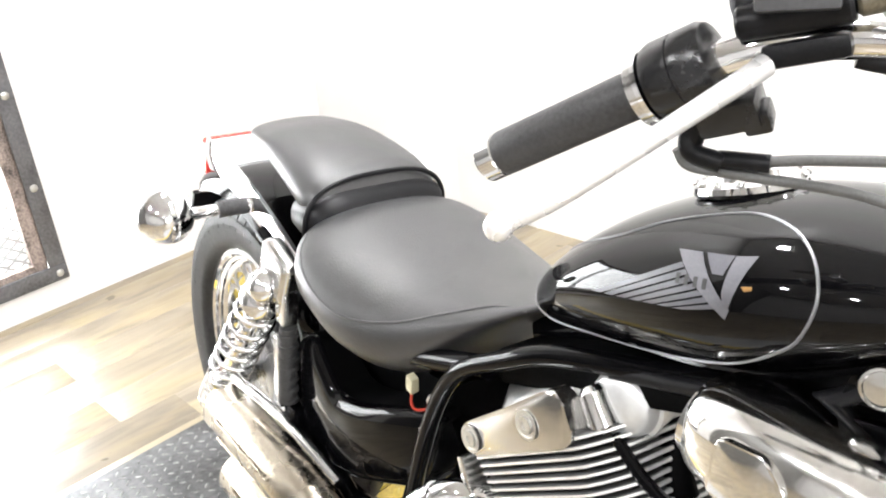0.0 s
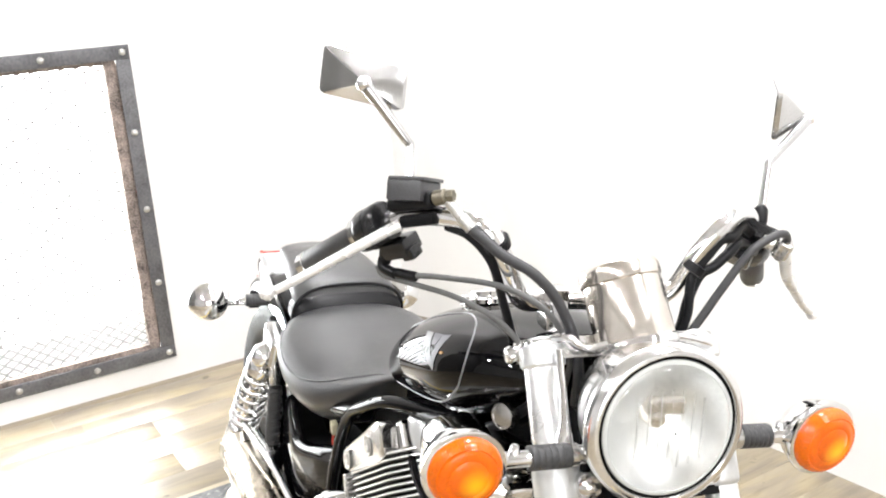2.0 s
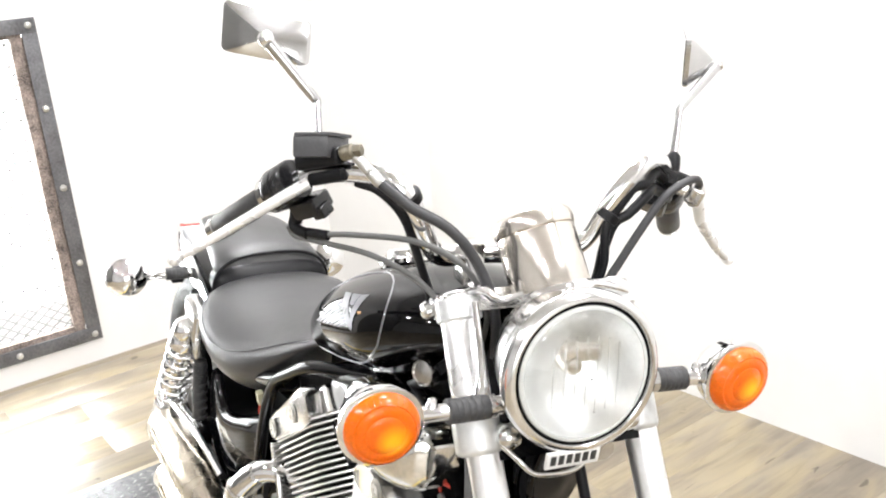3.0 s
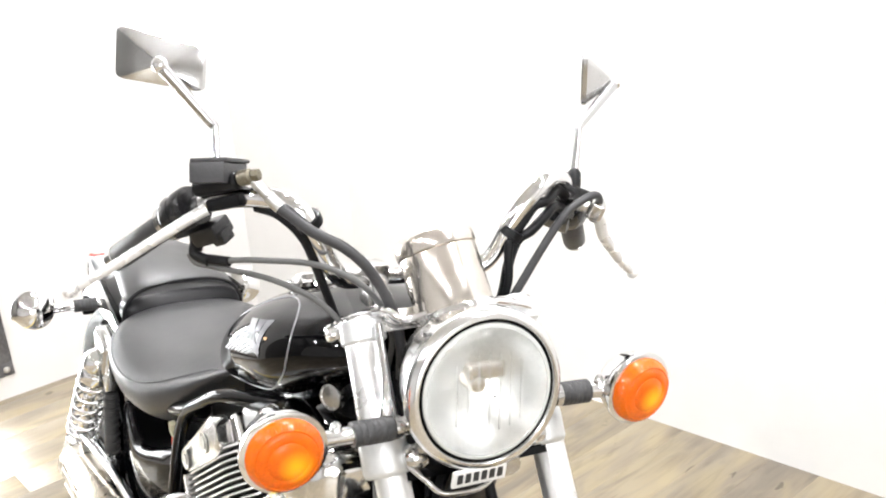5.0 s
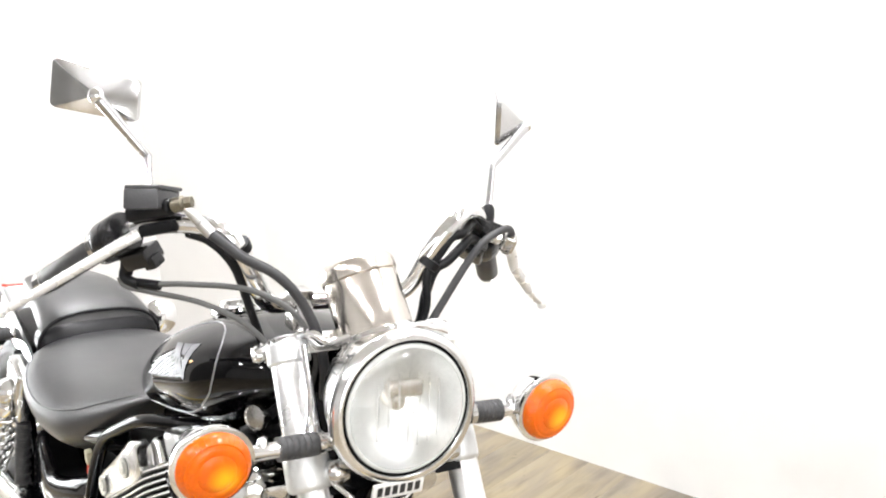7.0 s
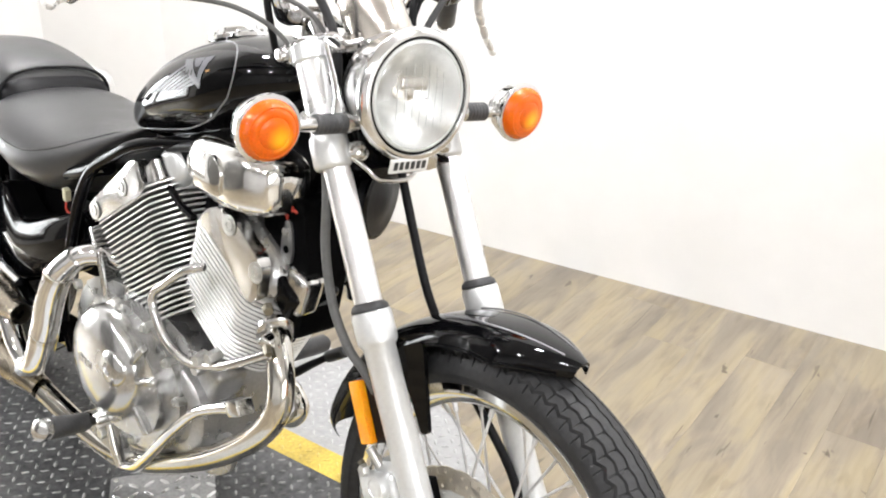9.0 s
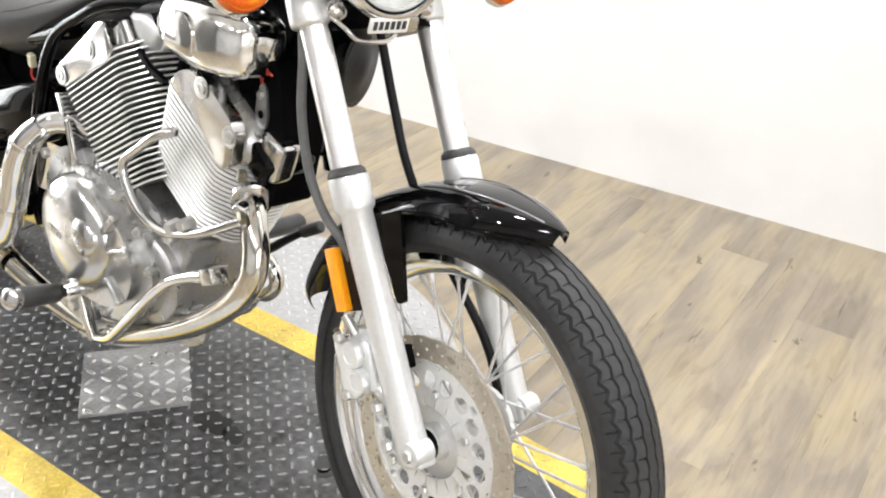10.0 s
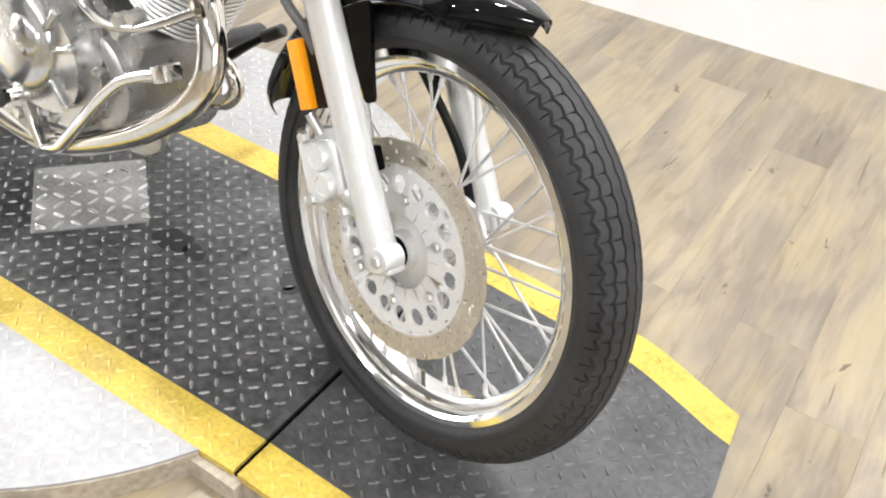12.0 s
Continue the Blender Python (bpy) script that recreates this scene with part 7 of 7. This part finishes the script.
def mirror(kink, foot, joint, corners, apex_fw):
    """A chrome wedge-backed mirror on a kinked stem; corners run round from top left."""
    st = hb("mirror", tube(bmesh.new(), [foot, foot.lerp(kink, 0.85), kink, kink.lerp(joint, 0.15), joint], [0.0050, 0.0045, 0.0048, 0.0056, 0.0072], 12), STEM, label="chrome rectangular mirror on a kinked stem")
    c = sum(corners, V(0, 0, 0)) / 4
    rim = []
    for k in range(4):
        a, b, d = corners[k - 1], corners[k], corners[(k + 1) % 4]
        p, q = b.lerp(a, 0.12), b.lerp(d, 0.12)
        for s in range(5):
            t = s / 4
            rim.append(p * (1 - t) ** 2 + b * 2 * t * (1 - t) + q * t * t)
    n = (corners[1] - corners[0]).cross(corners[3] - corners[0]).normalized()
    if n.dot(joint - c) < 0:
        n = -n
    apex = [joint.lerp(c, 0.2) + (p - c) * 0.16 for p in rim]
    rings = [[p - n * 0.006 for p in rim], rim, [p + n * 0.003 + (c - p) * 0.04 for p in rim], apex, [joint.lerp(c, 0.1) + (p - c) * 0.10 for p in rim]]
    hb("housing", skin(bmesh.new(), rings), MIRROR_BACK, st, "wedge-shaped chrome mirror housing", angle=25)
    hb("glass", skin(bmesh.new(), [[p - n * 0.0065 + (c - p) * 0.05 for p in rim], [p - n * 0.0072 + (c - p) * 0.06 for p in rim]]), MIRROR, st)
    hb("stem_joint", ball(bmesh.new(), joint, 0.0095, 14, 8), CHROME, st)
    hb("stem_collar", lathe(bmesh.new(), foot, kink - foot, [(0.009, -0.006), (0.0095, 0.0), (0.0085, 0.014), (0.0055, 0.018)], 12), PLASTIC, st)
    return st


mirror(V(-0.493, -0.192, 1.102), V(-0.462, -0.200, 1.052), V(-0.512, -0.244, 1.166), [V(-0.597, -0.266, 1.205), V(-0.512, -0.196, 1.186), V(-0.500, -0.203, 1.138), V(-0.603, -0.268, 1.146)], 0)
mirror(V(-0.412, 0.259, 1.103), V(-0.386, 0.235, 1.036), V(-0.438, 0.340, 1.158), [V(-0.424, 0.276, 1.189), V(-0.512, 0.345, 1.206), V(-0.520, 0.350, 1.148), V(-0.434, 0.288, 1.126)], 0)

# cables and hoses
hb("brake_line", tube(bmesh.new(), [V(-0.364, -0.173, 1.037), V(-0.350, -0.161, 1.026), V(-0.334, -0.147, 1.014), V(-0.315, -0.120, 0.999), V(-0.305, -0.096, 0.974), V(-0.301, -0.072, 0.932), V(-0.305, -0.058, 0.89), V(-0.315, -0.050, 0.85)], 0.0058, 12), CABLE, label="thick dark brake hose from the reservoir")
hb("throttle_cable", tube(bmesh.new(), [V(-0.470, -0.224, 0.972), V(-0.450, -0.212, 0.964), V(-0.405, -0.180, 0.972), V(-0.350, -0.130, 0.974), V(-0.318, -0.090, 0.950), V(-0.318, -0.062, 0.900), V(-0.34, -0.055, 0.84)], 0.0033, 10), HOSE, label="grey throttle cable")
bp("throttle_return_cable", tube(bmesh.new(), [V(-0.474, -0.212, 0.972), V(-0.468, -0.206, 0.962), V(-0.445, -0.190, 0.960), V(-0.385, -0.152, 0.957), V(-0.350, -0.112, 0.934), V(-0.335, -0.085, 0.895), V(-0.335, -0.065, 0.84)], 0.0032, 10), HOSE, label="second grey throttle cable")
hb("cable_elbow", tube(bmesh.new(), [V(-0.462, -0.216, 0.998), V(-0.470, -0.222, 0.980), V(-0.468, -0.224, 0.968), V(-0.452, -0.214, 0.963)], 0.0062, 10), PLASTIC, label="black throttle cable elbow")
hb("cable_sleeve", tube(bmesh.new(), [V(-0.455, -0.214, 0.9645), V(-0.430, -0.199, 0.9660)], 0.0056, 10, 2), PLASTIC, label="black sleeve on the cable")
hb("wiring_right", tube(bmesh.new(), [V(-0.400, -0.182, 1.030), V(-0.378, -0.165, 1.024), V(-0.366, -0.142, 0.998), V(-0.385, -0.112, 0.945), V(-0.395, -0.090, 0.900), V(-0.400, -0.070, 0.850)], 0.0052, 10), PLASTIC, label="black wiring sleeve along the bar")
hb("clutch_cable", tube(bmesh.new(), [V(-0.346, 0.244, 1.012), V(-0.339, 0.236, 1.026), V(-0.335, 0.221, 1.030), V(-0.334, 0.192, 1.019), V(-0.333, 0.171, 1.002), V(-0.334, 0.142, 0.962), V(-0.335, 0.121, 0.930), V(-0.345, 0.098, 0.885), V(-0.37, 0.078, 0.84)], 0.0050, 12), CABLE, label="dark clutch cable arching from its lever")
hb("cable_adjuster", lathe(bmesh.new(), V(-0.347, 0.243, 1.010), V(0.006, -0.005, 0.013), [(0.0060, 0), (0.0085, 0.001), (0.0085, 0.006), (0.0062, 0.007), (0.0062, 0.013)], 14), POLISHED, label="knurled clutch cable adjuster")
hb("wiring_left", tube(bmesh.new(), [V(-0.386, 0.226, 1.020), V(-0.372, 0.196, 1.033), V(-0.352, 0.165, 1.024), V(-0.350, 0.146, 1.020), V(-0.349, 0.128, 1.000), V(-0.350, 0.116, 0.985), V(-0.348, 0.110, 0.968), V(-0.345, 0.110, 0.930), V(-0.352, 0.098, 0.88), V(-0.37, 0.085, 0.84)], [0.0072, 0.0070, 0.0066, 0.0062, 0.0060, 0.0060, 0.0058, 0.0052, 0.0048, 0.0048], 12), PLASTIC, label="black wiring sleeve along the left bar")
hb("indicator_wire", tube(bmesh.new(), [V(-0.388, 0.222, 1.004), V(-0.362, 0.186, 1.014), V(-0.350, 0.164, 1.007), V(-0.347, 0.140, 0.990), V(-0.348, 0.122, 0.980), V(-0.350, 0.112, 0.950), V(-0.352, 0.106, 0.91), V(-0.37, 0.09, 0.86)], 0.0062, 12), PLASTIC, label="second black wiring sleeve below the bar")
for p, d in ((V(-0.354, 0.117, 0.988), V(0.15, 0.5, 0.85)), (V(-0.364, -0.140, 1.020), V(0.2, -0.5, 0.8))):
    hb("wire_tie", lathe(bmesh.new(), p - d.normalized() * 0.007, d, [(0.0115, 0), (0.0150, 0.001), (0.0150, 0.011), (0.0115, 0.012)], 14), PLASTIC, label="black wiring clip on the bar")

# ---- plank floor, last of the setting ----
floor = thing("floor", box(bmesh.new(), ((WALL_X + ROOM_X) / 2 - 0.1, (WALL_Y + ROOM_Y) / 2 + 0.1, FLOOR_Z - 0.06), (ROOM_X - WALL_X + 0.5, WALL_Y - ROOM_Y + 0.5, 0.1)),
              SEAM, "light washed oak-look plank floor with grey streaks", "floor", kind="structure")
PWID, PLEN, GAP = 0.125, 1.22, 0.0003
rnd = random.Random(5)


def plank_mesh(length):
    bm = bmesh.new()
    slab(bm, [(-PWID / 2 + GAP / 2, -length / 2 + GAP / 2), (PWID / 2 - GAP / 2, -length / 2 + GAP / 2), (PWID / 2 - GAP / 2, length / 2 - GAP / 2), (-PWID / 2 + GAP / 2, length / 2 - GAP / 2)],
         0.0105, Matrix.Translation((0, 0, -0.0105)), 0.0003)
    return finish(bm, "plank", PLANK)


full = plank_mesh(PLEN)
x = WALL_X - 0.09
while x < ROOM_X:
    xc = x + PWID / 2
    y = north(xc) + 0.02 + rnd.random() * PLEN
    while y > ROOM_Y:
        y0, y1 = y - PLEN, min(y, north(xc) + 0.03)
        if y1 - y0 > 0.06:
            data = full if y1 - y0 > PLEN - 1e-4 else plank_mesh(y1 - y0)
            ob = new("plank", data)
            ob.parent = floor
            ob.location = (xc, (y0 + y1) / 2, FLOOR_Z)
        y -= PLEN
    x += PWID
